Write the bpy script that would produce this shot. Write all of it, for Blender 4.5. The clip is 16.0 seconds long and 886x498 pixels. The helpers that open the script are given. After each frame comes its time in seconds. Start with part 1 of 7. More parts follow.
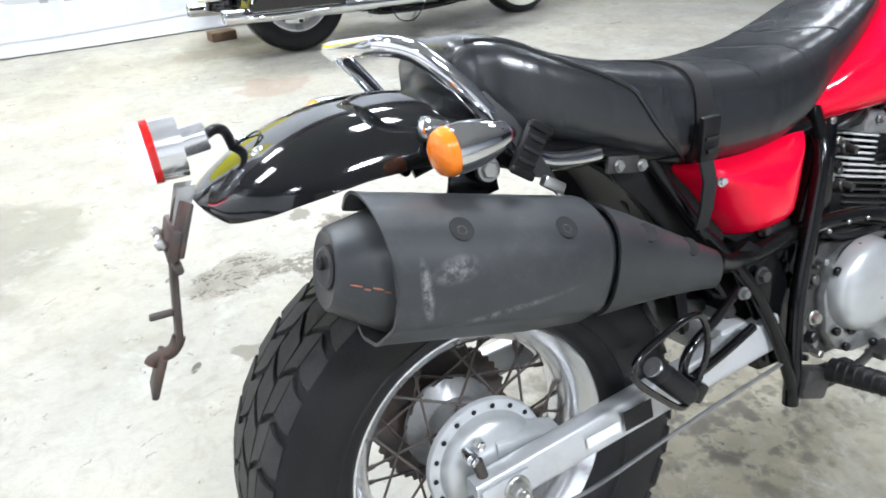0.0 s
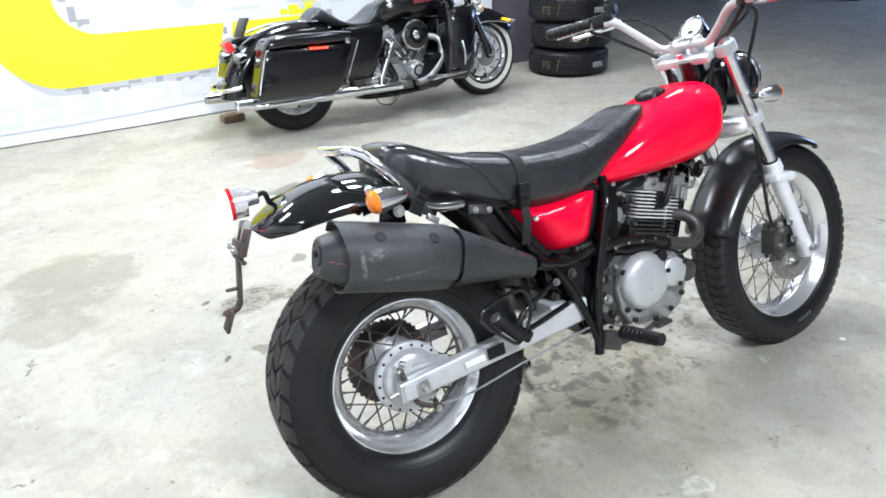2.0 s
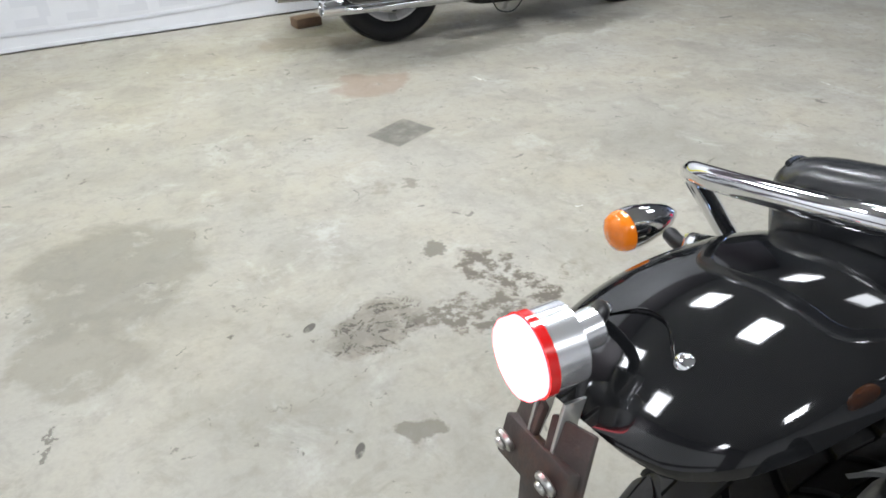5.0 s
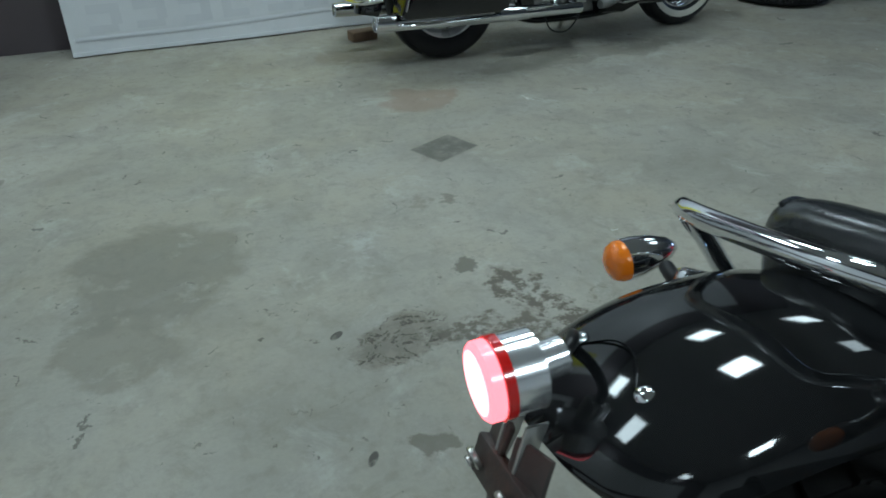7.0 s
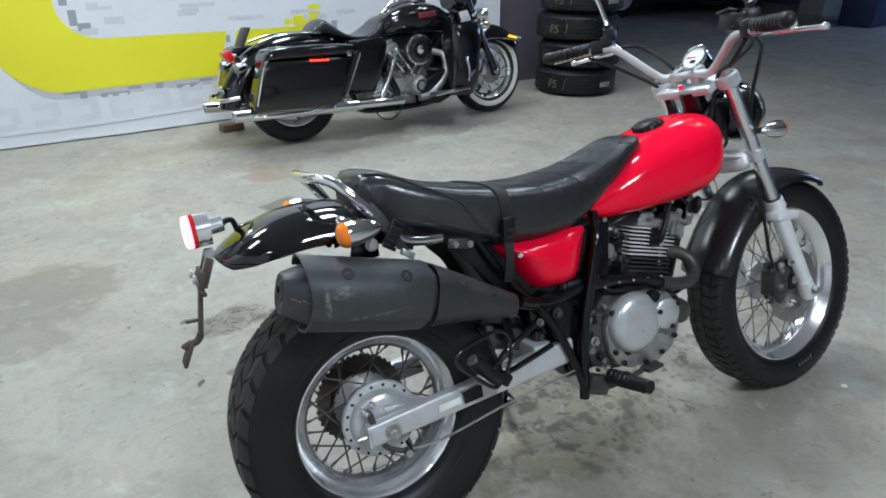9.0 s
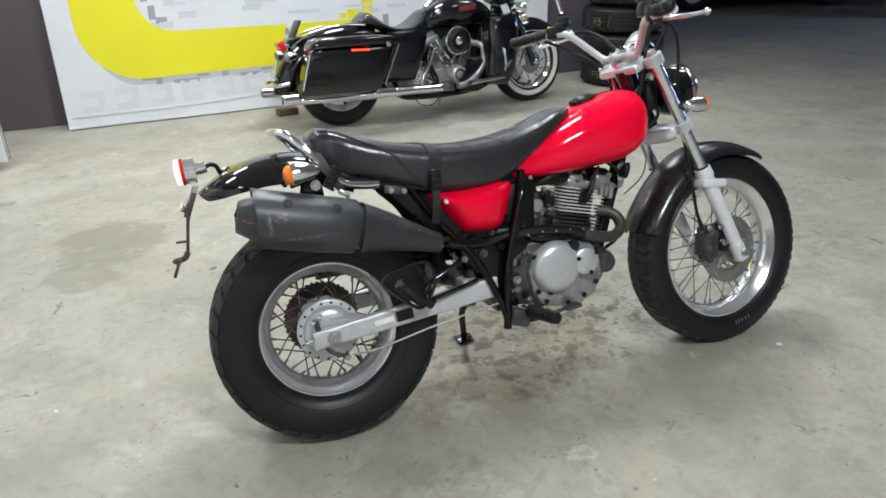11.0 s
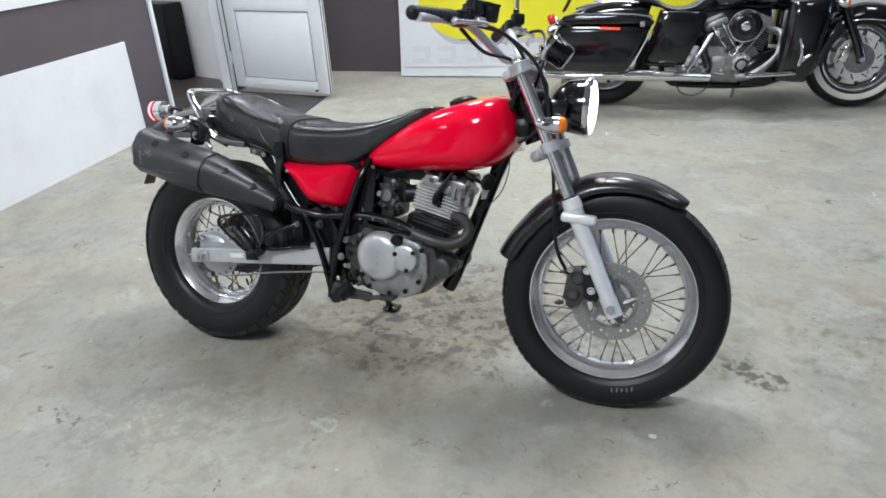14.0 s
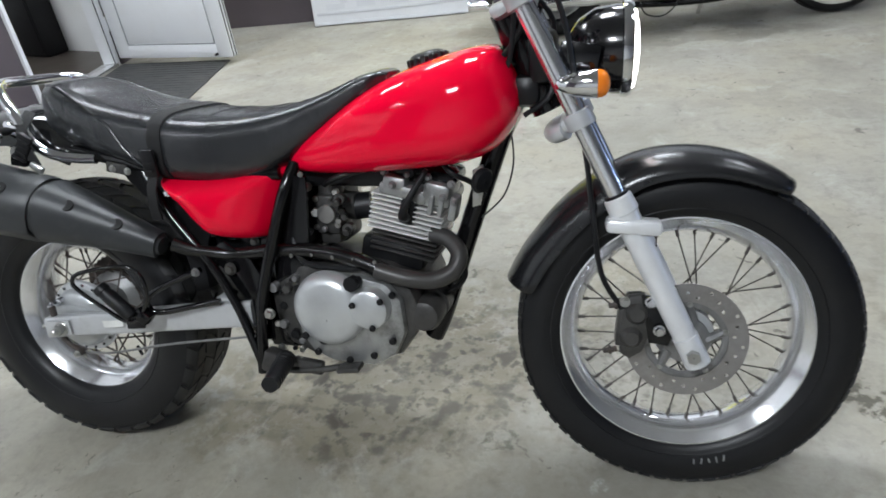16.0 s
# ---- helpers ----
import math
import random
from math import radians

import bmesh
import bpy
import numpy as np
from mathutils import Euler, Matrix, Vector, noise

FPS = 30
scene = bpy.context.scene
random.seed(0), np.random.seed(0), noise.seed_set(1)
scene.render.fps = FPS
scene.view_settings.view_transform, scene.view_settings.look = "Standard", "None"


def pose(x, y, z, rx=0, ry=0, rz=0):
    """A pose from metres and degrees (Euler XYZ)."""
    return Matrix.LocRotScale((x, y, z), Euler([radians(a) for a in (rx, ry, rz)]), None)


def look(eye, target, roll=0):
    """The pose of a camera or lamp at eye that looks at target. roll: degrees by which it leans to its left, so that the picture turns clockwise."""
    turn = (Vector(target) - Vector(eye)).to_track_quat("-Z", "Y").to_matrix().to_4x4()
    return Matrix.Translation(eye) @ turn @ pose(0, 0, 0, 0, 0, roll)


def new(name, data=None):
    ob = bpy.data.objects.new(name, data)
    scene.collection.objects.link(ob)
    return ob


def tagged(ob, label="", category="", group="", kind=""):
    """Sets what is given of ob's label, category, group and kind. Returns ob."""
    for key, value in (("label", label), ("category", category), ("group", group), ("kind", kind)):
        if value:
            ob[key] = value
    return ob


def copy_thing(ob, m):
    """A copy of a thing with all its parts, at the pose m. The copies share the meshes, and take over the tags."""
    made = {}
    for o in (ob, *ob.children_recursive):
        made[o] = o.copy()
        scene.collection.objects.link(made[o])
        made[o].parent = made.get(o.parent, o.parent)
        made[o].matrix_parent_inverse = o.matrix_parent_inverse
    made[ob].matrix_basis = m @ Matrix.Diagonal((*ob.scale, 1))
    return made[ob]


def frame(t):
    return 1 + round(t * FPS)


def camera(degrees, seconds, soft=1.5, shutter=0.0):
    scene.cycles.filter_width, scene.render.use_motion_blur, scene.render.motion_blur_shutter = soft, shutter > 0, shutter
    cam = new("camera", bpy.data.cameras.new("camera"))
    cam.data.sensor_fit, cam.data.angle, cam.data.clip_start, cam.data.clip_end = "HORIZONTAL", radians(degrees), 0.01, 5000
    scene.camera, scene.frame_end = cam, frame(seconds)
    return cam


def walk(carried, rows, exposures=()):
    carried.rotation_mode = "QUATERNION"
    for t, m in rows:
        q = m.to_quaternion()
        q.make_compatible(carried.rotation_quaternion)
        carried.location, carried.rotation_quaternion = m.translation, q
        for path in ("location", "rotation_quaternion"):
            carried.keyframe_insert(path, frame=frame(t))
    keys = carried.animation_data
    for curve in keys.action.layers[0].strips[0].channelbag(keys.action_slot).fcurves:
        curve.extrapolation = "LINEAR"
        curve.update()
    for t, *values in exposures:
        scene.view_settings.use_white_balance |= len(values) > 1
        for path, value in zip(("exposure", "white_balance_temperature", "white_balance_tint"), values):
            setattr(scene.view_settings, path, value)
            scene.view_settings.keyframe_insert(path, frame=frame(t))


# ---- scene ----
cam = camera(65.2, 16.0, soft=1.7, shutter=0.2)
PATH = [
    (0, (-0.342, -0.595, 1.047), (0.418, 0.949, 0.029), -1.2),
    (0.5, (-0.444, -0.849, 1.165), (0.336, 0.724, 0.209), -1.3),
    (1, (-0.487, -1.087, 1.235), (0.312, 0.509, 0.333), -1.5),
    (1.5, (-0.517, -1.236, 1.291), (0.289, 0.381, 0.433), -1.5),
    (2, (-0.537, -1.276, 1.302), (0.28, 0.336, 0.445), -1.7),
    (2.5, (-0.532, -1.222, 1.291), (0.311, 0.355, 0.396), -1.9),
    (3, (-0.528, -0.989, 1.263), (0.329, 0.542, 0.303), -2.6),
    (3.5, (-0.528, -0.702, 1.221), (0.294, 0.81, 0.2), -2.9),
    (4, (-0.528, -0.431, 1.163), (0.235, 1.068, 0.082), -3.4),
    (4.2, (-0.538, -0.32, 1.142), (0.213, 1.182, 0.056), -2.4),
    (4.5, (-0.54, -0.2, 1.137), (0.182, 1.317, 0.051), -1.3),
    (4.7, (-0.539, -0.169, 1.121), (0.162, 1.354, 0.03), -0.8),
    (6.8, (-0.495, -0.174, 1.126), (0.043, 1.42, 0.044), -0.3),
    (7, (-0.486, -0.209, 1.144), (0.051, 1.398, 0.082), -0.1),
    (7.5, (-0.401, -0.432, 1.185), (0.178, 1.198, 0.181), -0.1),
    (8, (-0.36, -0.695, 1.236), (0.292, 0.951, 0.306), 0.1),
    (8.5, (-0.407, -0.968, 1.288), (0.33, 0.671, 0.412), 0.5),
    (9, (-0.433, -1.211, 1.312), (0.375, 0.42, 0.484), 0.1),
    (9.2, (-0.437, -1.29, 1.303), (0.387, 0.339, 0.487), -0.1),
    (11.3, (-0.116, -1.745, 1.334), (0.348, 0.007, 0.487), -1.6),
    (11.5, (0.014, -1.778, 1.339), (0.375, -0.006, 0.485), -2.1),
    (12, (0.373, -1.816, 1.357), (0.457, -0.014, 0.494), -2.9),
    (12.5, (0.73, -1.849, 1.363), (0.572, -0.049, 0.504), -3.3),
    (13, (1.071, -1.808, 1.367), (0.681, -0.041, 0.515), -3.7),
    (13.5, (1.39, -1.736, 1.367), (0.78, -0.035, 0.51), -3.8),
    (14, (1.621, -1.743, 1.367), (0.904, -0.096, 0.487), -3.5),
    (14.5, (1.73, -1.728, 1.368), (0.978, -0.111, 0.461), -4.0),
    (15, (1.69, -1.637, 1.335), (0.981, -0.02, 0.395), -5.1),
    (15.5, (1.474, -1.38, 1.302), (0.866, 0.255, 0.323), -6.3),
    (16, (1.274, -1.093, 1.219), (0.739, 0.535, 0.188), -8.0),
]
walk(cam, [(t, look(eye, target, roll)) for t, eye, target, roll in PATH],
     exposures=[(0.0, 1.15, 6400, 9), (0.5, 1.15, 6350, 9), (2.0, 1.1, 6350, 9), (3.0, 1.04, 6350, 9), (3.5, 1.0, 6450, 9), (4.2, 0.8, 6700, 11), (4.7, 0.62, 6750, 11), (6.8, -0.85, 5900, -8), (7.2, -0.83, 5920, -6),
                (8.0, -0.56, 5950, -2), (8.5, -0.12, 6000, 1), (9.2, 0.22, 6200, 5), (11.3, 0.4, 6800, 7), (12.5, 0.39, 6650, 7), (14.0, 0.34, 6500, 8), (16.0, 0.27, 6550, 8)])

# ---- light: ceiling panels over the lit bay, a dark hall beyond ----
world = bpy.data.worlds.new("world")
scene.world = world
world.use_nodes = True
world.node_tree.nodes["Background"].inputs[0].default_value = (0.55, 0.65, 0.8, 1)
world.node_tree.nodes["Background"].inputs[1].default_value = 0.02

CEIL = 3.3
# place of each ceiling panel, and its power share, tuned to balance the floor
# the three panels nearest the back wall are added to brighten that side
PANELS = {(-1.65, 1.75): 0.54, (0.64, 1.4): 1.2, (2.85, 1.05): 0.18, (-1.7, -2.2): 0.5, (0.64, -2.5): 1.75, (-1.2, 3.75): 0.75, (1.1, 3.45): 0.8, (3.3, 3.15): 0.42}
PANEL_POWER = 52.0
# worn is that tuned share, not the age of any tube
for (px, py), worn in PANELS.items():
    la = bpy.data.lights.new("panel_light", "AREA")
    la.shape, la.size, la.size_y, la.energy, la.color = "SQUARE", 0.58, 0.58, PANEL_POWER * worn, (0.94, 1.0, 1.09)
    lo = new("panel_light", la)
    lo.matrix_world = pose(px, py, CEIL - 0.03, 0, 0, 6)
la = bpy.data.lights.new("lobby_light", "AREA")
la.shape, la.size, la.size_y, la.energy, la.color = "SQUARE", 0.58, 0.58, 34.0, (0.95, 1.0, 1.05)
lo = new("lobby_light", la)
lo.matrix_world = pose(-4.0, 2.6, CEIL - 0.03)

# added unseen lamp that tints the hall bluish, in an invented window opening
la = bpy.data.lights.new("hall_tint_light", "AREA")
la.shape, la.size, la.size_y, la.energy, la.color = "RECTANGLE", 3.2, 1.4, 240.0, (0.5, 0.7, 1.25)
lo = new("hall_tint_light", la)
lo.matrix_world = pose(12.83, 3.2, 2.2, 0, 90, 0)

# ---- geometry library ----
def V(*a):
    return Vector(a)


class Geo:
    """Vertices and faces of one part, gathered piece by piece."""

    def __init__(self):
        self.v, self.f = [], []

    def add(self, vs, fs):
        n = len(self.v)
        self.v += [Vector(p) for p in vs]
        self.f += [[i + n for i in f] for f in fs]
        return self

    def bm(self, b, m=None):
        b.verts.index_update()
        self.add([(m @ v.co if m else v.co.copy()) for v in b.verts], [[v.index for v in f.verts] for f in b.faces])
        b.free()
        return self

    def box(self, c, s, bev=0.003, rot=None, seg=2):
        b = bmesh.new()
        bmesh.ops.create_cube(b, size=1)
        for v in b.verts:
            v.co = Vector((v.co.x * s[0], v.co.y * s[1], v.co.z * s[2]))
        if bev:
            bmesh.ops.bevel(b, geom=b.edges[:], offset=min(bev, min(s) * 0.45), segments=seg, affect="EDGES", profile=0.5)
        m = Matrix.Translation(c)
        if rot is not None:
            m = m @ (rot if isinstance(rot, Matrix) else pose(0, 0, 0, *rot))
        return self.bm(b, m)

    def prism(self, outline, y0, y1, bev=0.004, axis="y"):
        """A plate: an outline in x, z, from y0 to y1, with bevelled edges."""
        b = bmesh.new()
        lo = [b.verts.new((x, y0, z)) for x, z in outline]
        hi = [b.verts.new((x, y1, z)) for x, z in outline]
        n = len(outline)
        b.faces.new(lo)
        b.faces.new(hi[::-1])
        for i in range(n):
            b.faces.new((lo[i], hi[i], hi[(i + 1) % n], lo[(i + 1) % n]))
        bmesh.ops.recalc_face_normals(b, faces=b.faces[:])
        if bev:
            es = [e for e in b.edges if abs(e.verts[0].co.y - e.verts[1].co.y) < 1e-6]
            bmesh.ops.bevel(b, geom=es, offset=bev, segments=2, affect="EDGES", profile=0.5)
        return self.bm(b)

    def loft(self, rings, cap=True, close=True):
        n, k = len(rings[0]), len(rings)
        vs = [p for r in rings for p in r]
        fs = []
        for i in range(k - 1):
            for j in range(n if close else n - 1):
                a, c = i * n + j, i * n + (j + 1) % n
                fs.append([a, c, c + n, a + n])
        if cap:
            fs.append(list(range(n))[::-1])
            fs.append([(k - 1) * n + j for j in range(n)])
        return self.add(vs, fs)

    def lathe(self, prof, c, axis=(0, 1, 0), seg=48, closed=False, arc=None):
        """Turns a profile of (radius, height along the axis) about the axis through c."""
        ax = Vector(axis).normalized()
        u = ax.orthogonal().normalized()
        w = ax.cross(u)
        c = Vector(c)
        rings = []
        steps = seg if arc is None else seg + 1
        for i in range(steps):
            a = (2 * math.pi * i / seg) if arc is None else arc[0] + (arc[1] - arc[0]) * i / seg
            d = u * math.cos(a) + w * math.sin(a)
            rings.append([c + d * r + ax * h for r, h in prof])
        k = len(prof)
        vs = [p for r in rings for p in r]
        fs = []
        for i in range(seg):
            i2 = (i + 1) % steps
            for j in range(k if closed else k - 1):
                j2 = (j + 1) % k
                fs.append([i * k + j, i * k + j2, i2 * k + j2, i2 * k + j])
        return self.add(vs, fs)

    def cyl(self, p0, p1, r0, r1=None, seg=20, bev=0.0015):
        p0, p1 = Vector(p0), Vector(p1)
        r1 = r0 if r1 is None else r1
        h = (p1 - p0).length
        e = min(bev, h * 0.3, r0 * 0.5, r1 * 0.5 + 1e-5)
        return self.lathe([(0.0001, 0), (r0 - e, 0), (r0, e), (r1, h - e), (max(r1 - e, 0.0002), h), (0.0001, h)], p0, p1 - p0, seg)

    def tube(self, pts, r, seg=12, n=5, smooth=True, cap=True):
        """A round bar along a line of points; r may be a list."""
        pts = [Vector(p) for p in pts]
        rs = list(r) if isinstance(r, (list, tuple)) else [r] * len(pts)
        if smooth and len(pts) > 2:
            q, qr = [], []
            for i in range(len(pts) - 1):
                a, b, c, d = pts[max(i - 1, 0)], pts[i], pts[i + 1], pts[min(i + 2, len(pts) - 1)]
                for j in range(n):
                    t = j / n
                    q.append(0.5 * ((2 * b) + (c - a) * t + (2 * a - 5 * b + 4 * c - d) * t * t + (3 * b - a - 3 * c + d) * t ** 3))
                    qr.append(rs[i] + (rs[i + 1] - rs[i]) * t)
            q.append(pts[-1])
            qr.append(rs[-1])
            pts, rs = q, qr
        t0 = (pts[1] - pts[0]).normalized()
        up = t0.orthogonal().normalized()
        rings = []
        for i, p in enumerate(pts):
            t = (pts[min(i + 1, len(pts) - 1)] - pts[max(i - 1, 0)]).normalized()
            up = (up - t * up.dot(t)).normalized()
            w = t.cross(up)
            rings.append([p + (up * math.cos(2 * math.pi * k / seg) + w * math.sin(2 * math.pi * k / seg)) * rs[i] for k in range(seg)])
        return self.loft(rings, cap)

    def ball(self, c, r, seg=16):
        b = bmesh.new()
        bmesh.ops.create_uvsphere(b, u_segments=seg, v_segments=seg // 2 + 2, radius=1)
        r = r if isinstance(r, (tuple, list)) else (r, r, r)
        return self.bm(b, Matrix.Translation(c) @ Matrix.Diagonal((*r, 1)))

    def mirror(self):
        g = Geo()
        g.v = [Vector((p.x, -p.y, p.z)) for p in self.v]
        g.f = [f[::-1] for f in self.f]
        return g

    def both(self):
        m = self.mirror()
        return self.add(m.v, m.f)

    def turned(self, m):
        self.v = [m @ p for p in self.v]
        return self


def mesh_of(name, g, mat, angle=38):
    me = bpy.data.meshes.new(name)
    me.from_pydata([tuple(p) for p in g.v], [], g.f)
    b = bmesh.new()
    b.from_mesh(me)
    bmesh.ops.remove_doubles(b, verts=b.verts[:], dist=0.00005)
    bmesh.ops.recalc_face_normals(b, faces=b.faces[:])
    b.to_mesh(me)
    b.free()
    me.materials.append(mat)
    me.polygons.foreach_set("use_smooth", [True] * len(me.polygons))
    me.set_sharp_from_angle(angle=radians(angle))
    return me


def part(name, g, mat, parent=None, label="", angle=38):
    ob = new(name, mesh_of(name, g, mat, angle))
    if parent:
        ob.parent = parent
    if label:
        tagged(ob, label)
    return ob


def shared(name, me, parent, m):
    ob = new(name, me)
    ob.parent = parent
    ob.matrix_basis = m
    return ob


def thing(name, m, label, category, group=""):
    e = new(name)
    e.empty_display_size = 0.1
    e.matrix_basis = m
    return tagged(e, label, category, group)


def lerp(tab, x):
    """Smooth reading of a table of (x, values...)."""
    xs = [r[0] for r in tab]
    out = []
    for k in range(1, len(tab[0])):
        ys = [r[k] for r in tab]
        if x <= xs[0]:
            out.append(ys[0]); continue
        if x >= xs[-1]:
            out.append(ys[-1]); continue
        i = max(j for j in range(len(xs) - 1) if xs[j] <= x)
        h = xs[i + 1] - xs[i]
        t = (x - xs[i]) / h
        m0 = (ys[i + 1] - ys[i - 1]) / (xs[i + 1] - xs[i - 1]) if i > 0 else (ys[1] - ys[0]) / h
        m1 = (ys[i + 2] - ys[i]) / (xs[i + 2] - xs[i]) if i + 2 < len(xs) else (ys[i + 1] - ys[i]) / h
        out.append((2 * t ** 3 - 3 * t * t + 1) * ys[i] + (t ** 3 - 2 * t * t + t) * h * m0
                   + (-2 * t ** 3 + 3 * t * t) * ys[i + 1] + (t ** 3 - t * t) * h * m1)
    return out


def sup(a, n):
    """A point of a rounded-square unit ring."""
    c, s = math.cos(a), math.sin(a)
    return math.copysign(abs(c) ** (2 / n), c), math.copysign(abs(s) ** (2 / n), s)


# ---- materials ----
def mat(name, base, rough=0.5, metal=0.0, var=0.15, scale=30.0, bump=0.0, bscale=200.0, coat=0.0, rvar=0.1, dirt=None, dscale=6.0, damt=0.5, spec=0.5, fold=0.0):
    m = bpy.data.materials.new(name)
    m.use_nodes = True
    nt = m.node_tree
    N, K = nt.nodes, nt.links
    p = N["Principled BSDF"]
    tc = N.new("ShaderNodeTexCoord")
    n1 = N.new("ShaderNodeTexNoise")
    n1.inputs["Scale"].default_value, n1.inputs["Detail"].default_value = scale, 6
    K.new(tc.outputs["Object"], n1.inputs["Vector"])
    mix = N.new("ShaderNodeMix")
    mix.data_type = "RGBA"
    mix.inputs["A"].default_value = (*[c * (1 - var) for c in base], 1)
    mix.inputs["B"].default_value = (*[min(c * (1 + var), 1) for c in base], 1)
    K.new(n1.outputs["Fac"], mix.inputs["Factor"])
    col = mix.outputs["Result"]
    if dirt:
        n2 = N.new("ShaderNodeTexNoise")
        n2.inputs["Scale"].default_value, n2.inputs["Detail"].default_value, n2.inputs["Roughness"].default_value = dscale, 8, 0.7
        K.new(tc.outputs["Object"], n2.inputs["Vector"])
        mr = N.new("ShaderNodeMapRange")
        mr.inputs["From Min"].default_value, mr.inputs["From Max"].default_value = 0.48, 0.75
        mr.inputs["To Max"].default_value = damt
        K.new(n2.outputs["Fac"], mr.inputs["Value"])
        m2 = N.new("ShaderNodeMix")
        m2.data_type = "RGBA"
        K.new(mr.outputs["Result"], m2.inputs["Factor"])
        K.new(col, m2.inputs["A"])
        m2.inputs["B"].default_value = (*dirt, 1)
        col = m2.outputs["Result"]
    K.new(col, p.inputs["Base Color"])
    r = N.new("ShaderNodeMapRange")
    r.inputs["To Min"].default_value, r.inputs["To Max"].default_value = max(rough - rvar, 0.02), min(rough + rvar, 1)
    n3 = N.new("ShaderNodeTexNoise")
    n3.inputs["Scale"].default_value, n3.inputs["Detail"].default_value = scale * 0.35, 4
    K.new(tc.outputs["Object"], n3.inputs["Vector"])
    K.new(n3.outputs["Fac"], r.inputs["Value"])
    K.new(r.outputs["Result"], p.inputs["Roughness"])
    p.inputs["Metallic"].default_value = metal
    p.inputs["Specular IOR Level"].default_value = spec
    if coat:
        p.inputs["Coat Weight"].default_value, p.inputs["Coat Roughness"].default_value = coat, 0.04
    if bump:
        n4 = N.new("ShaderNodeTexNoise")
        n4.inputs["Scale"].default_value, n4.inputs["Detail"].default_value = bscale, 3
        K.new(tc.outputs["Object"], n4.inputs["Vector"])
        b = N.new("ShaderNodeBump")
        b.inputs["Strength"].default_value, b.inputs["Distance"].default_value = bump, 0.002
        K.new(n4.outputs["Fac"], b.inputs["Height"])
        if fold:
            # soft creases of a loose cover
            mp = N.new("ShaderNodeMapping")
            mp.inputs["Scale"].default_value = (1.0, 0.35, 0.5)
            K.new(tc.outputs["Object"], mp.inputs["Vector"])
            n5 = N.new("ShaderNodeTexNoise")
            n5.inputs["Scale"].default_value, n5.inputs["Detail"].default_value, n5.inputs["Distortion"].default_value = 17, 2.5, 0.7
            K.new(mp.outputs[0], n5.inputs["Vector"])
            b2 = N.new("ShaderNodeBump")
            b2.inputs["Strength"].default_value, b2.inputs["Distance"].default_value = fold, 0.008
            K.new(n5.outputs["Fac"], b2.inputs["Height"])
            K.new(b2.outputs["Normal"], b.inputs["Normal"])
        K.new(b.outputs["Normal"], p.inputs["Normal"])
    return m


def glow(name, color, strength):
    m = bpy.data.materials.new(name)
    m.use_nodes = True
    p = m.node_tree.nodes["Principled BSDF"]
    p.inputs["Base Color"].default_value = (*[c * 0.8 for c in color], 1)
    p.inputs["Roughness"].default_value = 0.2
    p.inputs["Emission Color"].default_value = (*color, 1)
    p.inputs["Emission Strength"].default_value = strength
    return m


def clear(name, color, rough=0.02):
    m = bpy.data.materials.new(name)
    m.use_nodes = True
    p = m.node_tree.nodes["Principled BSDF"]
    p.inputs["Base Color"].default_value = (*color, 1)
    p.inputs["Roughness"].default_value = rough
    p.inputs["Transmission Weight"].default_value = 0.9
    p.inputs["IOR"].default_value = 1.45
    return m


red_paint = mat("red_paint", (0.84, 0.0015, 0.032), 0.055, var=0.03, scale=4, rvar=0.02, spec=0.3)
fender_black = mat("fender_black", (0.008, 0.0085, 0.0092), 0.06, var=0.25, scale=7, rvar=0.03, spec=0.5, dirt=(0.02, 0.02, 0.019), dscale=10, damt=0.25)
black_gloss = mat("black_gloss", (0.004, 0.004, 0.005), 0.14, var=0.2, coat=0.35, scale=6, rvar=0.06)
frame_black = mat("frame_black", (0.0045, 0.0045, 0.005), 0.14, var=0.3, rvar=0.05, spec=0.35, dirt=(0.012, 0.011, 0.009), dscale=20, damt=0.15)
rubber = mat("rubber", (0.0075, 0.0078, 0.009), 0.42, var=0.25, scale=14, bump=0.15, bscale=260, spec=0.34, dirt=(0.024, 0.0235, 0.022), dscale=8, damt=0.2)
tread_rubber = mat("tread_rubber", (0.016, 0.016, 0.0165), 0.6, var=0.3, scale=25, bump=0.2, bscale=200, dirt=(0.075, 0.072, 0.064), dscale=10, damt=0.4)
vinyl = mat("seat_vinyl", (0.02, 0.0215, 0.0235), 0.25, var=0.2, scale=9, bump=0.1, bscale=420, rvar=0.07, spec=0.6, dirt=(0.045, 0.046, 0.044), dscale=9, damt=0.12, fold=0.5)
webbing = mat("webbing", (0.006, 0.006, 0.0065), 0.7, bump=0.4, bscale=600)
matt_black = mat("muffler_black", (0.027, 0.0295, 0.032), 0.42, var=0.15, scale=18, bump=0.08, bscale=300, dirt=(0.14, 0.14, 0.133), dscale=9, damt=0.3)
chrome = mat("chrome", (0.75, 0.76, 0.78), 0.07, metal=1, var=0.03, rvar=0.03)
alloy = mat("polished_alloy", (0.84, 0.85, 0.87), 0.17, metal=0.85, var=0.06, rvar=0.07, dirt=(0.4, 0.38, 0.35), dscale=12, damt=0.25)
silver_paint = mat("silver_paint", (0.55, 0.56, 0.57), 0.35, metal=0.35, var=0.05, rvar=0.06, dirt=(0.2, 0.19, 0.17), dscale=14, damt=0.3)
cast = mat("cast_alloy", (0.25, 0.25, 0.25), 0.4, metal=0.6, var=0.2, scale=40, bump=0.25, bscale=160, dirt=(0.05, 0.045, 0.04), dscale=16, damt=0.6)
steel = mat("zinc_steel", (0.5, 0.5, 0.48), 0.3, metal=0.95, var=0.15, rvar=0.1)
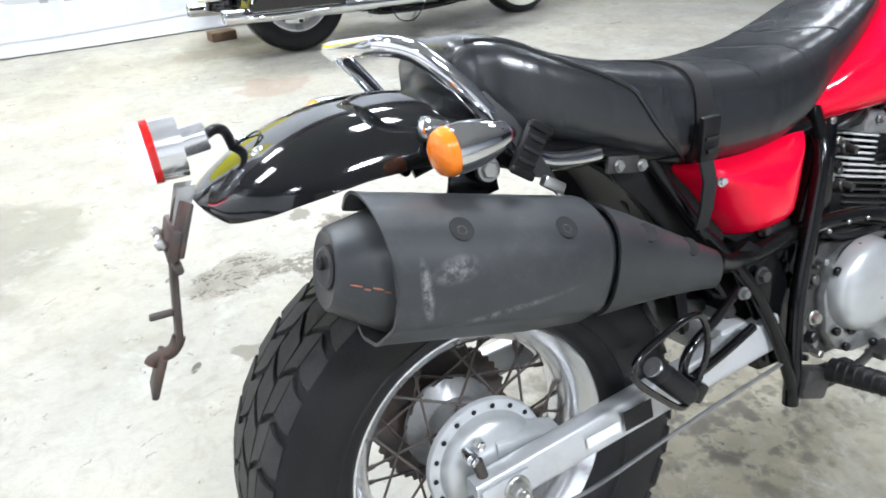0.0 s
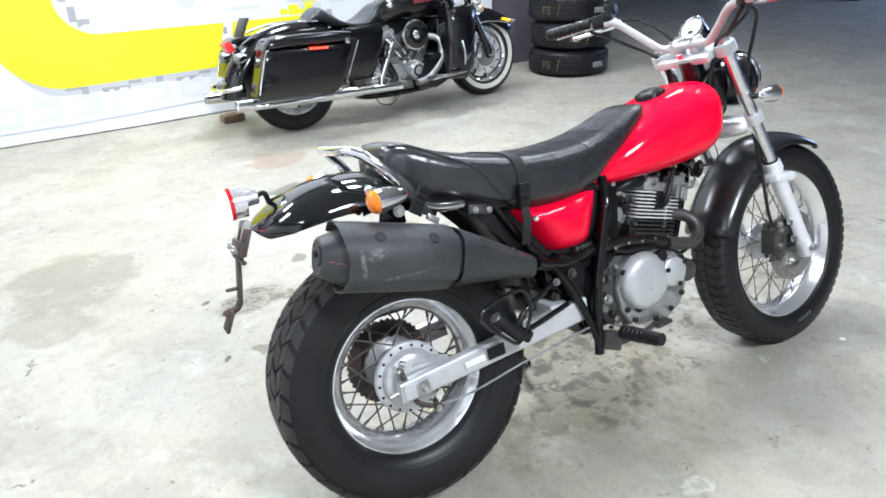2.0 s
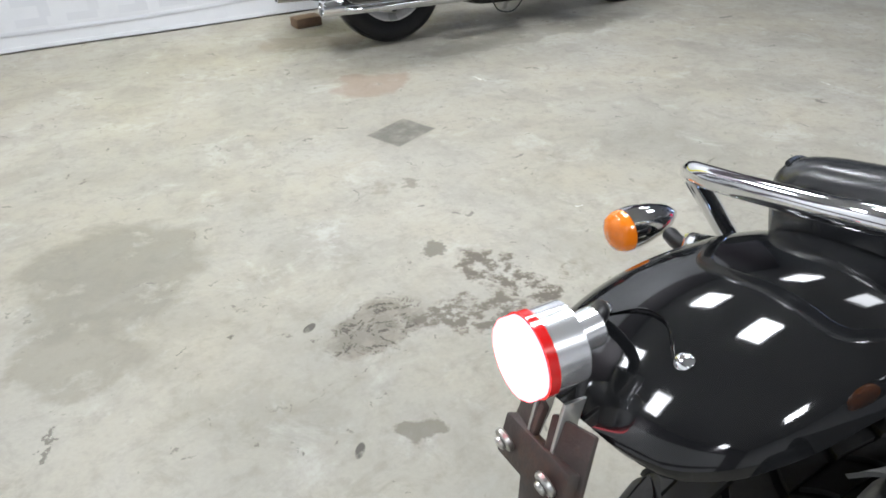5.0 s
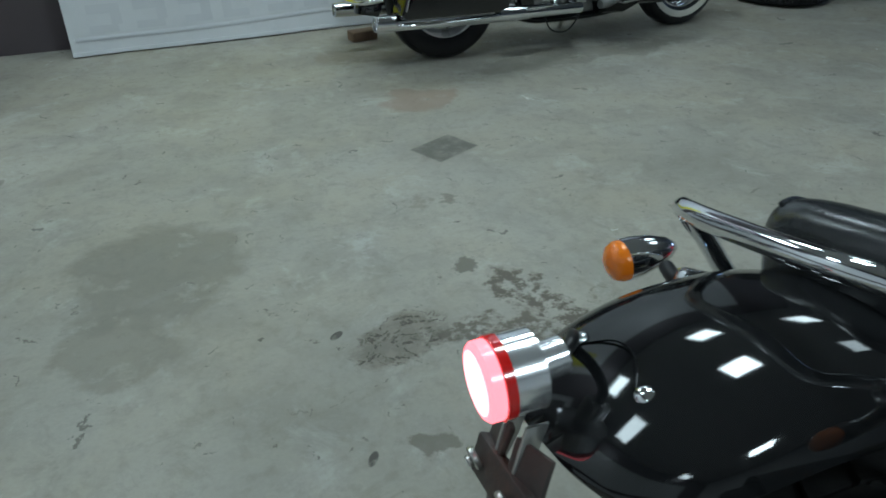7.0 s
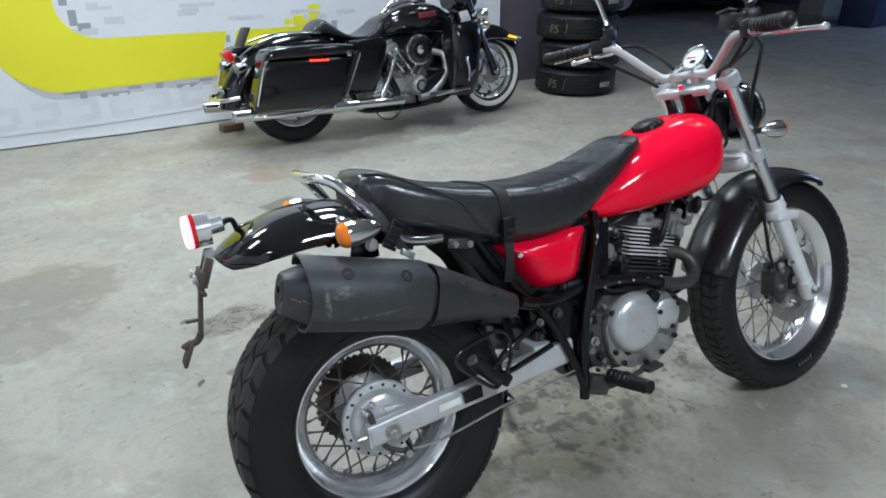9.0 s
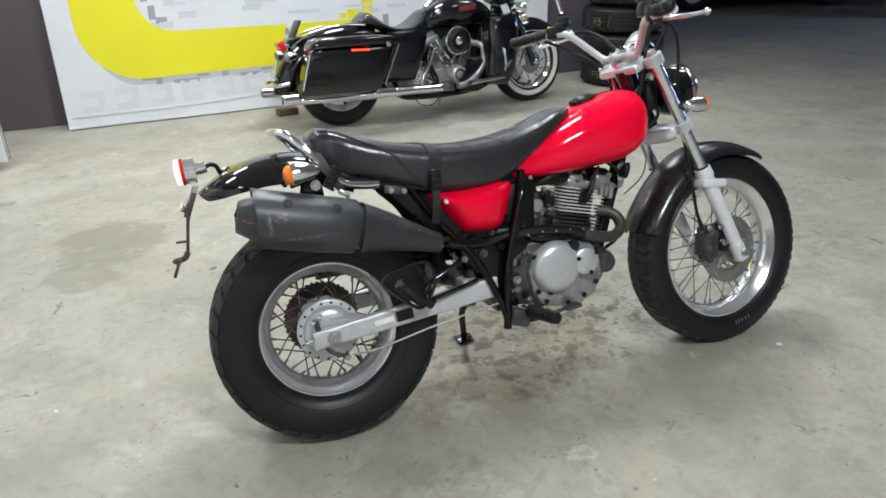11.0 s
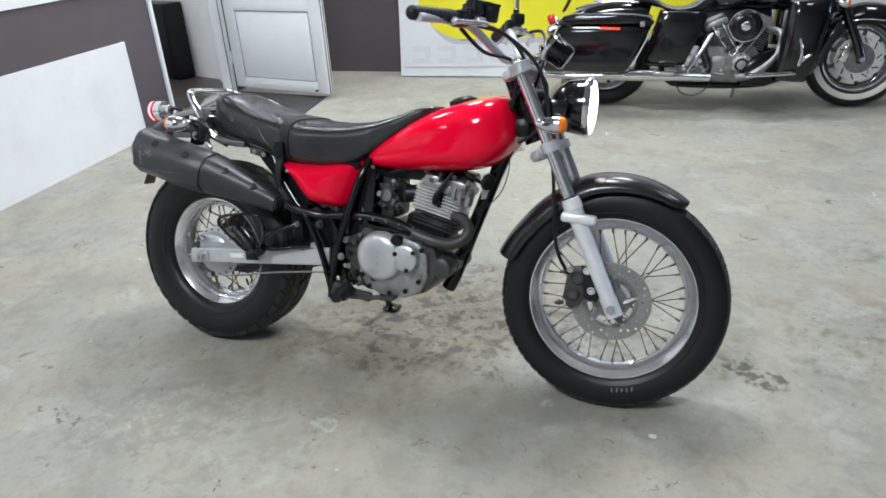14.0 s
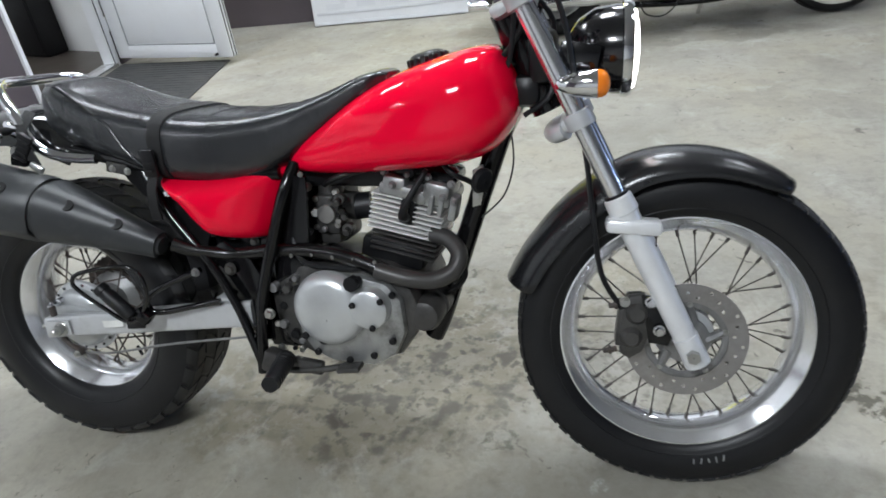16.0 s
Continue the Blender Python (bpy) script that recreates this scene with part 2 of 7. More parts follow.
disc_steel = mat("disc_steel", (0.36, 0.35, 0.34), 0.36, metal=0.8, var=0.15, scale=60, dirt=(0.16, 0.135, 0.11), dscale=10, damt=0.5)
rusty = mat("rusty_steel", (0.07, 0.06, 0.055), 0.6, metal=0.4, var=0.4, scale=25, bump=0.3, bscale=180, dirt=(0.16, 0.08, 0.05), dscale=18, damt=0.6)
plastic = mat("black_plastic", (0.0075, 0.0075, 0.0085), 0.38, var=0.2, spec=0.3, bump=0.1, bscale=300)
orange_lens = mat("orange_lens", (0.9, 0.22, 0.01), 0.15, var=0.1, scale=60, bump=0.5, bscale=130, coat=0.5)
red_lens = mat("red_lens", (0.6, 0.01, 0.01), 0.15, var=0.1, coat=0.5)
white_mat = mat("white_label", (0.75, 0.75, 0.72), 0.5)
chalk = mat("chalk_mark", (0.2, 0.205, 0.21), 0.8, var=0.3, scale=80)
satin_black = mat("satin_black", (0.0105, 0.0108, 0.012), 0.23, var=0.25, scale=8, rvar=0.09, dirt=(0.03, 0.03, 0.03), dscale=7, damt=0.3)
cast_dark = mat("grimy_alloy", (0.075, 0.073, 0.07), 0.38, metal=0.5, var=0.35, scale=35, bump=0.25, bscale=160, dirt=(0.012, 0.0115, 0.01), dscale=16, damt=0.8)
case_alloy = mat("crankcase_alloy", (0.34, 0.345, 0.34), 0.34, metal=0.6, var=0.2, scale=40, bump=0.2, bscale=160, dirt=(0.04, 0.037, 0.032), dscale=18, damt=0.7)
cover_silver = mat("cover_silver", (0.54, 0.555, 0.56), 0.3, metal=0.5, var=0.07, rvar=0.08, dirt=(0.25, 0.24, 0.22), dscale=10, damt=0.3)
fin_alloy = mat("fin_alloy", (0.8, 0.8, 0.79), 0.36, metal=0.25, var=0.1, dirt=(0.2, 0.185, 0.165), dscale=20, damt=0.35)
header_grey = mat("burnt_header", (0.06, 0.058, 0.056), 0.42, metal=0.35, var=0.2, scale=18, bump=0.15, bscale=200, dirt=(0.035, 0.028, 0.022), dscale=14, damt=0.5)
fork_chrome = mat("hard_chrome", (0.78, 0.79, 0.81), 0.2, metal=0.95, var=0.03, rvar=0.04)
disc_bright = mat("bright_disc", (0.78, 0.77, 0.75), 0.3, metal=0.6, var=0.08, scale=60)
fork_silver = mat("fork_silver", (0.74, 0.75, 0.76), 0.33, metal=0.15, var=0.04, rvar=0.06, dirt=(0.35, 0.33, 0.3), dscale=14, damt=0.25)
spoke_steel = mat("dull_spoke", (0.1, 0.092, 0.082), 0.4, metal=0.6, var=0.25, scale=30)
orange_mark = mat("faded_orange", (0.26, 0.1, 0.06), 0.6, var=0.3, scale=200)
hot_black = mat("heat_black", (0.005, 0.005, 0.005), 0.22, var=0.3, scale=30, bump=0.15, bscale=200)
# flat black that paints the shade of holes and recesses
hole_black = mat("hole_shade", (0.006, 0.006, 0.006), 0.75)


def scuffed(name, base, rough, marks):
    """Matt paint with pale scuffs: marks are (place, reach, strength)."""
    m = mat(name, base, rough, var=0.15, scale=18, bump=0.08, bscale=300, dirt=(0.16, 0.16, 0.152), dscale=9, damt=0.3)
    N, K = m.node_tree.nodes, m.node_tree.links
    p = N["Principled BSDF"]
    col = p.inputs["Base Color"].links[0].from_socket
    tc = N.new("ShaderNodeTexCoord")
    for place, reach, strength in marks:
        mp = N.new("ShaderNodeMapping")
        mp.vector_type = "TEXTURE"
        mp.inputs["Location"].default_value, mp.inputs["Scale"].default_value = place, reach
        K.new(tc.outputs["Object"], mp.inputs["Vector"])
        ln = N.new("ShaderNodeVectorMath")
        ln.operation = "LENGTH"
        K.new(mp.outputs[0], ln.inputs[0])
        fall = N.new("ShaderNodeMapRange")
        fall.inputs["From Min"].default_value, fall.inputs["From Max"].default_value = 1.0, 0.3
        K.new(ln.outputs["Value"], fall.inputs["Value"])
        nz = N.new("ShaderNodeTexNoise")
        nz.inputs["Scale"].default_value, nz.inputs["Detail"].default_value, nz.inputs["Roughness"].default_value = 90, 8, 0.75
        K.new(tc.outputs["Object"], nz.inputs["Vector"])
        grain = N.new("ShaderNodeMapRange")
        grain.inputs["From Min"].default_value, grain.inputs["From Max"].default_value, grain.inputs["To Max"].default_value = 0.42, 0.62, strength
        K.new(nz.outputs["Fac"], grain.inputs["Value"])
        mul = N.new("ShaderNodeMath")
        mul.operation = "MULTIPLY"
        K.new(fall.outputs["Result"], mul.inputs[0])
        K.new(grain.outputs["Result"], mul.inputs[1])
        mx = N.new("ShaderNodeMix")
        mx.data_type = "RGBA"
        K.new(mul.outputs[0], mx.inputs["Factor"])
        K.new(col, mx.inputs["A"])
        mx.inputs["B"].default_value = (0.3, 0.3, 0.29, 1)
        col = mx.outputs["Result"]
    K.new(col, p.inputs["Base Color"])
    return m


scuffed_black = scuffed("scuffed_muffler_black", (0.033, 0.0355, 0.038), 0.42, [((-0.098, -0.275, 0.662), (0.028, 0.06, 0.014), 0.6), ((-0.13, -0.275, 0.65), (0.007, 0.06, 0.035), 0.7), ((-0.05, -0.27, 0.607), (0.1, 0.06, 0.004), 0.4)])

# ---- floor ----
def floor_material():
    m = bpy.data.materials.new("concrete_floor")
    m.use_nodes = True
    nt = m.node_tree
    N, K = nt.nodes, nt.links
    p = N["Principled BSDF"]
    tc = N.new("ShaderNodeTexCoord")

    def noise_of(scale, detail=8, rough=0.6, dist=0.0):
        n = N.new("ShaderNodeTexNoise")
        n.inputs["Scale"].default_value, n.inputs["Detail"].default_value = scale, detail
        n.inputs["Roughness"].default_value, n.inputs["Distortion"].default_value = rough, dist
        K.new(tc.outputs["Object"], n.inputs["Vector"])
        return n.outputs["Fac"]

    def rng(src, a, b, c=0.0, d=1.0):
        r = N.new("ShaderNodeMapRange")
        r.inputs["From Min"].default_value, r.inputs["From Max"].default_value = a, b
        r.inputs["To Min"].default_value, r.inputs["To Max"].default_value = c, d
        K.new(src, r.inputs["Value"])
        return r.outputs["Result"]

    def blend(f, a, b):
        x = N.new("ShaderNodeMix")
        x.data_type = "RGBA"
        K.new(f, x.inputs["Factor"])
        for s, q in (("A", a), ("B", b)):
            if isinstance(q, tuple):
                x.inputs[s].default_value = (*q, 1)
            else:
                K.new(q, x.inputs[s])
        return x.outputs["Result"]

    def calc(op, a, b):
        x = N.new("ShaderNodeMath")
        x.operation = op
        for i, q in enumerate((a, b)):
            if isinstance(q, (int, float)):
                x.inputs[i].default_value = q
            else:
                K.new(q, x.inputs[i])
        return x.outputs[0]

    def cells(scale):
        v = N.new("ShaderNodeTexVoronoi")
        v.inputs["Scale"].default_value = scale
        K.new(wv.outputs[0], v.inputs["Vector"])
        return v

    def spots(scale, keep, lo, hi, core=0.8):
        """Scattered blots: near a cell's point, in the cells that chance keeps."""
        v = cells(scale)
        sp = N.new("ShaderNodeSeparateColor")
        K.new(v.outputs["Color"], sp.inputs[0])
        size = rng(sp.outputs[1], 0, 1, lo, hi)
        near = rng(calc("DIVIDE", v.outputs["Distance"], size), 1.15, core)
        return calc("MULTIPLY", near, calc("GREATER_THAN", sp.outputs[0], keep))

    warp = N.new("ShaderNodeTexNoise")
    warp.inputs["Scale"].default_value, warp.inputs["Detail"].default_value, warp.inputs["Roughness"].default_value = 14, 7, 0.65
    K.new(tc.outputs["Object"], warp.inputs["Vector"])
    off = N.new("ShaderNodeVectorMath")
    off.operation = "MULTIPLY_ADD"
    off.inputs[1].default_value, off.inputs[2].default_value = (0.13, 0.13, 0), (-0.065, -0.065, 0)
    K.new(warp.outputs["Color"], off.inputs[0])
    warp2 = N.new("ShaderNodeTexNoise")
    warp2.inputs["Scale"].default_value, warp2.inputs["Detail"].default_value = 4.5, 5
    K.new(tc.outputs["Object"], warp2.inputs["Vector"])
    off2 = N.new("ShaderNodeVectorMath")
    off2.operation = "MULTIPLY_ADD"
    off2.inputs[1].default_value, off2.inputs[2].default_value = (0.34, 0.34, 0), (-0.17, -0.17, 0)
    K.new(warp2.outputs["Color"], off2.inputs[0])
    wv0 = N.new("ShaderNodeVectorMath")
    wv0.operation = "ADD"
    K.new(tc.outputs["Object"], wv0.inputs[0])
    K.new(off.outputs[0], wv0.inputs[1])
    wv = N.new("ShaderNodeVectorMath")
    wv.operation = "ADD"
    K.new(wv0.outputs[0], wv.inputs[0])
    K.new(off2.outputs[0], wv.inputs[1])

    col = blend(rng(noise_of(0.9, 9, 0.62), 0.3, 0.7), (0.285, 0.27, 0.23), (0.39, 0.375, 0.33))
    col = blend(rng(noise_of(1.9, 7, 0.6), 0.4, 0.66, 0, 0.6), col, (0.345, 0.31, 0.23))
    col = blend(rng(noise_of(2.6, 10, 0.68, 0.3), 0.47, 0.6, 0, 0.5), col, (0.235, 0.22, 0.185))
    col = blend(rng(noise_of(4.1, 10, 0.7, 0.6), 0.55, 0.66, 0, 0.5), col, (0.45, 0.445, 0.405))
    col = blend(rng(noise_of(9, 9, 0.74, 0.8), 0.52, 0.7, 0, 0.55), col, (0.2, 0.185, 0.15))
    col = blend(rng(noise_of(24, 6, 0.62), 0.52, 0.68, 0, 0.34), col, (0.2, 0.188, 0.158))
    col = blend(rng(noise_of(75, 4, 0.6), 0.4, 0.7, 0, 0.2), col, (0.22, 0.207, 0.175))
    # dark flecks drawn out along the trowel marks, white chips
    col = blend(calc("MULTIPLY", spots(3.2, 0.72, 0.04, 0.12), 0.6), col, (0.14, 0.128, 0.1))
    col = blend(calc("MULTIPLY", spots(6.5, 0.82, 0.03, 0.12), 0.75), col, (0.1, 0.092, 0.075))
    col = blend(calc("MULTIPLY", spots(17, 0.85, 0.05, 0.2), 0.7), col, (0.085, 0.078, 0.065))
    col = blend(calc("MULTIPLY", spots(40, 0.88, 0.1, 0.32, 0.6), 0.6), col, (0.1, 0.092, 0.075))
    col = blend(calc("MULTIPLY", spots(4.4, 0.86, 0.02, 0.06), 0.75), col, (0.66, 0.65, 0.61))
    col = blend(calc("MULTIPLY", spots(12, 0.95, 0.03, 0.12), 0.7), col, (0.68, 0.67, 0.63))
    # patches of their own shape, most of them stains: x, y, reach x, reach y, turn, colour, strength, grain
    speck = rng(noise_of(20, 7, 0.7), 0.44, 0.53)
    fine = rng(noise_of(7, 8, 0.7), 0.34, 0.44)
    drops = calc("MAXIMUM", calc("MAXIMUM", rng(noise_of(15, 3.5, 0.5), 0.53, 0.66), calc("MULTIPLY", rng(noise_of(31, 3, 0.5), 0.56, 0.7), 0.9)), calc("MULTIPLY", spots(20, 0.45, 0.16, 0.46, 0.25), 0.75))
    smudge = rng(noise_of(5.5, 5, 0.55), 0.42, 0.66)
    prints = calc("MAXIMUM", spots(52, 0.12, 0.3, 0.62, 0.5), calc("MULTIPLY", speck, 0.25))
    FLOOR_MARKS = [
        (0.75, 0.22, 0.75, 0.5, 8, (0.2, 0.178, 0.13), 0.6, smudge),
        (0.60, 0.20, 0.46, 0.34, 10, (0.16, 0.138, 0.09), 0.55, speck),
        (0.62, 0.18, 0.4, 0.28, 10, (0.175, 0.155, 0.108), 0.6, fine),
        (0.66, 0.2, 0.46, 0.32, 10, (0.04, 0.036, 0.027), 0.95, drops),
        (0.45, 0.05, 0.26, 0.2, 10, (0.07, 0.062, 0.048), 0.8, drops),
        (1.05, 0.25, 0.3, 0.2, 0, (0.075, 0.068, 0.052), 0.7, drops),
        (0.80, 0.45, 0.30, 0.22, -15, (0.08, 0.074, 0.056), 0.7, drops),
        (0.9, 0.32, 0.85, 0.5, 8, (0.085, 0.077, 0.058), 0.75, drops),
        (0.72, 0.69, 0.09, 0.05, 20, (0.12, 0.11, 0.085), 0.6, speck),
        (0.98, 0.02, 0.035, 0.03, 0, (0.09, 0.085, 0.065), 0.7, speck),
        (1.80, 0.24, 0.10, 0.055, -25, (0.09, 0.083, 0.062), 0.9, speck),
        (1.70, 0.27, 0.12, 0.07, 20, (0.09, 0.082, 0.06), 0.85, drops),
        (2.2, 0.55, 0.5, 0.35, 20, (0.1, 0.092, 0.07), 0.55, drops),
        (2.5, 1.2, 0.7, 0.3, -10, (0.11, 0.1, 0.08), 0.5, drops),
        (0.40, 2.80, 0.20, 0.15, 10, (0.26, 0.195, 0.15), 0.7, fine),
        (-0.15, 1.15, 0.14, 0.085, 25, (0.17, 0.15, 0.115), 0.6, fine),
        (-0.15, 1.15, 0.15, 0.09, 25, (0.07, 0.06, 0.044), 0.95, prints),
        (0.08, 1.10, 0.16, 0.07, -10, (0.1, 0.083, 0.06), 0.85, speck),
        (0.26, 1.20, 0.055, 0.17, 17, (0.09, 0.074, 0.054), 0.9, speck),
        (0.44, 1.155, 0.07, 0.05, 17, (0.16, 0.145, 0.105), 0.7, prints),
        (0.131, 1.417, 0.045, 0.035, 0, (0.12, 0.11, 0.085), 0.8, fine),
        (-0.304, 1.209, 0.022, 0.012, 40, (0.06, 0.055, 0.045), 0.9, fine),
        (-0.171, 0.789, 0.05, 0.04, 0, (0.14, 0.125, 0.095), 0.75, fine),
        (-0.309, 0.783, 0.022, 0.01, 60, (0.06, 0.055, 0.045), 0.9, fine),
        (0.108, 1.842, 0.05, 0.045, 0, (0.2, 0.18, 0.14), 0.6, speck),
        (-0.74, 1.66, 0.24, 0.30, 5, (0.185, 0.172, 0.14), 0.68, fine),
        (-0.85, 1.32, 0.14, 0.18, 30, (0.2, 0.185, 0.15), 0.6, fine),
        (-0.16, 1.61, 0.12, 0.15, 10, (0.46, 0.46, 0.43), 0.45, drops),
        # shadow along the touring motorcycle, painted into the floor colour
        (1.55, 3.25, 0.85, 0.14, 8, (0.16, 0.15, 0.125), 0.5, fine),
        # brownish patch under its tail
        (0.35, 3.6, 0.35, 0.14, 0, (0.2, 0.165, 0.12), 0.5, fine),
        (0.1, -0.5, 0.34, 0.2, 25, (0.2, 0.188, 0.155), 0.45, speck),
        (0.25, 0.05, 0.3, 0.16, -20, (0.21, 0.185, 0.13), 0.45, speck),
        (1.0, 0.55, 0.35, 0.2, 20, (0.2, 0.178, 0.125), 0.45, speck),
        (0.6, -0.39, 0.05, 0.03, 20, (0.5, 0.49, 0.45), 0.5, speck),
        (1.215, -0.089, 0.026, 0.018, 60, (0.52, 0.51, 0.47), 0.5, speck),
        (1.531, -0.137, 0.012, 0.01, 0, (0.8, 0.8, 0.78), 0.9, fine),
    ]
    for x, y, sx, sy, turn, c, amt, grain in FLOOR_MARKS:
        mp = N.new("ShaderNodeMapping")
        mp.vector_type = "TEXTURE"
        mp.inputs["Location"].default_value = (x, y, 0)
        mp.inputs["Rotation"].default_value = (0, 0, radians(turn))
        mp.inputs["Scale"].default_value = (sx, sy, 1)
        K.new(wv.outputs[0] if max(sx, sy) > 0.15 else wv0.outputs[0] if sx > 0.03 else tc.outputs["Object"], mp.inputs["Vector"])
        ln = N.new("ShaderNodeVectorMath")
        ln.operation = "LENGTH"
        K.new(mp.outputs[0], ln.inputs[0])
        soft = 0.35 if grain in (drops, smudge) else 0.85
        f = calc("MULTIPLY", rng(ln.outputs["Value"], 1.08, soft), calc("MULTIPLY", grain, amt))
        col = blend(f, col, c)
    # a square of old adhesive
    mp = N.new("ShaderNodeMapping")
    mp.vector_type = "TEXTURE"
    mp.inputs["Location"].default_value, mp.inputs["Rotation"].default_value, mp.inputs["Scale"].default_value = (0.344, 2.254, 0), (0, 0, radians(28)), (0.11, 0.085, 1)
    K.new(tc.outputs["Object"], mp.inputs["Vector"])
    sp = N.new("ShaderNodeSeparateXYZ")
    K.new(mp.outputs[0], sp.inputs[0])
    d = calc("MAXIMUM", calc("ABSOLUTE", sp.outputs[0], 0), calc("ABSOLUTE", sp.outputs[1], 0))
    col = blend(calc("MULTIPLY", rng(d, 1.05, 0.95), rng(noise_of(14), 0.3, 0.55, 0.35, 0.95)), col, (0.125, 0.12, 0.1))
    K.new(col, p.inputs["Base Color"])
    K.new(rng(noise_of(3, 6), 0.3, 0.7, 0.42, 0.68), p.inputs["Roughness"])
    p.inputs["Specular IOR Level"].default_value = 0.35
    b = N.new("ShaderNodeBump")
    b.inputs["Strength"].default_value, b.inputs["Distance"].default_value = 0.25, 0.003
    K.new(calc("ADD", noise_of(40, 6), calc("MULTIPLY", noise_of(160, 3), 0.4)), b.inputs["Height"])
    K.new(b.outputs["Normal"], p.inputs["Normal"])
    return m


def structure(name, g, m, label, angle=38):
    return tagged(part(name, g, m, None, label, angle), category=name.split("_")[0], kind="structure")


purple_wall = mat("purple_brown_paint", (0.098, 0.08, 0.09), 0.5, var=0.08, scale=5, bump=0.12, bscale=90, dirt=(0.13, 0.11, 0.115), dscale=3, damt=0.2)
white_wall = mat("white_wall_paint", (0.82, 0.82, 0.82), 0.6, var=0.04, scale=4, bump=0.1, bscale=90, dirt=(0.55, 0.55, 0.53), dscale=3, damt=0.25)
grey_wall = mat("grey_wall_paint", (0.3, 0.3, 0.31), 0.7, var=0.12, scale=3, bump=0.15, bscale=60, dirt=(0.2, 0.2, 0.2), dscale=2, damt=0.4)
dark_wall = mat("dark_wall_paint", (0.1, 0.115, 0.165), 0.7, var=0.15, scale=2, bump=0.15, bscale=60)
ceiling_paint = mat("ceiling_paint", (0.4, 0.4, 0.4), 0.8, var=0.06, scale=3)
upvc = mat("white_upvc", (0.84, 0.85, 0.87), 0.3, var=0.025, scale=3, dirt=(0.62, 0.61, 0.58), dscale=4, damt=0.18)

g = Geo()
g.add([(-6, -7, 0), (14, -7, 0), (14, 13, 0), (-6, 13, 0), (-6, -7, -0.2), (14, -7, -0.2), (14, 13, -0.2), (-6, 13, -0.2)],
      [[0, 1, 2, 3], [4, 7, 6, 5], [0, 4, 5, 1], [1, 5, 6, 2], [2, 6, 7, 3], [3, 7, 4, 0]])
structure("floor", g, floor_material(), "worn stained grey-beige concrete garage floor")

BACK_A = radians(4.6)      # the back wall's turn
BX, BY = -1.84, 4.22


def back(x, off=0.0):
    """A point of the back wall's face; off: metres in front of it."""
    return BX + (x - BX), BY + (x - BX) * math.tan(BACK_A) - off


def wall(name, x0, y0, x1, y1, z0, z1, thick, m, label):
    """A wall whose seen face runs from x0, y0 to x1, y1; it is thick to the left of that way."""
    d = Vector((x1 - x0, y1 - y0, 0)).normalized()
    n = Vector((-d.y, d.x, 0)) * thick
    a, b = Vector((x0, y0, 0)), Vector((x1, y1, 0))
    g = Geo()
    g.add([q + V(0, 0, z) for z in (z0, z1) for q in (a, b, b + n, a + n)],
          [[3, 2, 1, 0], [4, 5, 6, 7], [0, 1, 5, 4], [1, 2, 6, 5], [2, 3, 7, 6], [3, 0, 4, 7]])
    return structure(name, g, m, label)


wall("wall_north", *back(-2.62), *back(4.3), 0, CEIL, 0.25, purple_wall, "dark purple-brown painted back wall")
ex, ey = back(4.3)
wall("wall_return", ex, ey + 0.02, ex - 0.4, 11.9, 0, CEIL, 0.25, grey_wall, "dim grey return wall of the hall")


def left(y):
    return -2.1 - 0.152 * (y - 0.81)


DOOR0, DOOR1, DTOP = 2.32, 3.31, 2.15
wall("wall_west", left(-5.5), -5.5, left(DOOR0), DOOR0, 0, CEIL, 0.22, purple_wall, "purple-brown painted side wall with white boards")
wall("wall_west_corner", left(DOOR1), DOOR1, left(4.15), 4.15, 0, CEIL, 0.08, purple_wall, "purple-brown wall stub beside the door")
wall("wall_west_lintel", left(DOOR0), DOOR0, left(DOOR1), DOOR1, DTOP, CEIL, 0.22, purple_wall, "wall over the doorway")
# unseen wall, white so that it brightens reflections and fills the near side
wall("wall_south", 14, -5.6, -2, -5.6, 0, CEIL, 0.25, white_wall, "unseen wall closing the garage, made white to bounce fill light")
# unseen window, invented to hold the bluish hall lamp
win = thing("window_added_1", Matrix.Identity(4), "added unseen white window frame around the bluish hall lamp", "window")
win["kind"] = "structure"
wf = Geo()
for z in (1.53, 2.87):
    wf.box((12.72, 3.2, z), (0.07, 3.2, 0.06), 0.006)
for k in range(4):
    wf.box((12.72, 1.63 + k * 3.14 / 3, 2.2), (0.066, 0.06, 1.28), 0.006)
part("window_frame", wf, upvc, win)
wall("wall_east", 12.6, 12, 12.6, 4.8, 0, CEIL, 0.25, dark_wall, "dark far end wall of the hall")
wall("wall_east_south", 12.6, 1.6, 12.6, -5.6, 0, CEIL, 0.25, dark_wall, "dark end wall beside the added window opening")
wall("wall_east_sill", 12.6, 4.8, 12.6, 1.6, 0, 1.5, 0.25, dark_wall, "dark wall below the added window opening")
wall("wall_east_lintel", 12.6, 4.8, 12.6, 1.6, 2.9, CEIL, 0.25, dark_wall, "dark wall above the added window opening")
wall("wall_far", 3.4, 11.8, 12.8, 11.8, 0, CEIL, 0.25, dark_wall, "dark blue-grey far wall of the hall")

g = Geo()
g.box((4, 3, CEIL + 0.1), (20, 20, 0.2), 0)
structure("ceiling", g, ceiling_paint, "plain pale grey ceiling")

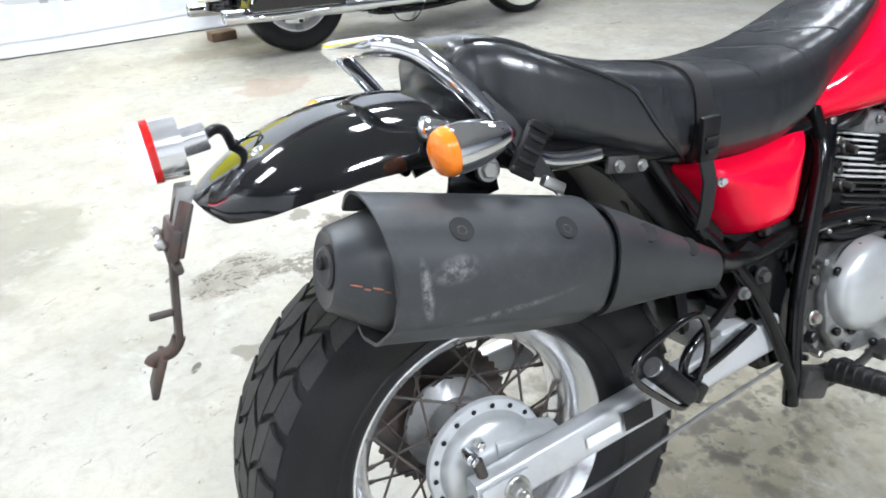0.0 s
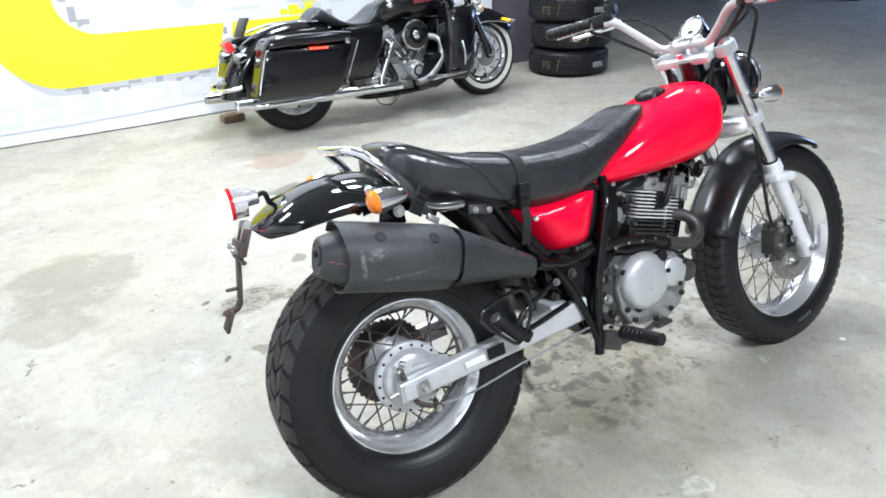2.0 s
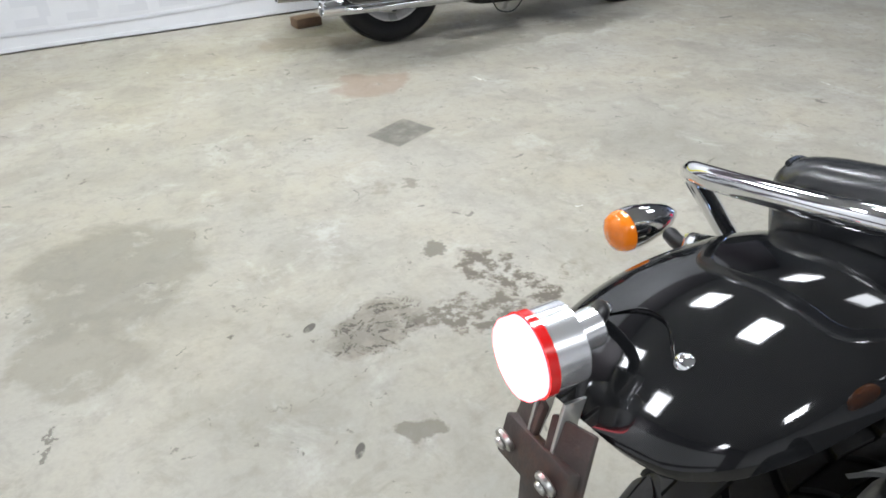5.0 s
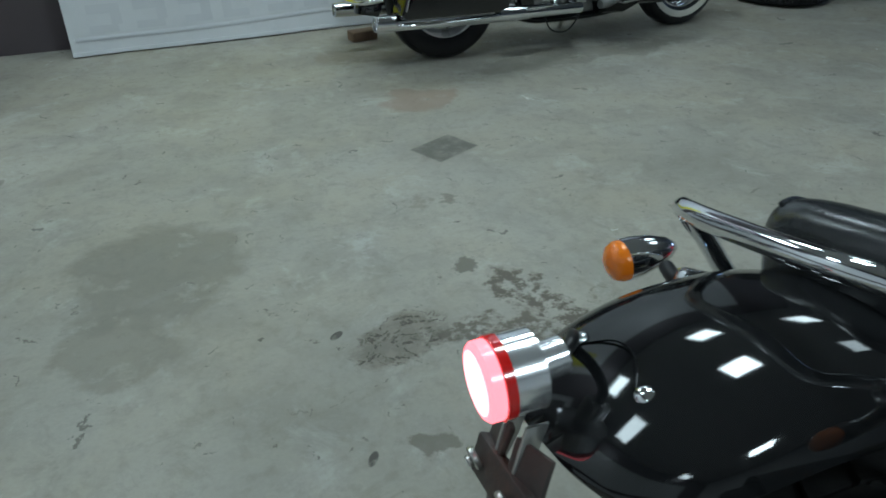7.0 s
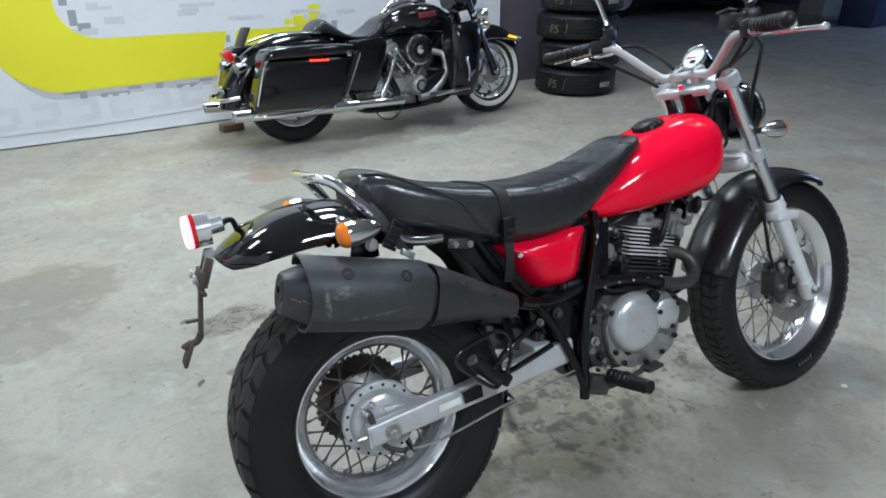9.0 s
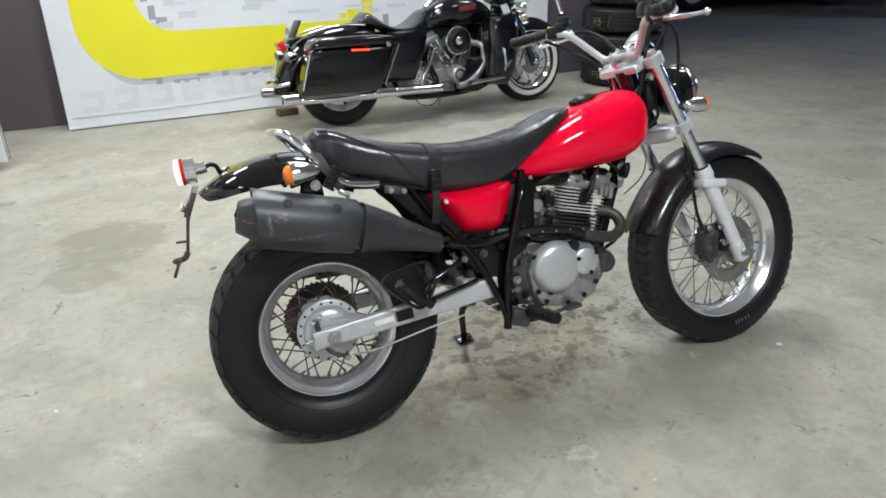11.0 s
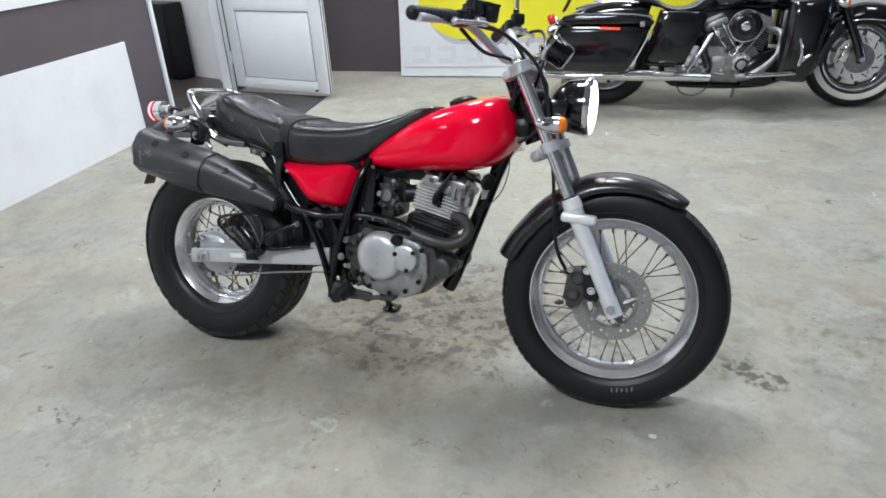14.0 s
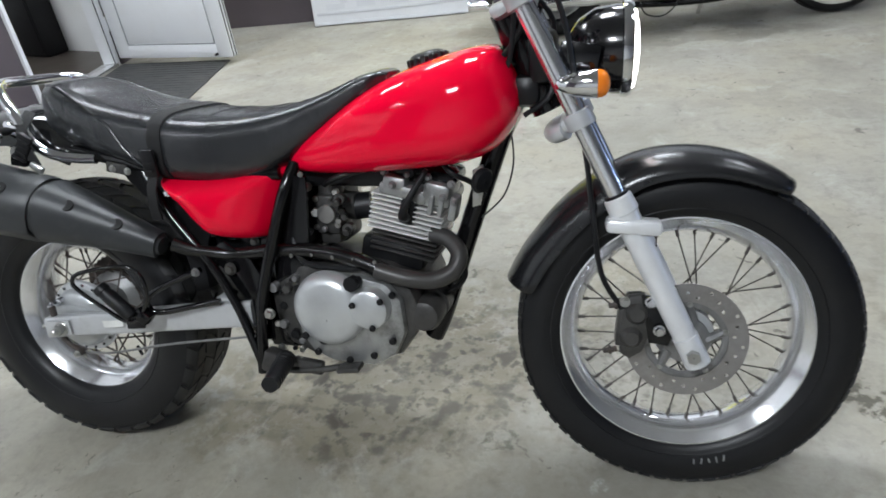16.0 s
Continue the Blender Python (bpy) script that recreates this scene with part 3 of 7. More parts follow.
# white boards on the side wall
def slab_on_left(name, ya, yb, z0, z1, t, m, label):
    d = Vector((left(yb) - left(ya), yb - ya, 0)).normalized()
    n = Vector((d.y, -d.x, 0))
    a, b = Vector((left(ya), ya, 0)) + n * 0.003, Vector((left(yb), yb, 0)) + n * 0.003
    g = Geo()
    g.add([q + V(0, 0, z) for z in (z0, z1) for q in (a, b, b + n * t, a + n * t)],
          [[3, 2, 1, 0], [4, 5, 6, 7], [0, 1, 5, 4], [1, 2, 6, 5], [2, 3, 7, 6], [3, 0, 4, 7]])
    return structure(name, g, m, label)


slab_on_left("wall_panel_1", -3.0, 1.94, 0.0, 0.675, 0.012, white_wall, "large white painted rectangle low on the side wall")
slab_on_left("wall_panel_2", -3.0, 2.282, 1.0, 2.6, 0.012, white_wall, "white painted upper band of the side wall")
slab_on_left("trim_1", 2.286, 2.316, 0.0, DTOP, 0.02, upvc, "white edge trim beside the doorway")

# ---- doorway, frame and open leaf ----
dd = Vector((left(DOOR1) - left(DOOR0), DOOR1 - DOOR0, 0)).normalized()
dn = Vector((dd.y, -dd.x, 0))
fr = thing("door_1", Matrix.Identity(4), "white upvc door standing open beside a dark mat", "door")
fr["kind"] = "structure"


def dpt(s, o, z):
    """A point by the doorway: s along the wall, o out into the garage, z up."""
    return Vector((left(DOOR0), DOOR0, 0)) + dd * s + dn * o + V(0, 0, z)


DW = (Vector((left(DOOR1), DOOR1)) - Vector((left(DOOR0), DOOR0))).length
rot_wall = Matrix(((dd.x, dn.x, 0), (dd.y, dn.y, 0), (0, 0, 1))).to_4x4()
part("jamb", Geo().box(dpt(DW - 0.035, -0.06, DTOP / 2), (0.07, 0.1, DTOP), 0.006, rot_wall), upvc, fr)
part("jamb", Geo().box(dpt(0.02, -0.08, DTOP / 2), (0.04, 0.1, DTOP), 0.006, rot_wall), upvc, fr)
part("head", Geo().box(dpt(DW / 2, -0.06, DTOP - 0.035), (DW - 0.14, 0.1, 0.07), 0.006, rot_wall), upvc, fr)
part("reveal", Geo().add([(x, y, z) for z in (0.0, DTOP) for x, y in ((-2.575, 3.325), (-2.915, 3.605), (-2.86, 3.70), (-2.56, 3.46))], [[3, 2, 1, 0], [4, 5, 6, 7], [0, 1, 5, 4], [1, 2, 6, 5], [2, 3, 7, 6], [3, 0, 4, 7]]), upvc, fr, "deep white door reveal")
part("threshold", Geo().box(dpt(DW / 2, -0.06, 0.012), (DW - 0.1, 0.12, 0.03), 0.006, rot_wall), alloy, fr, "scuffed metal threshold strip")

LEAF = 1.04
bead_grey = mat("bead_grey", (0.3, 0.31, 0.33), 0.5)
lx = Vector((-1.452 + 2.49, 3.18 - 3.31, 0)).normalized()
ln_ = Vector((lx.y, -lx.x, 0))
hinge = Vector((-2.478, 3.33, 0))
rot_leaf = Matrix(((lx.x, ln_.x, 0), (lx.y, ln_.y, 0), (0, 0, 1))).to_4x4()


def lpt(s, o, z):
    return hinge + lx * s + ln_ * o + V(0, 0, z)


LZ0, LZ1 = 0.045, 2.1
leaf = part("leaf", Geo()
            .box(lpt(0.06, 0, (LZ0 + LZ1) / 2), (0.12, 0.065, LZ1 - LZ0), 0.008, rot_leaf)
            .box(lpt(LEAF - 0.06, 0, (LZ0 + LZ1) / 2), (0.12, 0.065, LZ1 - LZ0), 0.008, rot_leaf)
            .box(lpt(LEAF / 2, 0, LZ0 + 0.045), (LEAF - 0.23, 0.063, 0.09), 0.004, rot_leaf)
            .box(lpt(LEAF / 2, 0, 0.742), (LEAF - 0.23, 0.063, 0.09), 0.004, rot_leaf)
            .box(lpt(LEAF / 2, 0, LZ1 - 0.06), (LEAF - 0.23, 0.063, 0.12), 0.006, rot_leaf), upvc, fr)
part("door_panel", Geo().box(lpt(LEAF / 2, 0.008, 0.415), (LEAF - 0.22, 0.036, 0.58), 0.004, rot_leaf), upvc, leaf)
bead = Geo()
for z in (0.141, 0.692):
    bead.box(lpt(LEAF / 2, 0.027, z), (LEAF - 0.25, 0.006, 0.007), 0.002, rot_leaf)
for q in (0.126, LEAF - 0.126):
    bead.box(lpt(q, 0.027, 0.4165), (0.007, 0.006, 0.544), 0.002, rot_leaf)
part("glazing_bead", bead, bead_grey, leaf, "thin grey glazing bead")
part("gasket", Geo().box(lpt(LEAF / 2, 0.03, 0.792), (LEAF - 0.25, 0.003, 0.012), 0, rot_leaf), plastic, leaf)
door_glass = clear("door_glass", (0.9, 0.93, 0.95))
part("glass_pane", Geo().box(lpt(LEAF / 2, 0, 1.38), (LEAF - 0.22, 0.02, 1.19), 0.002, rot_leaf), door_glass, leaf)
part("door_handle", Geo().box(lpt(LEAF - 0.06, 0.037, 1.03), (0.03, 0.012, 0.2), 0.004, rot_leaf)
     .tube([lpt(LEAF - 0.06, 0.04, 1.07), lpt(LEAF - 0.06, 0.085, 1.07), lpt(LEAF - 0.1, 0.09, 1.07), lpt(LEAF - 0.2, 0.09, 1.065)], 0.011), upvc, leaf, "white lever handle")
for o in (-0.012, 0.018):
    part("gasket", Geo().box(lpt(LEAF + 0.001, o, (LZ0 + LZ1) / 2), (0.004, 0.007, LZ1 - LZ0 - 0.01), 0, rot_leaf), plastic, leaf, "thin black door seal")
for q in (0.009, 0.083):
    part("gasket", Geo().box(dpt(DW - q, -0.009, DTOP / 2), (0.006, 0.004, DTOP - 0.02), 0, rot_wall), plastic, fr, "thin black frame seal")
for z in (0.3, 1.1, 1.85):
    part("hinge", Geo().cyl(lpt(-0.006, 0.036, z - 0.05), lpt(-0.006, 0.036, z + 0.05), 0.009, seg=14), upvc, fr, "white barrel hinge")
part("door_stop", Geo().cyl(lpt(LEAF - 0.12, 0.033, 0.07), lpt(LEAF - 0.12, 0.06, 0.07), 0.008), plastic, leaf)

# the room behind the doorway
wall("wall_lobby_north", -6, 4.455, -2.80, 3.629, 0, CEIL, 0.15, white_wall, "white wall of the lobby behind the door")
wall("wall_lobby_west", -5.6, -1.0, -5.6, 4.6, 0, CEIL, 0.15, white_wall, "white end wall of the lobby")
wall("wall_lobby_south", -2.3, 1.3, -6, 1.5, 0, CEIL, 0.15, white_wall, "white side wall of the lobby")
lobby_floor = mat("lobby_floor", (0.055, 0.045, 0.038), 0.4, var=0.2, scale=8, bump=0.1)
g = Geo()
g.box((-4.25, 2.7, 0.004), (3.35, 3.4, 0.008), 0)
structure("floor_lobby", g, lobby_floor, "dark brown lobby floor seen through the doorway")

# ---- ceiling lights ----
panel_frame = mat("panel_frame", (0.8, 0.8, 0.8), 0.4)
first = None
for px, py in PANELS:
    m = pose(px, py, CEIL, 0, 0, 6)
    if first is None:
        first = thing("ceiling_light", m, "square white led ceiling panel", "ceiling light", "ceiling panels")
        fg = Geo()
        for sx, sy, w, h in ((0, 0.305, 0.63, 0.02), (0, -0.305, 0.63, 0.02), (0.305, 0, 0.02, 0.59), (-0.305, 0, 0.02, 0.59)):
            fg.box((sx, sy, -0.02), (w, h, 0.035), 0.003)
        part("frame", fg, panel_frame, first)
    else:
        copy_thing(first, m)

# ---- the red motorcycle, on its side stand ----
def ring_xz(x, w, zb, zt, n=2.4, seg=28, wide=0.45):
    """A closed rounded ring across the bike: half width w, from zb to zt, widest at that share of its height."""
    out = []
    zm = zb + (zt - zb) * wide
    for k in range(seg):
        a = 2 * math.pi * k / seg
        c, s = sup(a, n)
        out.append(V(x, w * c, zm + s * ((zt - zm) if s > 0 else (zm - zb))))
    return out


def tyre(parent, c, R, half, bead, blocks, rows, lift, name_label, base=rubber, full=0.0):
    """A tyre with tread blocks that stand proud of its carcass."""
    def prof(u):
        # u from -1 to 1 across the tyre, from bead to bead
        tab = [(-1, bead, -half * 0.62), (-0.86, bead + (R - bead) * 0.12, -half * 0.85), (-0.68, bead + (R - bead) * 0.42, -half),
               (-0.52, bead + (R - bead) * 0.68, -half * (0.95 + 0.03 * full)), (-0.36, bead + (R - bead) * (0.87 + 0.025 * full), -half * (0.74 + 0.09 * full)), (-0.18, R * (0.985 + 0.006 * full) - lift, -half * (0.4 + 0.07 * full)), (0, R - lift, 0)]
        r, y = lerp(tab, -abs(u))
        return r, (y if u < 0 else -y)
    us = [-1 + 2 * i / 40 for i in range(41)]
    g = Geo().lathe([prof(u) for u in us], c, (0, 1, 0), 96)
    # sidewall ribs
    for s in (-1, 1):
        r, y = prof(s * 0.78)
        g.lathe([(r - 0.004, y), (r, y + s * 0.002), (r + 0.003, y)], c, (0, 1, 0), 96)
    t = part("tyre", g, base, parent, name_label, 50)
    b = Geo()
    c = Vector(c)
    for i in range(blocks):
        for u0, u1, skew, span, phase in rows:
            for side in (-1, 1):
                vs = []
                for hgt in (-0.002, lift):
                    for j in range(4):
                        u = u0 + (u1 - u0) * j / 3
                        r, y = prof(side * u)
                        r2, y2 = prof(side * (u + 0.02))
                        nr, ny = Vector((-(y2 - y), (r2 - r))).normalized() if side < 0 else Vector(((y2 - y), -(r2 - r))).normalized()
                        if nr < 0:
                            nr, ny = -nr, -ny
                        zig = skew * (j / 3) + (0.12 if j in (1, 2) else 0) * skew
                        for e in (0, 1):
                            a = 2 * math.pi * (i + phase + zig + e * span * (1 if hgt <= 0 else 0.94) + (0 if side < 0 else 0.5)) / blocks
                            rr, yy = r + nr * hgt, y + ny * hgt
                            vs.append(c + V(math.cos(a) * rr, yy, math.sin(a) * rr))
                fs = []
                for j in range(3):
                    k = j * 2
                    fs.append([8 + k, 8 + k + 1, 8 + k + 3, 8 + k + 2])
                    fs.append([k, k + 2, 8 + k + 2, 8 + k])
                    fs.append([k + 1, 8 + k + 1, 8 + k + 3, k + 3])
                fs += [[0, 8, 9, 1], [6, 7, 15, 14]]
                b.add(vs, fs)
    tr = part("tread", b, tread_rubber, t, "", 30)
    tr["kind"] = "stuff"
    return t


def rim(parent, c, R, half, m, label=""):
    prof = [(R, half), (R, half - 0.006), (R - 0.012, half - 0.008), (R - 0.017, half - 0.022), (R - 0.03, half * 0.45), (R - 0.034, 0.012), (R - 0.034, -0.012),
            (R - 0.03, -half * 0.45), (R - 0.017, -half + 0.022), (R - 0.012, -half + 0.008), (R, -half + 0.006), (R, -half),
            (R - 0.008, -half - 0.001), (R - 0.022, -half + 0.012), (R - 0.036, -half * 0.5), (R - 0.041, -0.012), (R - 0.041, 0.012), (R - 0.036, half * 0.5),
            (R - 0.022, half - 0.012), (R - 0.008, half + 0.001)]
    return part("rim", Geo().lathe(prof, c, (0, 1, 0), 96, closed=True), m, parent, label)


def spokes(parent, c, R, r_hub, y_hub, n, m, thick=0.0021):
    c = Vector(c)
    made = {}
    for i in range(n):
        side = -1 if i % 2 else 1
        lead = 1 if (i // 2) % 2 else -1
        key = (side, lead)
        if key not in made:
            a0 = lead * 0.75
            p0 = V(math.cos(a0) * r_hub, side * y_hub, math.sin(a0) * r_hub)
            p1 = V(R, side * 0.006, 0)
            g = Geo().tube([p0, p1], thick, 6, smooth=False)
            g.cyl(p1 - (p1 - p0).normalized() * 0.016, p1, 0.0035, 0.0035, 6, 0)
            made[key] = mesh_of("spoke", g, m)
        a = 2 * math.pi * (i + 0.5) / n
        shared("spoke", made[key], parent, Matrix.Translation(c) @ Matrix.Rotation(-a, 4, "Y"))


def fender(path, w, drop, name, m, parent, label, tip=0.7, thick=0.004, span=1.72, w0=None, square=2.0, lift=0.0, late=1.4, taper=0.88):
    """A round-backed mudguard along a line of (x, z) points."""
    pts = []
    P = [Vector((x, 0, z)) for x, z in path]
    for i in range(len(P) - 1):
        a, b, c, d = P[max(i - 1, 0)], P[i], P[i + 1], P[min(i + 2, len(P) - 1)]
        for j in range(5):
            t = j / 5
            pts.append(0.5 * ((2 * b) + (c - a) * t + (2 * a - 5 * b + 4 * c - d) * t * t + (3 * b - a - 3 * c + d) * t ** 3))
    pts.append(P[-1])
    n = len(pts)
    outer, inner = [], []
    K = 22
    for i, p in enumerate(pts):
        t = (pts[min(i + 1, n - 1)] - pts[max(i - 1, 0)]).normalized()
        up = V(-t.z, 0, t.x)
        if up.z < 0 and abs(up.z) > 0.2:
            up = -up
        if up.dot(p - V(sum(q.x for q in pts) / n, 0, sum(q.z for q in pts) / n - 0.3)) < 0:
            up = -up
        s = i / (n - 1)
        e = 1.0
        if s > taper:
            e = tip + (1 - tip) * math.sqrt(max(0, 1 - ((s - taper) / (1 - taper)) ** 2))
        if s < 0.1 and w0:
            e = w0 + (1 - w0) * math.sqrt(max(0, 1 - ((0.1 - s) / 0.1) ** 2))
        dp = drop * (1 - lift * max(0, (s - 0.45) / 0.55) ** late)
        ro, ri = [], []
        for k in range(K + 1):
            f = -span + 2 * span * k / K
            for ring, q in ((ro, 0), (ri, thick)):
                sy, cz = math.copysign(abs(math.sin(f)) ** (2 / square), f), math.copysign(abs(math.cos(f)) ** (2 / square), math.cos(f))
                ring.append(p + V(0, 1, 0) * (w * e - q) * sy - up * ((dp - q) * (1 - cz) * e + q))
        outer.append(ro)
        inner.append(ri)
    rings = [o + i[::-1] for o, i in zip(outer, inner)]
    return part(name, Geo().loft(rings, True, True), m, parent, label)


def bolt(parent, p, d, r=0.007, h=0.006, m=steel, name="bolt"):
    p, d = Vector(p), Vector(d).normalized()
    g = Geo().cyl(p, p + d * h * 0.35, r * 1.35, seg=16, bev=0.0006)
    g.lathe([(r, 0), (r, h * 0.85), (r * 0.85, h), (0.0001, h)], p, d, 6)
    return part(name, g, m, parent)


def bullet(parent, p, d, stalk, R=0.026, length=0.075, lens_of=None):
    """A bullet-shaped indicator: chrome body, orange lens at the end that p - d looks to."""
    p, d = Vector(p), Vector(d).normalized()
    prof = [(0.0001, length), (R * 0.25, length * 0.97), (R * 0.55, length * 0.82), (R * 0.82, length * 0.55), (R, length * 0.2), (R, 0.0), (R * 0.9, 0)]
    b = part("indicator", Geo().lathe(prof, p, d, 28), chrome, parent, "chrome bullet indicator with an orange lens")
    lens = [(R * 0.96, 0.004), (R * 0.96, -0.006), (R * 0.8, -0.014), (R * 0.45, -0.019), (0.0001, -0.021)]
    lg = Geo().lathe(lens, p, d, 28)
    part("lens", lg, lens_of or orange_lens, b, "" if lens_of else "orange indicator lens")
    part("stalk", Geo().tube(stalk, 0.009, 12), plastic, b)
    return b


def plate_holes(parent, c, r, n, rad, y, m, name="bolt"):
    for i in range(n):
        a = 2 * math.pi * i / n
        part(name, Geo().cyl((c[0] + math.cos(a) * r, y, c[2] + math.sin(a) * r), (c[0] + math.cos(a) * r, y - 0.002, c[2] + math.sin(a) * r), rad, seg=10, bev=0.0004), m, parent)


BIKE = Matrix.Translation((0, -0.018, 0.003)) @ Matrix.Rotation(radians(-14), 4, "X")
bike = thing("motorcycle", BIKE, "red and black retro motorcycle with fat tyres on its side stand", "motorcycle")

# rear wheel: drum hub, sprocket, wide alloy rim, knobbly tyre
RC = (0, -0.021, 0.309)
hub = part("wheel", Geo().lathe([(0.02, -0.062), (0.08, -0.062), (0.083, -0.058), (0.078, -0.052), (0.062, -0.046), (0.05, -0.03), (0.05, 0.03),
                                 (0.066, 0.04), (0.074, 0.045), (0.074, 0.055), (0.02, 0.058)], RC, (0, 1, 0), 64), cast, bike, "spoked rear wheel with a drum hub")
tyre(hub, RC, 0.3185, 0.094, 0.188, 34, [(0.008, 0.16, 0.45, 0.86, 0.0), (0.175, 0.30, -0.3, 0.86, 0.3), (0.31, 0.43, 0.28, 0.78, 0.05)], 0.005, "wide chunky rear tyre", full=1.0)
rim(hub, RC, 0.196, 0.062, alloy, "polished alloy rear rim")
spokes(hub, RC, 0.158, 0.074, 0.045, 36, rusty)
# brake plate: a domed silver disc with the torque boss running forward under the swing arm, cam shaft and lever
bp = part("brake_plate", Geo().lathe([(0.0001, -0.094), (0.03, -0.094), (0.052, -0.091), (0.064, -0.086), (0.071, -0.079), (0.0735, -0.07), (0.0735, -0.064)], RC, (0, 1, 0), 56)
          .loft([[V(x, RC[1] + y, z) for x, z in ((0.0, 0.352 + dz), (0.06, 0.346 + dz), (0.098, 0.334 + dz), (0.104, 0.322), (0.098, 0.31), (0.0, 0.30))] for y, dz in ((-0.07, 0.006), (-0.088, 0.004), (-0.096, -0.004))]), cover_silver, hub, "smooth silver drum brake plate")
part("brake_cam", Geo().cyl((-0.043, RC[1] - 0.088, 0.352), (-0.043, RC[1] - 0.112, 0.352), 0.009, seg=16).cyl((-0.043, RC[1] - 0.112, 0.352), (-0.043, RC[1] - 0.12, 0.352), 0.006, seg=6)
     .cyl((-0.026, RC[1] - 0.09, 0.362), (-0.026, RC[1] - 0.106, 0.362), 0.007, seg=6), chrome, bp, "bright brake cam nuts")
part("spoke_flange", Geo().lathe([(0.06, -0.066), (0.082, -0.066), (0.087, -0.064), (0.089, -0.060), (0.089, -0.056), (0.085, -0.053), (0.07, -0.053)], RC, (0, 1, 0), 64), silver_paint, hub, "silver drilled spoke flange")
# black studs paint the dark of the flange's holes
plate_holes(hub, RC, 0.0805, 18, 0.0036, RC[1] - 0.0665, plastic, "hub_hole_dark")
sp = []
for i in range(84):
    a = 2 * math.pi * i / 84
    sp.append((math.cos(a) * (0.112 if i % 2 else 0.106), RC[2] + math.sin(a) * (0.112 if i % 2 else 0.106)))
part("sprocket", Geo().prism(sp, 0.055, 0.061, 0), rusty, hub, "rusty steel rear sprocket")
part("valve", Geo().cyl((0.085, RC[1], 0.18), (0.075, RC[1], 0.205), 0.004), plastic, hub)

# front wheel
FC = (1.372, 0, 0.327)
fh = part("wheel", Geo().lathe([(0.012, -0.075), (0.03, -0.075), (0.032, -0.05), (0.055, -0.047), (0.057, -0.04), (0.035, -0.034), (0.033, 0.034), (0.06, 0.04), (0.062, 0.05), (0.03, 0.056), (0.012, 0.07)],
                               FC, (0, 1, 0), 48), silver_paint, bike, "spoked front wheel with a disc brake")
tyre(fh, FC, 0.3275, 0.066, 0.232, 62, [(0.015, 0.17, 0.3, 0.78, 0.0), (0.185, 0.40, -0.4, 0.74, 0.4)], 0.0035, "chunky front tyre with chalk writing", full=0.9)
rim(fh, FC, 0.243, 0.05, alloy, "polished alloy front rim")
spokes(fh, FC, 0.205, 0.05, 0.043, 36, spoke_steel, 0.0016)


def drilled_ring(c, r0, r1, y0, y1, n, hole, radii):
    """A flat ring with round holes through it, built sector by sector; the holes' radii repeat in turn."""
    g = Geo()
    span = 2 * math.pi / n
    for i in range(n):
        rc = radii[i % len(radii)]
        edge = []
        for side in range(4):
            for j in range(4):
                t = -1 + j / 2
                edge.append(((-1, t), (t, 1), (1, -t), (-t, -1))[side])
        vs = []
        for y in (y0, y1):
            for u, v in edge:
                r, a = (r0 + r1) / 2 + v * (r1 - r0) / 2, span * (i + 0.5 + u / 2)
                vs.append(V(c[0] + math.cos(a) * r, c[1] + y, c[2] + math.sin(a) * r))
            for u, v in edge:
                k = hole / math.hypot(u, v)
                r, a = rc + v * k, span * (i + 0.5) + u * k / rc
                vs.append(V(c[0] + math.cos(a) * r, c[1] + y, c[2] + math.sin(a) * r))
        fs = []
        for j in range(16):
            q = (j + 1) % 16
            fs += [[j, q, 16 + q, 16 + j], [32 + q, 32 + j, 48 + j, 48 + q], [16 + j, 16 + q, 48 + q, 48 + j]]
            if edge[j][1] == edge[q][1]:
                fs.append([q, j, 32 + j, 32 + q])
        g.add(vs, fs)
    return g


disc = part("brake_disc", drilled_ring(FC, 0.078, 0.114, -0.074, -0.07, 30, 0.0036, (0.088, 0.096, 0.104)), disc_steel, fh, "drilled steel brake disc", 30)
carr = Geo().lathe([(0.045, -0.064), (0.045, -0.074), (0.03, -0.078), (0.018, -0.078)], FC, (0, 1, 0), 40).lathe([(0.082, -0.066), (0.082, -0.0705), (0.07, -0.0725), (0.066, -0.0705), (0.066, -0.066)], FC, (0, 1, 0), 48)
for i in range(5):
    a = 2 * math.pi * i / 5
    carr.tube([V(*FC) + V(math.cos(a) * 0.038, -0.068, math.sin(a) * 0.038), V(*FC) + V(math.cos(a + 0.25) * 0.07, -0.069, math.sin(a + 0.25) * 0.07)], [0.011, 0.008], 8, smooth=False)
part("carrier", carr, cast, disc, "cast grey disc carrier with five arms")
for i in range(5):
    a = 2 * math.pi * i / 5 + 0.25
    bolt(disc, V(*FC) + V(math.cos(a) * 0.072, -0.072, math.sin(a) * 0.072), (0, -1, 0), 0.0045, 0.005)
# two-piston caliper: split body, bridge, pads, slide pins, hose union
cal = part("caliper", Geo().prism([(1.262, 0.425), (1.292, 0.43), (1.312, 0.40), (1.308, 0.36), (1.29, 0.315), (1.266, 0.298), (1.248, 0.31), (1.244, 0.35), (1.25, 0.395)], -0.108, -0.084, 0.007)
           .cyl((1.278, -0.104, 0.392), (1.278, -0.118, 0.392), 0.021, 0.017, 24, 0.004).cyl((1.268, -0.104, 0.345), (1.268, -0.118, 0.345), 0.021, 0.017, 24, 0.004), cast_dark, bike, "grimy grey two-piston brake caliper")
part("inner_half", Geo().prism([(1.262, 0.418), (1.29, 0.42), (1.304, 0.36), (1.286, 0.32), (1.262, 0.306), (1.246, 0.35)], -0.066, -0.05, 0.005), cast_dark, cal)
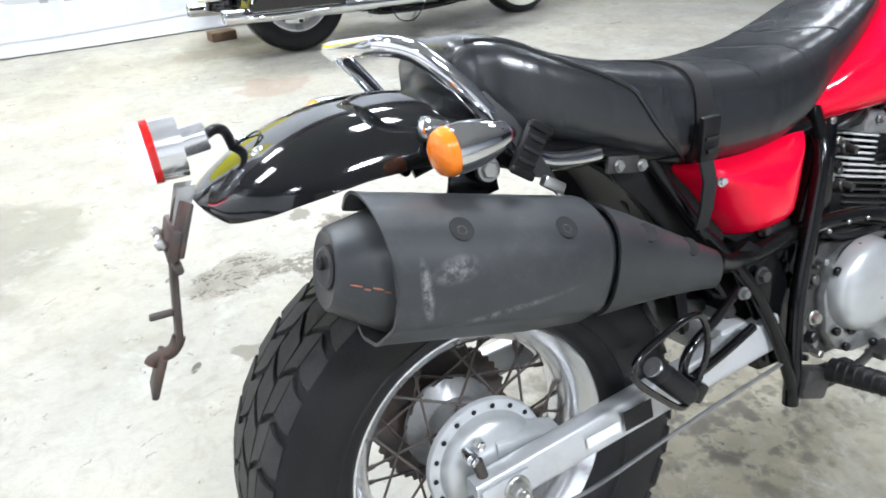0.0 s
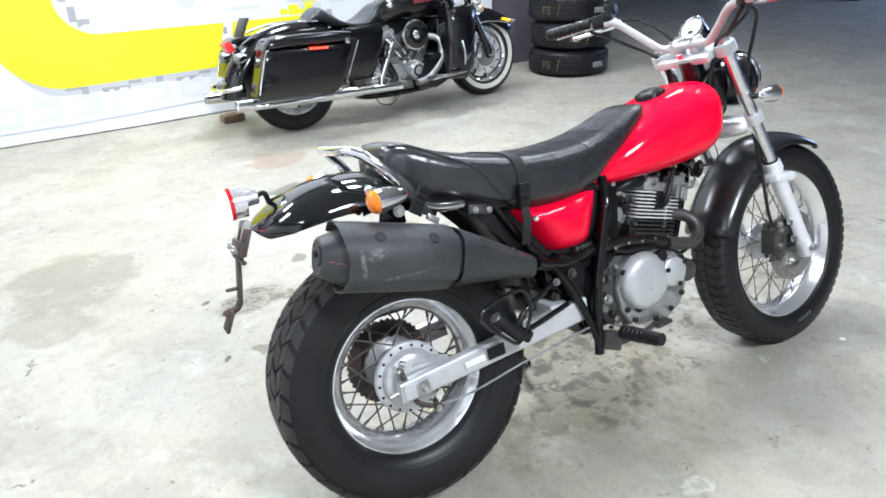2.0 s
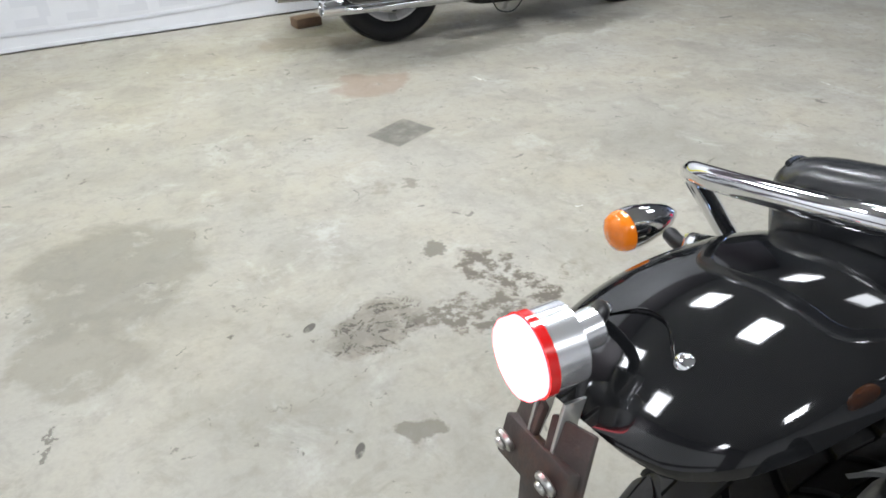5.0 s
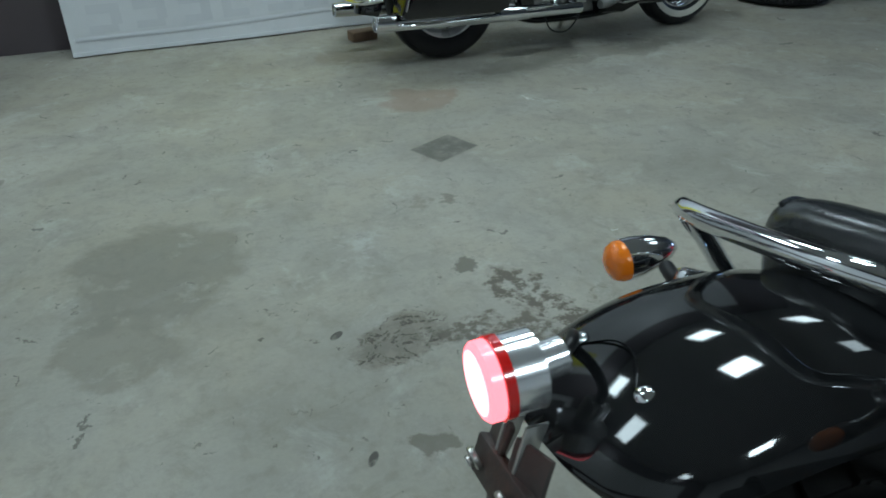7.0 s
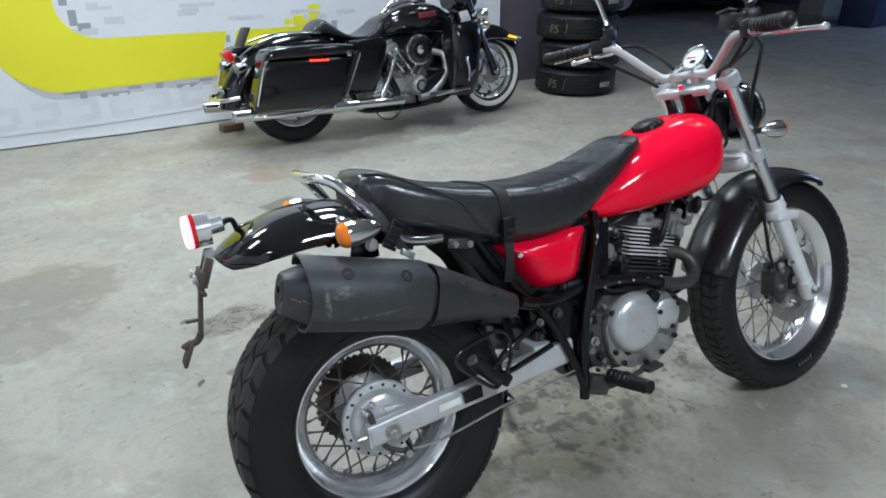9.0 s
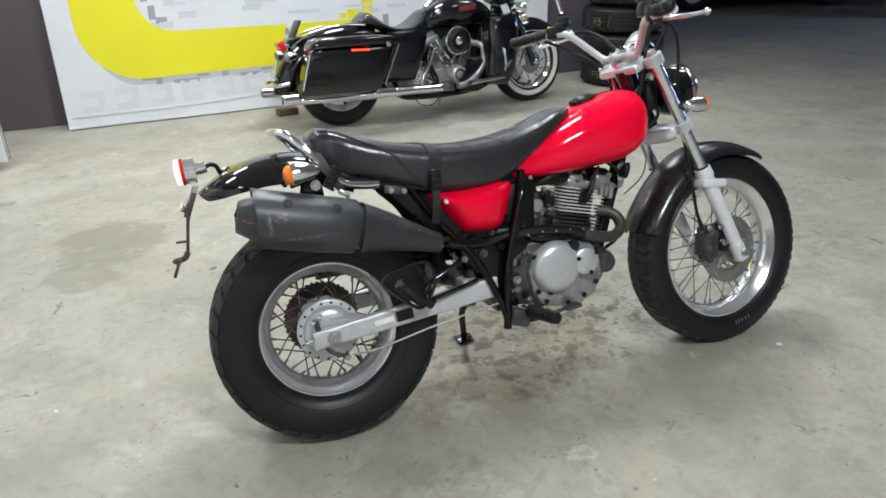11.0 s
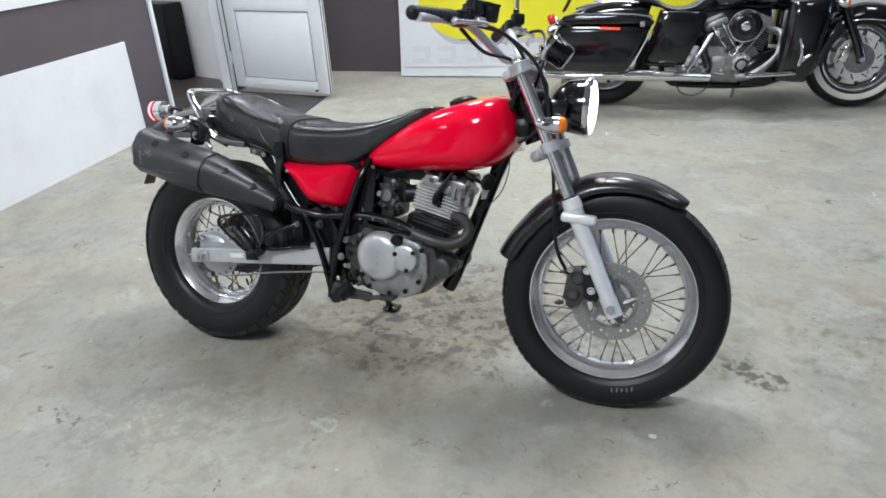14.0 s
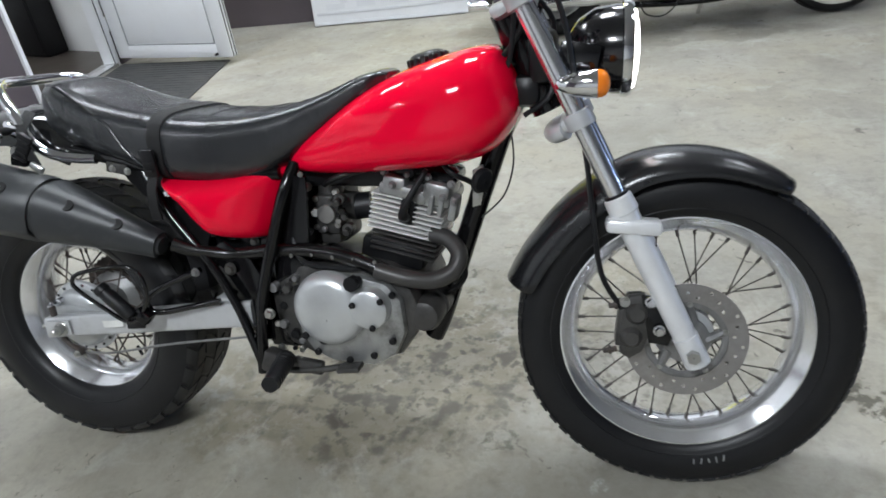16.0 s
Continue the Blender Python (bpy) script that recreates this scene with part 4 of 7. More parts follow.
part("bridge", Geo().box((1.249, -0.08, 0.362), (0.014, 0.05, 0.075), 0.004, (0, 6, 0)), cast_dark, cal)
part("pad", Geo().prism([(1.272, 0.415), (1.31, 0.4), (1.306, 0.345), (1.284, 0.318)], -0.083, -0.076, 0.001), rusty, cal)
for z, x in ((0.41, 1.252), (0.318, 1.243)):
    part("slide_pin", Geo().cyl((x, -0.1, z), (x - 0.026, -0.1, z - 0.006), 0.006, 0.005, 12).cyl((x - 0.01, -0.1, z - 0.002), (x - 0.016, -0.1, z - 0.0035), 0.009, seg=12), rusty, cal)
part("hose_union", Geo().cyl((1.255, -0.112, 0.418), (1.255, -0.124, 0.418), 0.008, seg=6).lathe([(0.006, -0.003), (0.0095, -0.003), (0.0095, 0.003), (0.006, 0.003)], (1.255, -0.115, 0.418), (0, 1, 0), 16), steel, cal)
bolt(cal, (1.302, -0.112, 0.418), (0, -1, 0), 0.0085, 0.012, chrome); bolt(cal, (1.318, -0.112, 0.362), (0, -1, 0), 0.0085, 0.012, chrome)
part("bracket", Geo().prism([(1.285, 0.43), (1.32, 0.425), (1.35, 0.365), (1.335, 0.33), (1.30, 0.335)], -0.11, -0.104, 0.001), frame_black, cal)
part("valve", Geo().cyl((1.56, 0.0, 0.225), (1.575, 0.0, 0.215), 0.004), plastic, fh)

# fork, clamps
def fk(s, y=0.0, f=0.0):
    """A point on the fork's line: s metres up from the axle, f metres in front of it."""
    return V(1.377 - 0.432 * s + 0.9 * f, y, 0.325 + 0.902 * s + 0.43 * f)


for s in (-1, 1):
    y = s * 0.112
    ft = part("fork_tube", Geo().cyl(fk(0.28, y), fk(0.73, y), 0.0185, seg=24), fork_chrome, bike, "chrome fork tube")
    lo = part("fork_slider", Geo().tube([fk(-0.005, y), fk(0.05, y), fk(0.27, y), fk(0.30, y)], [0.02, 0.0225, 0.0235, 0.025], 24, smooth=False)
              .cyl(fk(0.29, y), fk(0.325, y), 0.0275, 0.0255, 24, 0.003), fork_silver, bike, "silver fork lower leg")
    part("axle_lug", Geo().tube([fk(-0.03, y), fk(0.03, y)], 0.024, 16, smooth=False), fork_silver, lo)
    part("lug", Geo().box(fk(0.264, y * 1.04, 0.004), (0.098, 0.05, 0.026), 0.009, (0, 4, 0)), fork_silver, lo)
    part("axle_bolt", Geo().cyl((1.377, y * 1.2, 0.322), (1.377, y * 1.32, 0.322), 0.013, seg=6), steel, lo)
    part("dust_seal", Geo().cyl(fk(0.322, y), fk(0.33, y), 0.0225), rubber, lo)
    part("fork_cap", Geo().cyl(fk(0.727, y), fk(0.74, y), 0.016, seg=6), steel, ft)
tc = part("top_clamp", Geo().box(fk(0.71, 0, -0.018), (0.085, 0.19, 0.026), 0.01, (0, -25.6, 0)).both()
          .cyl(fk(0.693, 0.112), fk(0.725, 0.112), 0.03).cyl(fk(0.693, -0.112), fk(0.725, -0.112), 0.03)
          .box(fk(0.737, 0.035, -0.01), (0.045, 0.03, 0.05), 0.008, (0, -25.6, 0)).box(fk(0.737, -0.035, -0.01), (0.045, 0.03, 0.05), 0.008, (0, -25.6, 0)),
          silver_paint, bike, "cast silver top fork clamp")
for s in (-1, 1):
    for e in (-1, 1):
        p = fk(0.763, s * 0.035, -0.01 + e * 0.014)
        bolt(tc, p, (-0.43, 0, 0.9), 0.005, 0.005)
part("stem_nut", Geo().cyl(fk(0.72, 0, -0.04), fk(0.737, 0, -0.04), 0.016, seg=6), chrome, tc)
part("lower_clamp", Geo().box(fk(0.477, 0, -0.012), (0.05, 0.22, 0.028), 0.012, (0, -25.6, 0)).cyl(fk(0.463, 0.112), fk(0.492, 0.112), 0.0265).cyl(fk(0.463, -0.112), fk(0.492, -0.112), 0.0265)
     .tube([fk(0.47, -0.1, -0.03), fk(0.47, -0.08, -0.05), fk(0.47, 0, -0.06), fk(0.47, 0.08, -0.05), fk(0.47, 0.1, -0.03)], 0.017), silver_paint, bike, "silver lower fork clamp")
part("fork_brace", Geo().box(fk(0.29, 0, 0), (0.03, 0.17, 0.02), 0.006, (0, -10, 0)), silver_paint, bike)

# mudguards
fender([(1.026, 0.434), (1.042, 0.466), (1.069, 0.51), (1.134, 0.588), (1.215, 0.652), (1.287, 0.684), (1.37, 0.692), (1.448, 0.68), (1.515, 0.653), (1.557, 0.626)],
       0.088, 0.05, "front_fender", satin_black, bike, "black front mudguard", tip=0.6, w0=0.75, lift=0.5, late=1.2)
rf = fender([(0.13, 0.757), (0.06, 0.783), (0.0, 0.800), (-0.06, 0.806), (-0.133, 0.800), (-0.2, 0.779), (-0.252, 0.75), (-0.284, 0.724)],
            0.138, 0.085, "rear_fender", fender_black, bike, "glossy black rear mudguard", tip=0.42, span=1.5, square=2.4, lift=0.45, late=1.6, taper=0.6)
for s in (-1, 1):
    p = V(-0.212, s * 0.053, 0.768 + 0.003 * (s > 0))
    part("bolt", Geo().lathe([(0.0001, 0.0045), (0.0045, 0.004), (0.0075, 0.0025), (0.009, 0.0005), (0.009, -0.004)], p, (-0.45, s * 0.35, 0.85), 20), chrome, rf, "domed chrome fender bolt")
part("fender_rib", Geo().tube([(-0.216, -0.045, 0.769), (-0.2, -0.02, 0.781), (-0.196, 0.0, 0.784), (-0.2, 0.02, 0.781), (-0.216, 0.045, 0.769)], 0.0012, 8), fender_black, rf)
# inner mudguard between wheel and engine
inner = []
for i in range(15):
    a = radians(8 + i * 6.5)
    c = V(0.0, 0, 0.34)
    r = 0.36 + 0.02 * math.sin(i / 14 * math.pi)
    ri = []
    for y, d in ((-0.1, -0.02), (-0.085, 0.004), (-0.05, 0.014), (0, 0.016), (0.05, 0.014), (0.085, 0.004), (0.1, -0.02), (0.095, -0.024), (0.08, 0), (0, 0.01), (-0.08, 0), (-0.095, -0.024)):
        ri.append(c + V(math.cos(a) * (r + d), y, math.sin(a) * (r + d) * 1.12))
    inner.append(ri)
part("inner_fender", Geo().loft(inner), plastic, bike, "black plastic inner mudguard")

# fuel tank
TANK = [(0.575, 0.060, 0.664, 0.69), (0.60, 0.085, 0.654, 0.715), (0.66, 0.112, 0.649, 0.755), (0.74, 0.132, 0.650, 0.805), (0.82, 0.146, 0.655, 0.842), (0.90, 0.152, 0.662, 0.868),
        (0.95, 0.149, 0.669, 0.881), (0.985, 0.142, 0.680, 0.886), (1.01, 0.131, 0.694, 0.884), (1.03, 0.115, 0.712, 0.871), (1.046, 0.094, 0.734, 0.848), (1.056, 0.066, 0.757, 0.82), (1.06, 0.035, 0.775, 0.80)]
rings = []
for i in range(45):
    x = 0.575 + 0.485 * i / 44
    w, zb, zt = lerp(TANK, x)
    rings.append(ring_xz(x, max(w, 0.012), zb, zt, 2.75, 40, 0.45))
tank = part("fuel_tank", Geo().loft(rings), red_paint, bike, "glossy red fuel tank", 60)
cg = Geo().lathe([(0.0001, 0.026), (0.02, 0.027), (0.03, 0.024), (0.038, 0.016), (0.04, 0.0), (0.046, -0.002), (0.047, -0.008)], (0.878, 0, 0.853), (-0.22, 0, 0.97), 36)
cap = part("fuel_cap", cg, plastic, tank, "black knurled fuel cap")
for i in range(14):
    a = 2 * math.pi * i / 14
    part("knurl", Geo().box(V(0.876, 0, 0.864) + V(math.cos(a) * 0.036, math.sin(a) * 0.036, math.cos(a) * 0.008), (0.011, 0.009, 0.016), 0.003, (0, 12, math.degrees(a))), plastic, cap)
part("bolt", Geo().cyl((0.63, -0.108, 0.66), (0.63, -0.113, 0.66), 0.006), steel, tank)

# seat
SEAT = [(0.015, 0.072, 0.765, 0.838), (0.03, 0.094, 0.738, 0.854), (0.07, 0.114, 0.722, 0.853), (0.139, 0.128, 0.706, 0.826), (0.21, 0.135, 0.682, 0.806), (0.30, 0.138, 0.65, 0.789),
        (0.37, 0.138, 0.634, 0.779), (0.44, 0.135, 0.63, 0.775), (0.51, 0.128, 0.637, 0.777), (0.58, 0.117, 0.665, 0.785), (0.64, 0.104, 0.708, 0.798), (0.70, 0.094, 0.75, 0.818), (0.75, 0.082, 0.79, 0.838), (0.785, 0.066, 0.815, 0.846), (0.803, 0.04, 0.828, 0.842)]


def seat_pt(x, a, lift=0.0):
    w, zb, zt = lerp(SEAT, x)
    c, s = sup(a, 3.9 if math.sin(a) > 0 else 2.8)
    zm = zb + (zt - zb) * 0.5
    return V(x, (w * 1.06 + lift) * c, zm + s * ((zt + 0.004 - zm) + lift))


rings = [[seat_pt(0.015 + 0.788 * i / 70, 2 * math.pi * k / 44) for k in range(44)] for i in range(71)]
seat = part("seat", Geo().loft(rings), vinyl, bike, "black vinyl dual seat with a strap", 60)
for sgn in (-1, 1):
    ang = lambda d: radians(90 - d) if sgn > 0 else radians(90 + d)
    # long swept seam, upper edge piping and cross seams
    part("seam", Geo().tube([seat_pt(0.035 + 0.30 * t, ang(40 + 98 * t ** 2.0), 0.0012) for t in [i / 14 for i in range(15)]], 0.0028, 6, 2), vinyl, seat)
for x in (0.42, 0.53, 0.62):
    part("seam", Geo().tube([seat_pt(x + 0.03 * abs(math.cos(radians(25 + 130 * i / 14))), radians(25 + 130 * i / 14), 0.0002) for i in range(15)], 0.0011, 6, 2), vinyl, seat)
st = []
for i in range(25):
    a = radians(-50 + 280 * i / 24)
    a0, a1 = seat_pt(0.318, a, 0.0035), seat_pt(0.348, a, 0.0035)
    b0, b1 = seat_pt(0.318, a, 0.0005), seat_pt(0.348, a, 0.0005)
    st.append([a0, a1, b1, b0])
strap = part("strap", Geo().loft(st), webbing, seat, "black webbing seat strap", 20)
part("buckle", Geo().box((0.325, -0.162, 0.694), (0.03, 0.01, 0.058), 0.003, (8, 0, 0)), plastic, strap, "black ladder buckle")
for k in (-1, 0, 1):
    part("slot", Geo().box((0.325, -0.168 + k * 0.002, 0.694 + k * 0.015), (0.022, 0.004, 0.006), 0.001, (8, 0, 0)), webbing, strap)
part("strap_tail", Geo().loft([[V(x - 0.011, y, z), V(x + 0.011, y, z), V(x + 0.011, y + 0.004, z), V(x - 0.011, y + 0.004, z)] for x, y, z in ((0.325, -0.158, 0.67), (0.322, -0.168, 0.64), (0.318, -0.166, 0.605), (0.316, -0.158, 0.575))]), webbing, strap)
# rear luggage strap: ladder buckle outside the rail, hook below it
BKL = pose(0.045, -0.186, 0.735, 6, 32, 8)
bk = part("rear_buckle", Geo().box((0, 0, 0), (0.029, 0.009, 0.058), 0.003).box((0, -0.005, 0.026), (0.032, 0.007, 0.008), 0.002).box((0, -0.005, -0.026), (0.032, 0.007, 0.008), 0.002).turned(BKL), plastic, seat, "black plastic ladder buckle")
for k in (-1, 0, 1):
    part("slot", Geo().box((0, -0.005, k * 0.013), (0.025, 0.005, 0.005), 0.0015).turned(BKL), webbing, bk)
part("rear_strap", Geo().loft([[p + V(-0.013, 0, 0.004), p + V(0.013, 0, -0.004), p + V(0.013, 0.004, -0.004), p + V(-0.013, 0.004, 0.004)] for p in (V(0.02, -0.125, 0.80), V(0.028, -0.165, 0.775), V(0.04, -0.182, 0.745), V(0.064, -0.186, 0.70))]), webbing, seat)
part("strap_hook", Geo().box((0.07, -0.188, 0.692), (0.03, 0.012, 0.013), 0.003, (0, 32, 0)).tube([(0.074, -0.188, 0.688), (0.083, -0.19, 0.665), (0.09, -0.186, 0.645)], 0.0045, 8), steel, seat, "dull metal strap hook")

# side covers
OUT = [(0.306, 0.655), (0.345, 0.607), (0.38, 0.560), (0.412, 0.529), (0.46, 0.519), (0.522, 0.52), (0.55, 0.538), (0.578, 0.595), (0.612, 0.676), (0.57, 0.676), (0.45, 0.66), (0.36, 0.658)]
cx, cz = 0.455, 0.60
POD = []
for i in range(len(OUT)):
    a, b, c, d = [Vector(OUT[(i + k) % len(OUT)]) for k in (-1, 0, 1, 2)]
    for j in range(4):
        t = j / 4
        POD.append(0.5 * ((2 * b) + (c - a) * t + (2 * a - 5 * b + 4 * c - d) * t * t + (3 * b - a - 3 * c + d) * t ** 3))


def swell(x):
    """The covers stand out further at their rear edge and less at their front."""
    return 1.0 + 0.9 * (0.46 - x) if x < 0.46 else 1 - 0.5 * (x - 0.46) - 17 * (x - 0.46) ** 2


for s in (-1, 1):
    rings = []
    for i in range(12):
        k = 1.0 - 0.93 * (i / 11) ** 1.6 if i else 1.0
        y = 0.066 + 0.1 * (1 - k ** 2.9) ** (1 / 2.05) if i else 0.045
        rings.append([V(cx + (p.x - cx) * k, s * y * swell(cx + (p.x - cx) * k), cz + (p.y - cz) * k) for p in POD])
    sc = part("side_cover", Geo().loft(rings), red_paint, bike, "glossy red rounded side cover", 60)
    bolt(sc, (0.352, s * 0.158, 0.632), (-0.2, s, 0), 0.006, 0.006, chrome)

# frame
def tubes(name, lines, r, label=""):
    g = Geo()
    for pts in lines:
        g.tube(pts, r, 12)
    return part(name, g, frame_black, bike, label)


tubes("down_tube", [[(1.05, 0, 0.80), (1.005, 0, 0.69), (0.937, 0, 0.505), (0.878, 0, 0.335), (0.852, 0, 0.278)]], 0.022, "black frame down tube")
tubes("steering_head", [[(1.031, 0, 0.945), (1.11, 0, 0.76)]], 0.032)
tubes("backbone", [[(1.04, 0, 0.86), (0.85, 0, 0.7), (0.62, 0, 0.66), (0.56, 0, 0.62)]], 0.03)
for s in (-1, 1):
    tubes("frame_upright", [[(0.61, s * 0.09, 0.68), (0.592, s * 0.122, 0.62), (0.566, s * 0.132, 0.54), (0.538, s * 0.138, 0.455), (0.522, s * 0.142, 0.39), (0.512, s * 0.147, 0.30), (0.507, s * 0.148, 0.235)]], 0.0125)
    tubes("subframe_strut", [[(0.26, s * 0.115, 0.685), (0.33, s * 0.13, 0.575), (0.412, s * 0.14, 0.478), (0.462, s * 0.145, 0.39), (0.496, s * 0.15, 0.30), (0.51, s * 0.15, 0.25)]], 0.01)
    tubes("seat_rail", [[(0.58, s * 0.1, 0.66), (0.4, s * 0.115, 0.655), (0.2, s * 0.115, 0.695), (0.02, s * 0.115, 0.735), (-0.03, s * 0.1, 0.75)]], 0.013)
    part("bracket", Geo().box((0.215, s * 0.128, 0.678), (0.05, 0.006, 0.022), 0.002, (0, 10, 0)), cast_dark, bike)
    bolt(bike, (0.207, s * 0.131, 0.678), (0, s, 0), 0.006); bolt(bike, (0.243, s * 0.131, 0.672), (0, s, 0), 0.006)
part("gusset", Geo().prism([(0.40, 0.50), (0.44, 0.52), (0.50, 0.48), (0.53, 0.42), (0.53, 0.30), (0.49, 0.30), (0.46, 0.38)], -0.125, -0.118, 0.002), frame_black, bike)
bolt(bike, (0.455, -0.133, 0.464), (0, -1, 0), 0.01, 0.012, cast_dark)
bolt(bike, (0.545, -0.152, 0.375), (0, -1, 0), 0.009, 0.012); bolt(bike, (0.516, -0.135, 0.24), (0, -1, 0), 0.008, 0.02)
# battery box, air box, linkage behind the covers
part("air_box", Geo().box((0.46, 0, 0.585), (0.22, 0.17, 0.15), 0.02).box((0.585, 0, 0.575), (0.07, 0.19, 0.15), 0.02).box((0.56, 0, 0.49), (0.1, 0.21, 0.07), 0.015), plastic, bike)
part("rear_shock", Geo().cyl((0.44, 0.0, 0.44), (0.34, 0.0, 0.60), 0.03).cyl((0.46, 0, 0.40), (0.43, 0, 0.46), 0.02), frame_black, bike)
part("horn", Geo().lathe([(0.0001, 0.003), (0.009, 0.005), (0.022, 0.002), (0.026, -0.003), (0.025, -0.01), (0.015, -0.018), (0.009, -0.024), (0.0001, -0.026)], (0.99, -0.06, 0.635), (0.8, -0.5, -0.25), 28), plastic, bike, "black round horn")
part("horn_bracket", Geo().prism([(0.965, 0.655), (0.985, 0.665), (0.992, 0.64), (0.978, 0.585), (0.962, 0.58)], -0.045, -0.04, 0.001).cyl((0.972, -0.04, 0.605), (0.972, -0.052, 0.605), 0.009, seg=6), steel, bike)

# added black blocks and a panel that keep the gaps round the engine dark
part("mount_filler", Geo().prism([(0.40, 0.53), (0.57, 0.54), (0.57, 0.27), (0.505, 0.27), (0.455, 0.38), (0.40, 0.45)], -0.095, 0.095, 0.01), frame_black, bike, "black filler block at the rear engine mount")
part("case_filler", Geo().box((0.575, 0, 0.445), (0.085, 0.235, 0.1), 0.02).box((0.57, 0, 0.34), (0.07, 0.22, 0.12), 0.02), frame_black, bike, "black filler block over the dark gap behind the engine")
part("backbone_filler", Geo().box((0.69, 0, 0.645), (0.2, 0.12, 0.045), 0.012).box((0.645, 0.03, 0.56), (0.06, 0.1, 0.14), 0.012), plastic, bike)
part("frame_filler", Geo().prism([(0.602, 0.66), (0.56, 0.53), (0.525, 0.42), (0.515, 0.36), (0.60, 0.36), (0.61, 0.47), (0.632, 0.52), (0.64, 0.655)], -0.112, -0.104, 0.002), frame_black, bike, "black filler panel over the dark gap behind the side cover")
for s in (-1, 1):
    part("tail_panel", Geo().prism([(0.19, 0.705), (0.36, 0.665), (0.41, 0.56), (0.39, 0.50), (0.33, 0.53), (0.27, 0.60), (0.22, 0.65)], s * 0.102, s * 0.11, 0.002), plastic, bike, "black plastic panel under the seat")
part("linkage", Geo().box((0.36, -0.03, 0.40), (0.14, 0.05, 0.06), 0.012, (0, 18, 0)), cast_dark, bike)
for x, z, r in ((0.425, 0.405, 0.012), (0.50, 0.515, 0.009), (0.548, 0.475, 0.008), (0.552, 0.31, 0.009), (0.49, 0.345, 0.011)):
    bolt(bike, (x, -0.096, z), (0, -1, 0), r * 0.85, 0.012, cast_dark)

# swing arm
sw = Geo()
def bar(p0, p1, h0, h1, w):
    p0, p1 = Vector(p0), Vector(p1)
    r = []
    for p, h in ((p0, h0), (p0.lerp(p1, 0.5), (h0 + h1) / 2), (p1, h1)):
        ring = []
        for k in range(24):
            c, s = sup(2 * math.pi * (k + 0.5) / 24, 7)
            ring.append(p + V(0, c * w / 2, s * h / 2))
        r.append(ring)
    return r
sw.loft(bar((-0.052, -0.138, 0.303), (0.49, -0.122, 0.362), 0.05, 0.058, 0.03))
sw.loft(bar((-0.052, 0.138, 0.303), (0.49, 0.122, 0.362), 0.05, 0.058, 0.03))
sw.box((0.42, 0, 0.36), (0.06, 0.24, 0.06), 0.01)
swing = part("swing_arm", sw, silver_paint, bike, "silver box-section swing arm")
for s in (-1, 1):
    part("axle_plate", Geo().box((-0.012, s * 0.156, 0.308), (0.07, 0.005, 0.036), 0.002, (0, -6, 0)), silver_paint, swing)
    part("axle_nut", Geo().cyl((0, s * 0.157, 0.309), (0, s * 0.163, 0.309), 0.018).cyl((0, s * 0.163, 0.309), (0, s * 0.176, 0.309), 0.013, seg=6).cyl((0, s * 0.176, 0.309), (0, s * 0.188, 0.309), 0.007), steel, swing)
    part("adjuster", Geo().cyl((-0.075, s * 0.138, 0.301), (-0.05, s * 0.138, 0.303), 0.005), steel, swing)
part("sticker", Geo().box((0.142, -0.1535, 0.327), (0.055, 0.001, 0.016), 0, (0, -6, 0)), white_mat, swing, "white warning sticker")
part("sticker", Geo().box((0.202, -0.1525, 0.334), (0.048, 0.001, 0.03), 0, (0, -6, 0)), plastic, swing, "black sticker")
part("brake_rod", Geo().tube([(0.045, -0.15, 0.25), (0.12, -0.155, 0.254), (0.30, -0.155, 0.29), (0.5, -0.15, 0.318)], 0.0029, 8), cast, bike, "thin grey brake rod")
part("brake_arm", Geo().tube([(-0.04, -0.135, 0.352), (-0.03, -0.14, 0.31), (-0.012, -0.142, 0.268), (0.03, -0.146, 0.247)], [0.008, 0.007, 0.006, 0.006], 10).cyl((0.03, -0.14, 0.247), (0.03, -0.16, 0.247), 0.009), rusty, bike, "dark brake lever hanging below the axle")
bolt(bike, (0.03, -0.16, 0.247), (0, -1, 0), 0.006, 0.008)
part("chain", Geo().tube([(0.0, 0.075, 0.428), (0.25, 0.075, 0.43), (0.5, 0.075, 0.41), (0.52, 0.075, 0.37), (0.5, 0.075, 0.335), (0.25, 0.075, 0.25), (0.0, 0.075, 0.215)], 0.008, 6), rusty, bike, "oily drive chain")
part("chain_guard", Geo().tube([(-0.04, 0.085, 0.44), (0.1, 0.085, 0.45), (0.3, 0.085, 0.45), (0.45, 0.085, 0.43)], [0.012, 0.02, 0.02, 0.014], 8), plastic, bike)

# foot pegs, pedal, side stand
pg = part("footpeg", Geo().tube([(0.575, -0.165, 0.28), (0.588, -0.22, 0.28), (0.6, -0.282, 0.283)], [0.0195, 0.0185, 0.0165], 14, smooth=False), rubber, bike, "black rubber rider footpeg")
for k in range(8):
    part("rib", Geo().cyl((0.578 + k * 0.0027, -0.176 - k * 0.0125, 0.2805), (0.579 + k * 0.0027, -0.181 - k * 0.0125, 0.2805), 0.0203 - 0.0003 * k, seg=14), rubber, pg)
part("peg_mount", Geo().box((0.545, -0.15, 0.262), (0.06, 0.035, 0.05), 0.008, (0, 20, 0)).box((0.6, -0.145, 0.258), (0.1, 0.022, 0.03), 0.007, (0, 6, 0)), cast_dark, bike, "dusty grey footpeg mount")
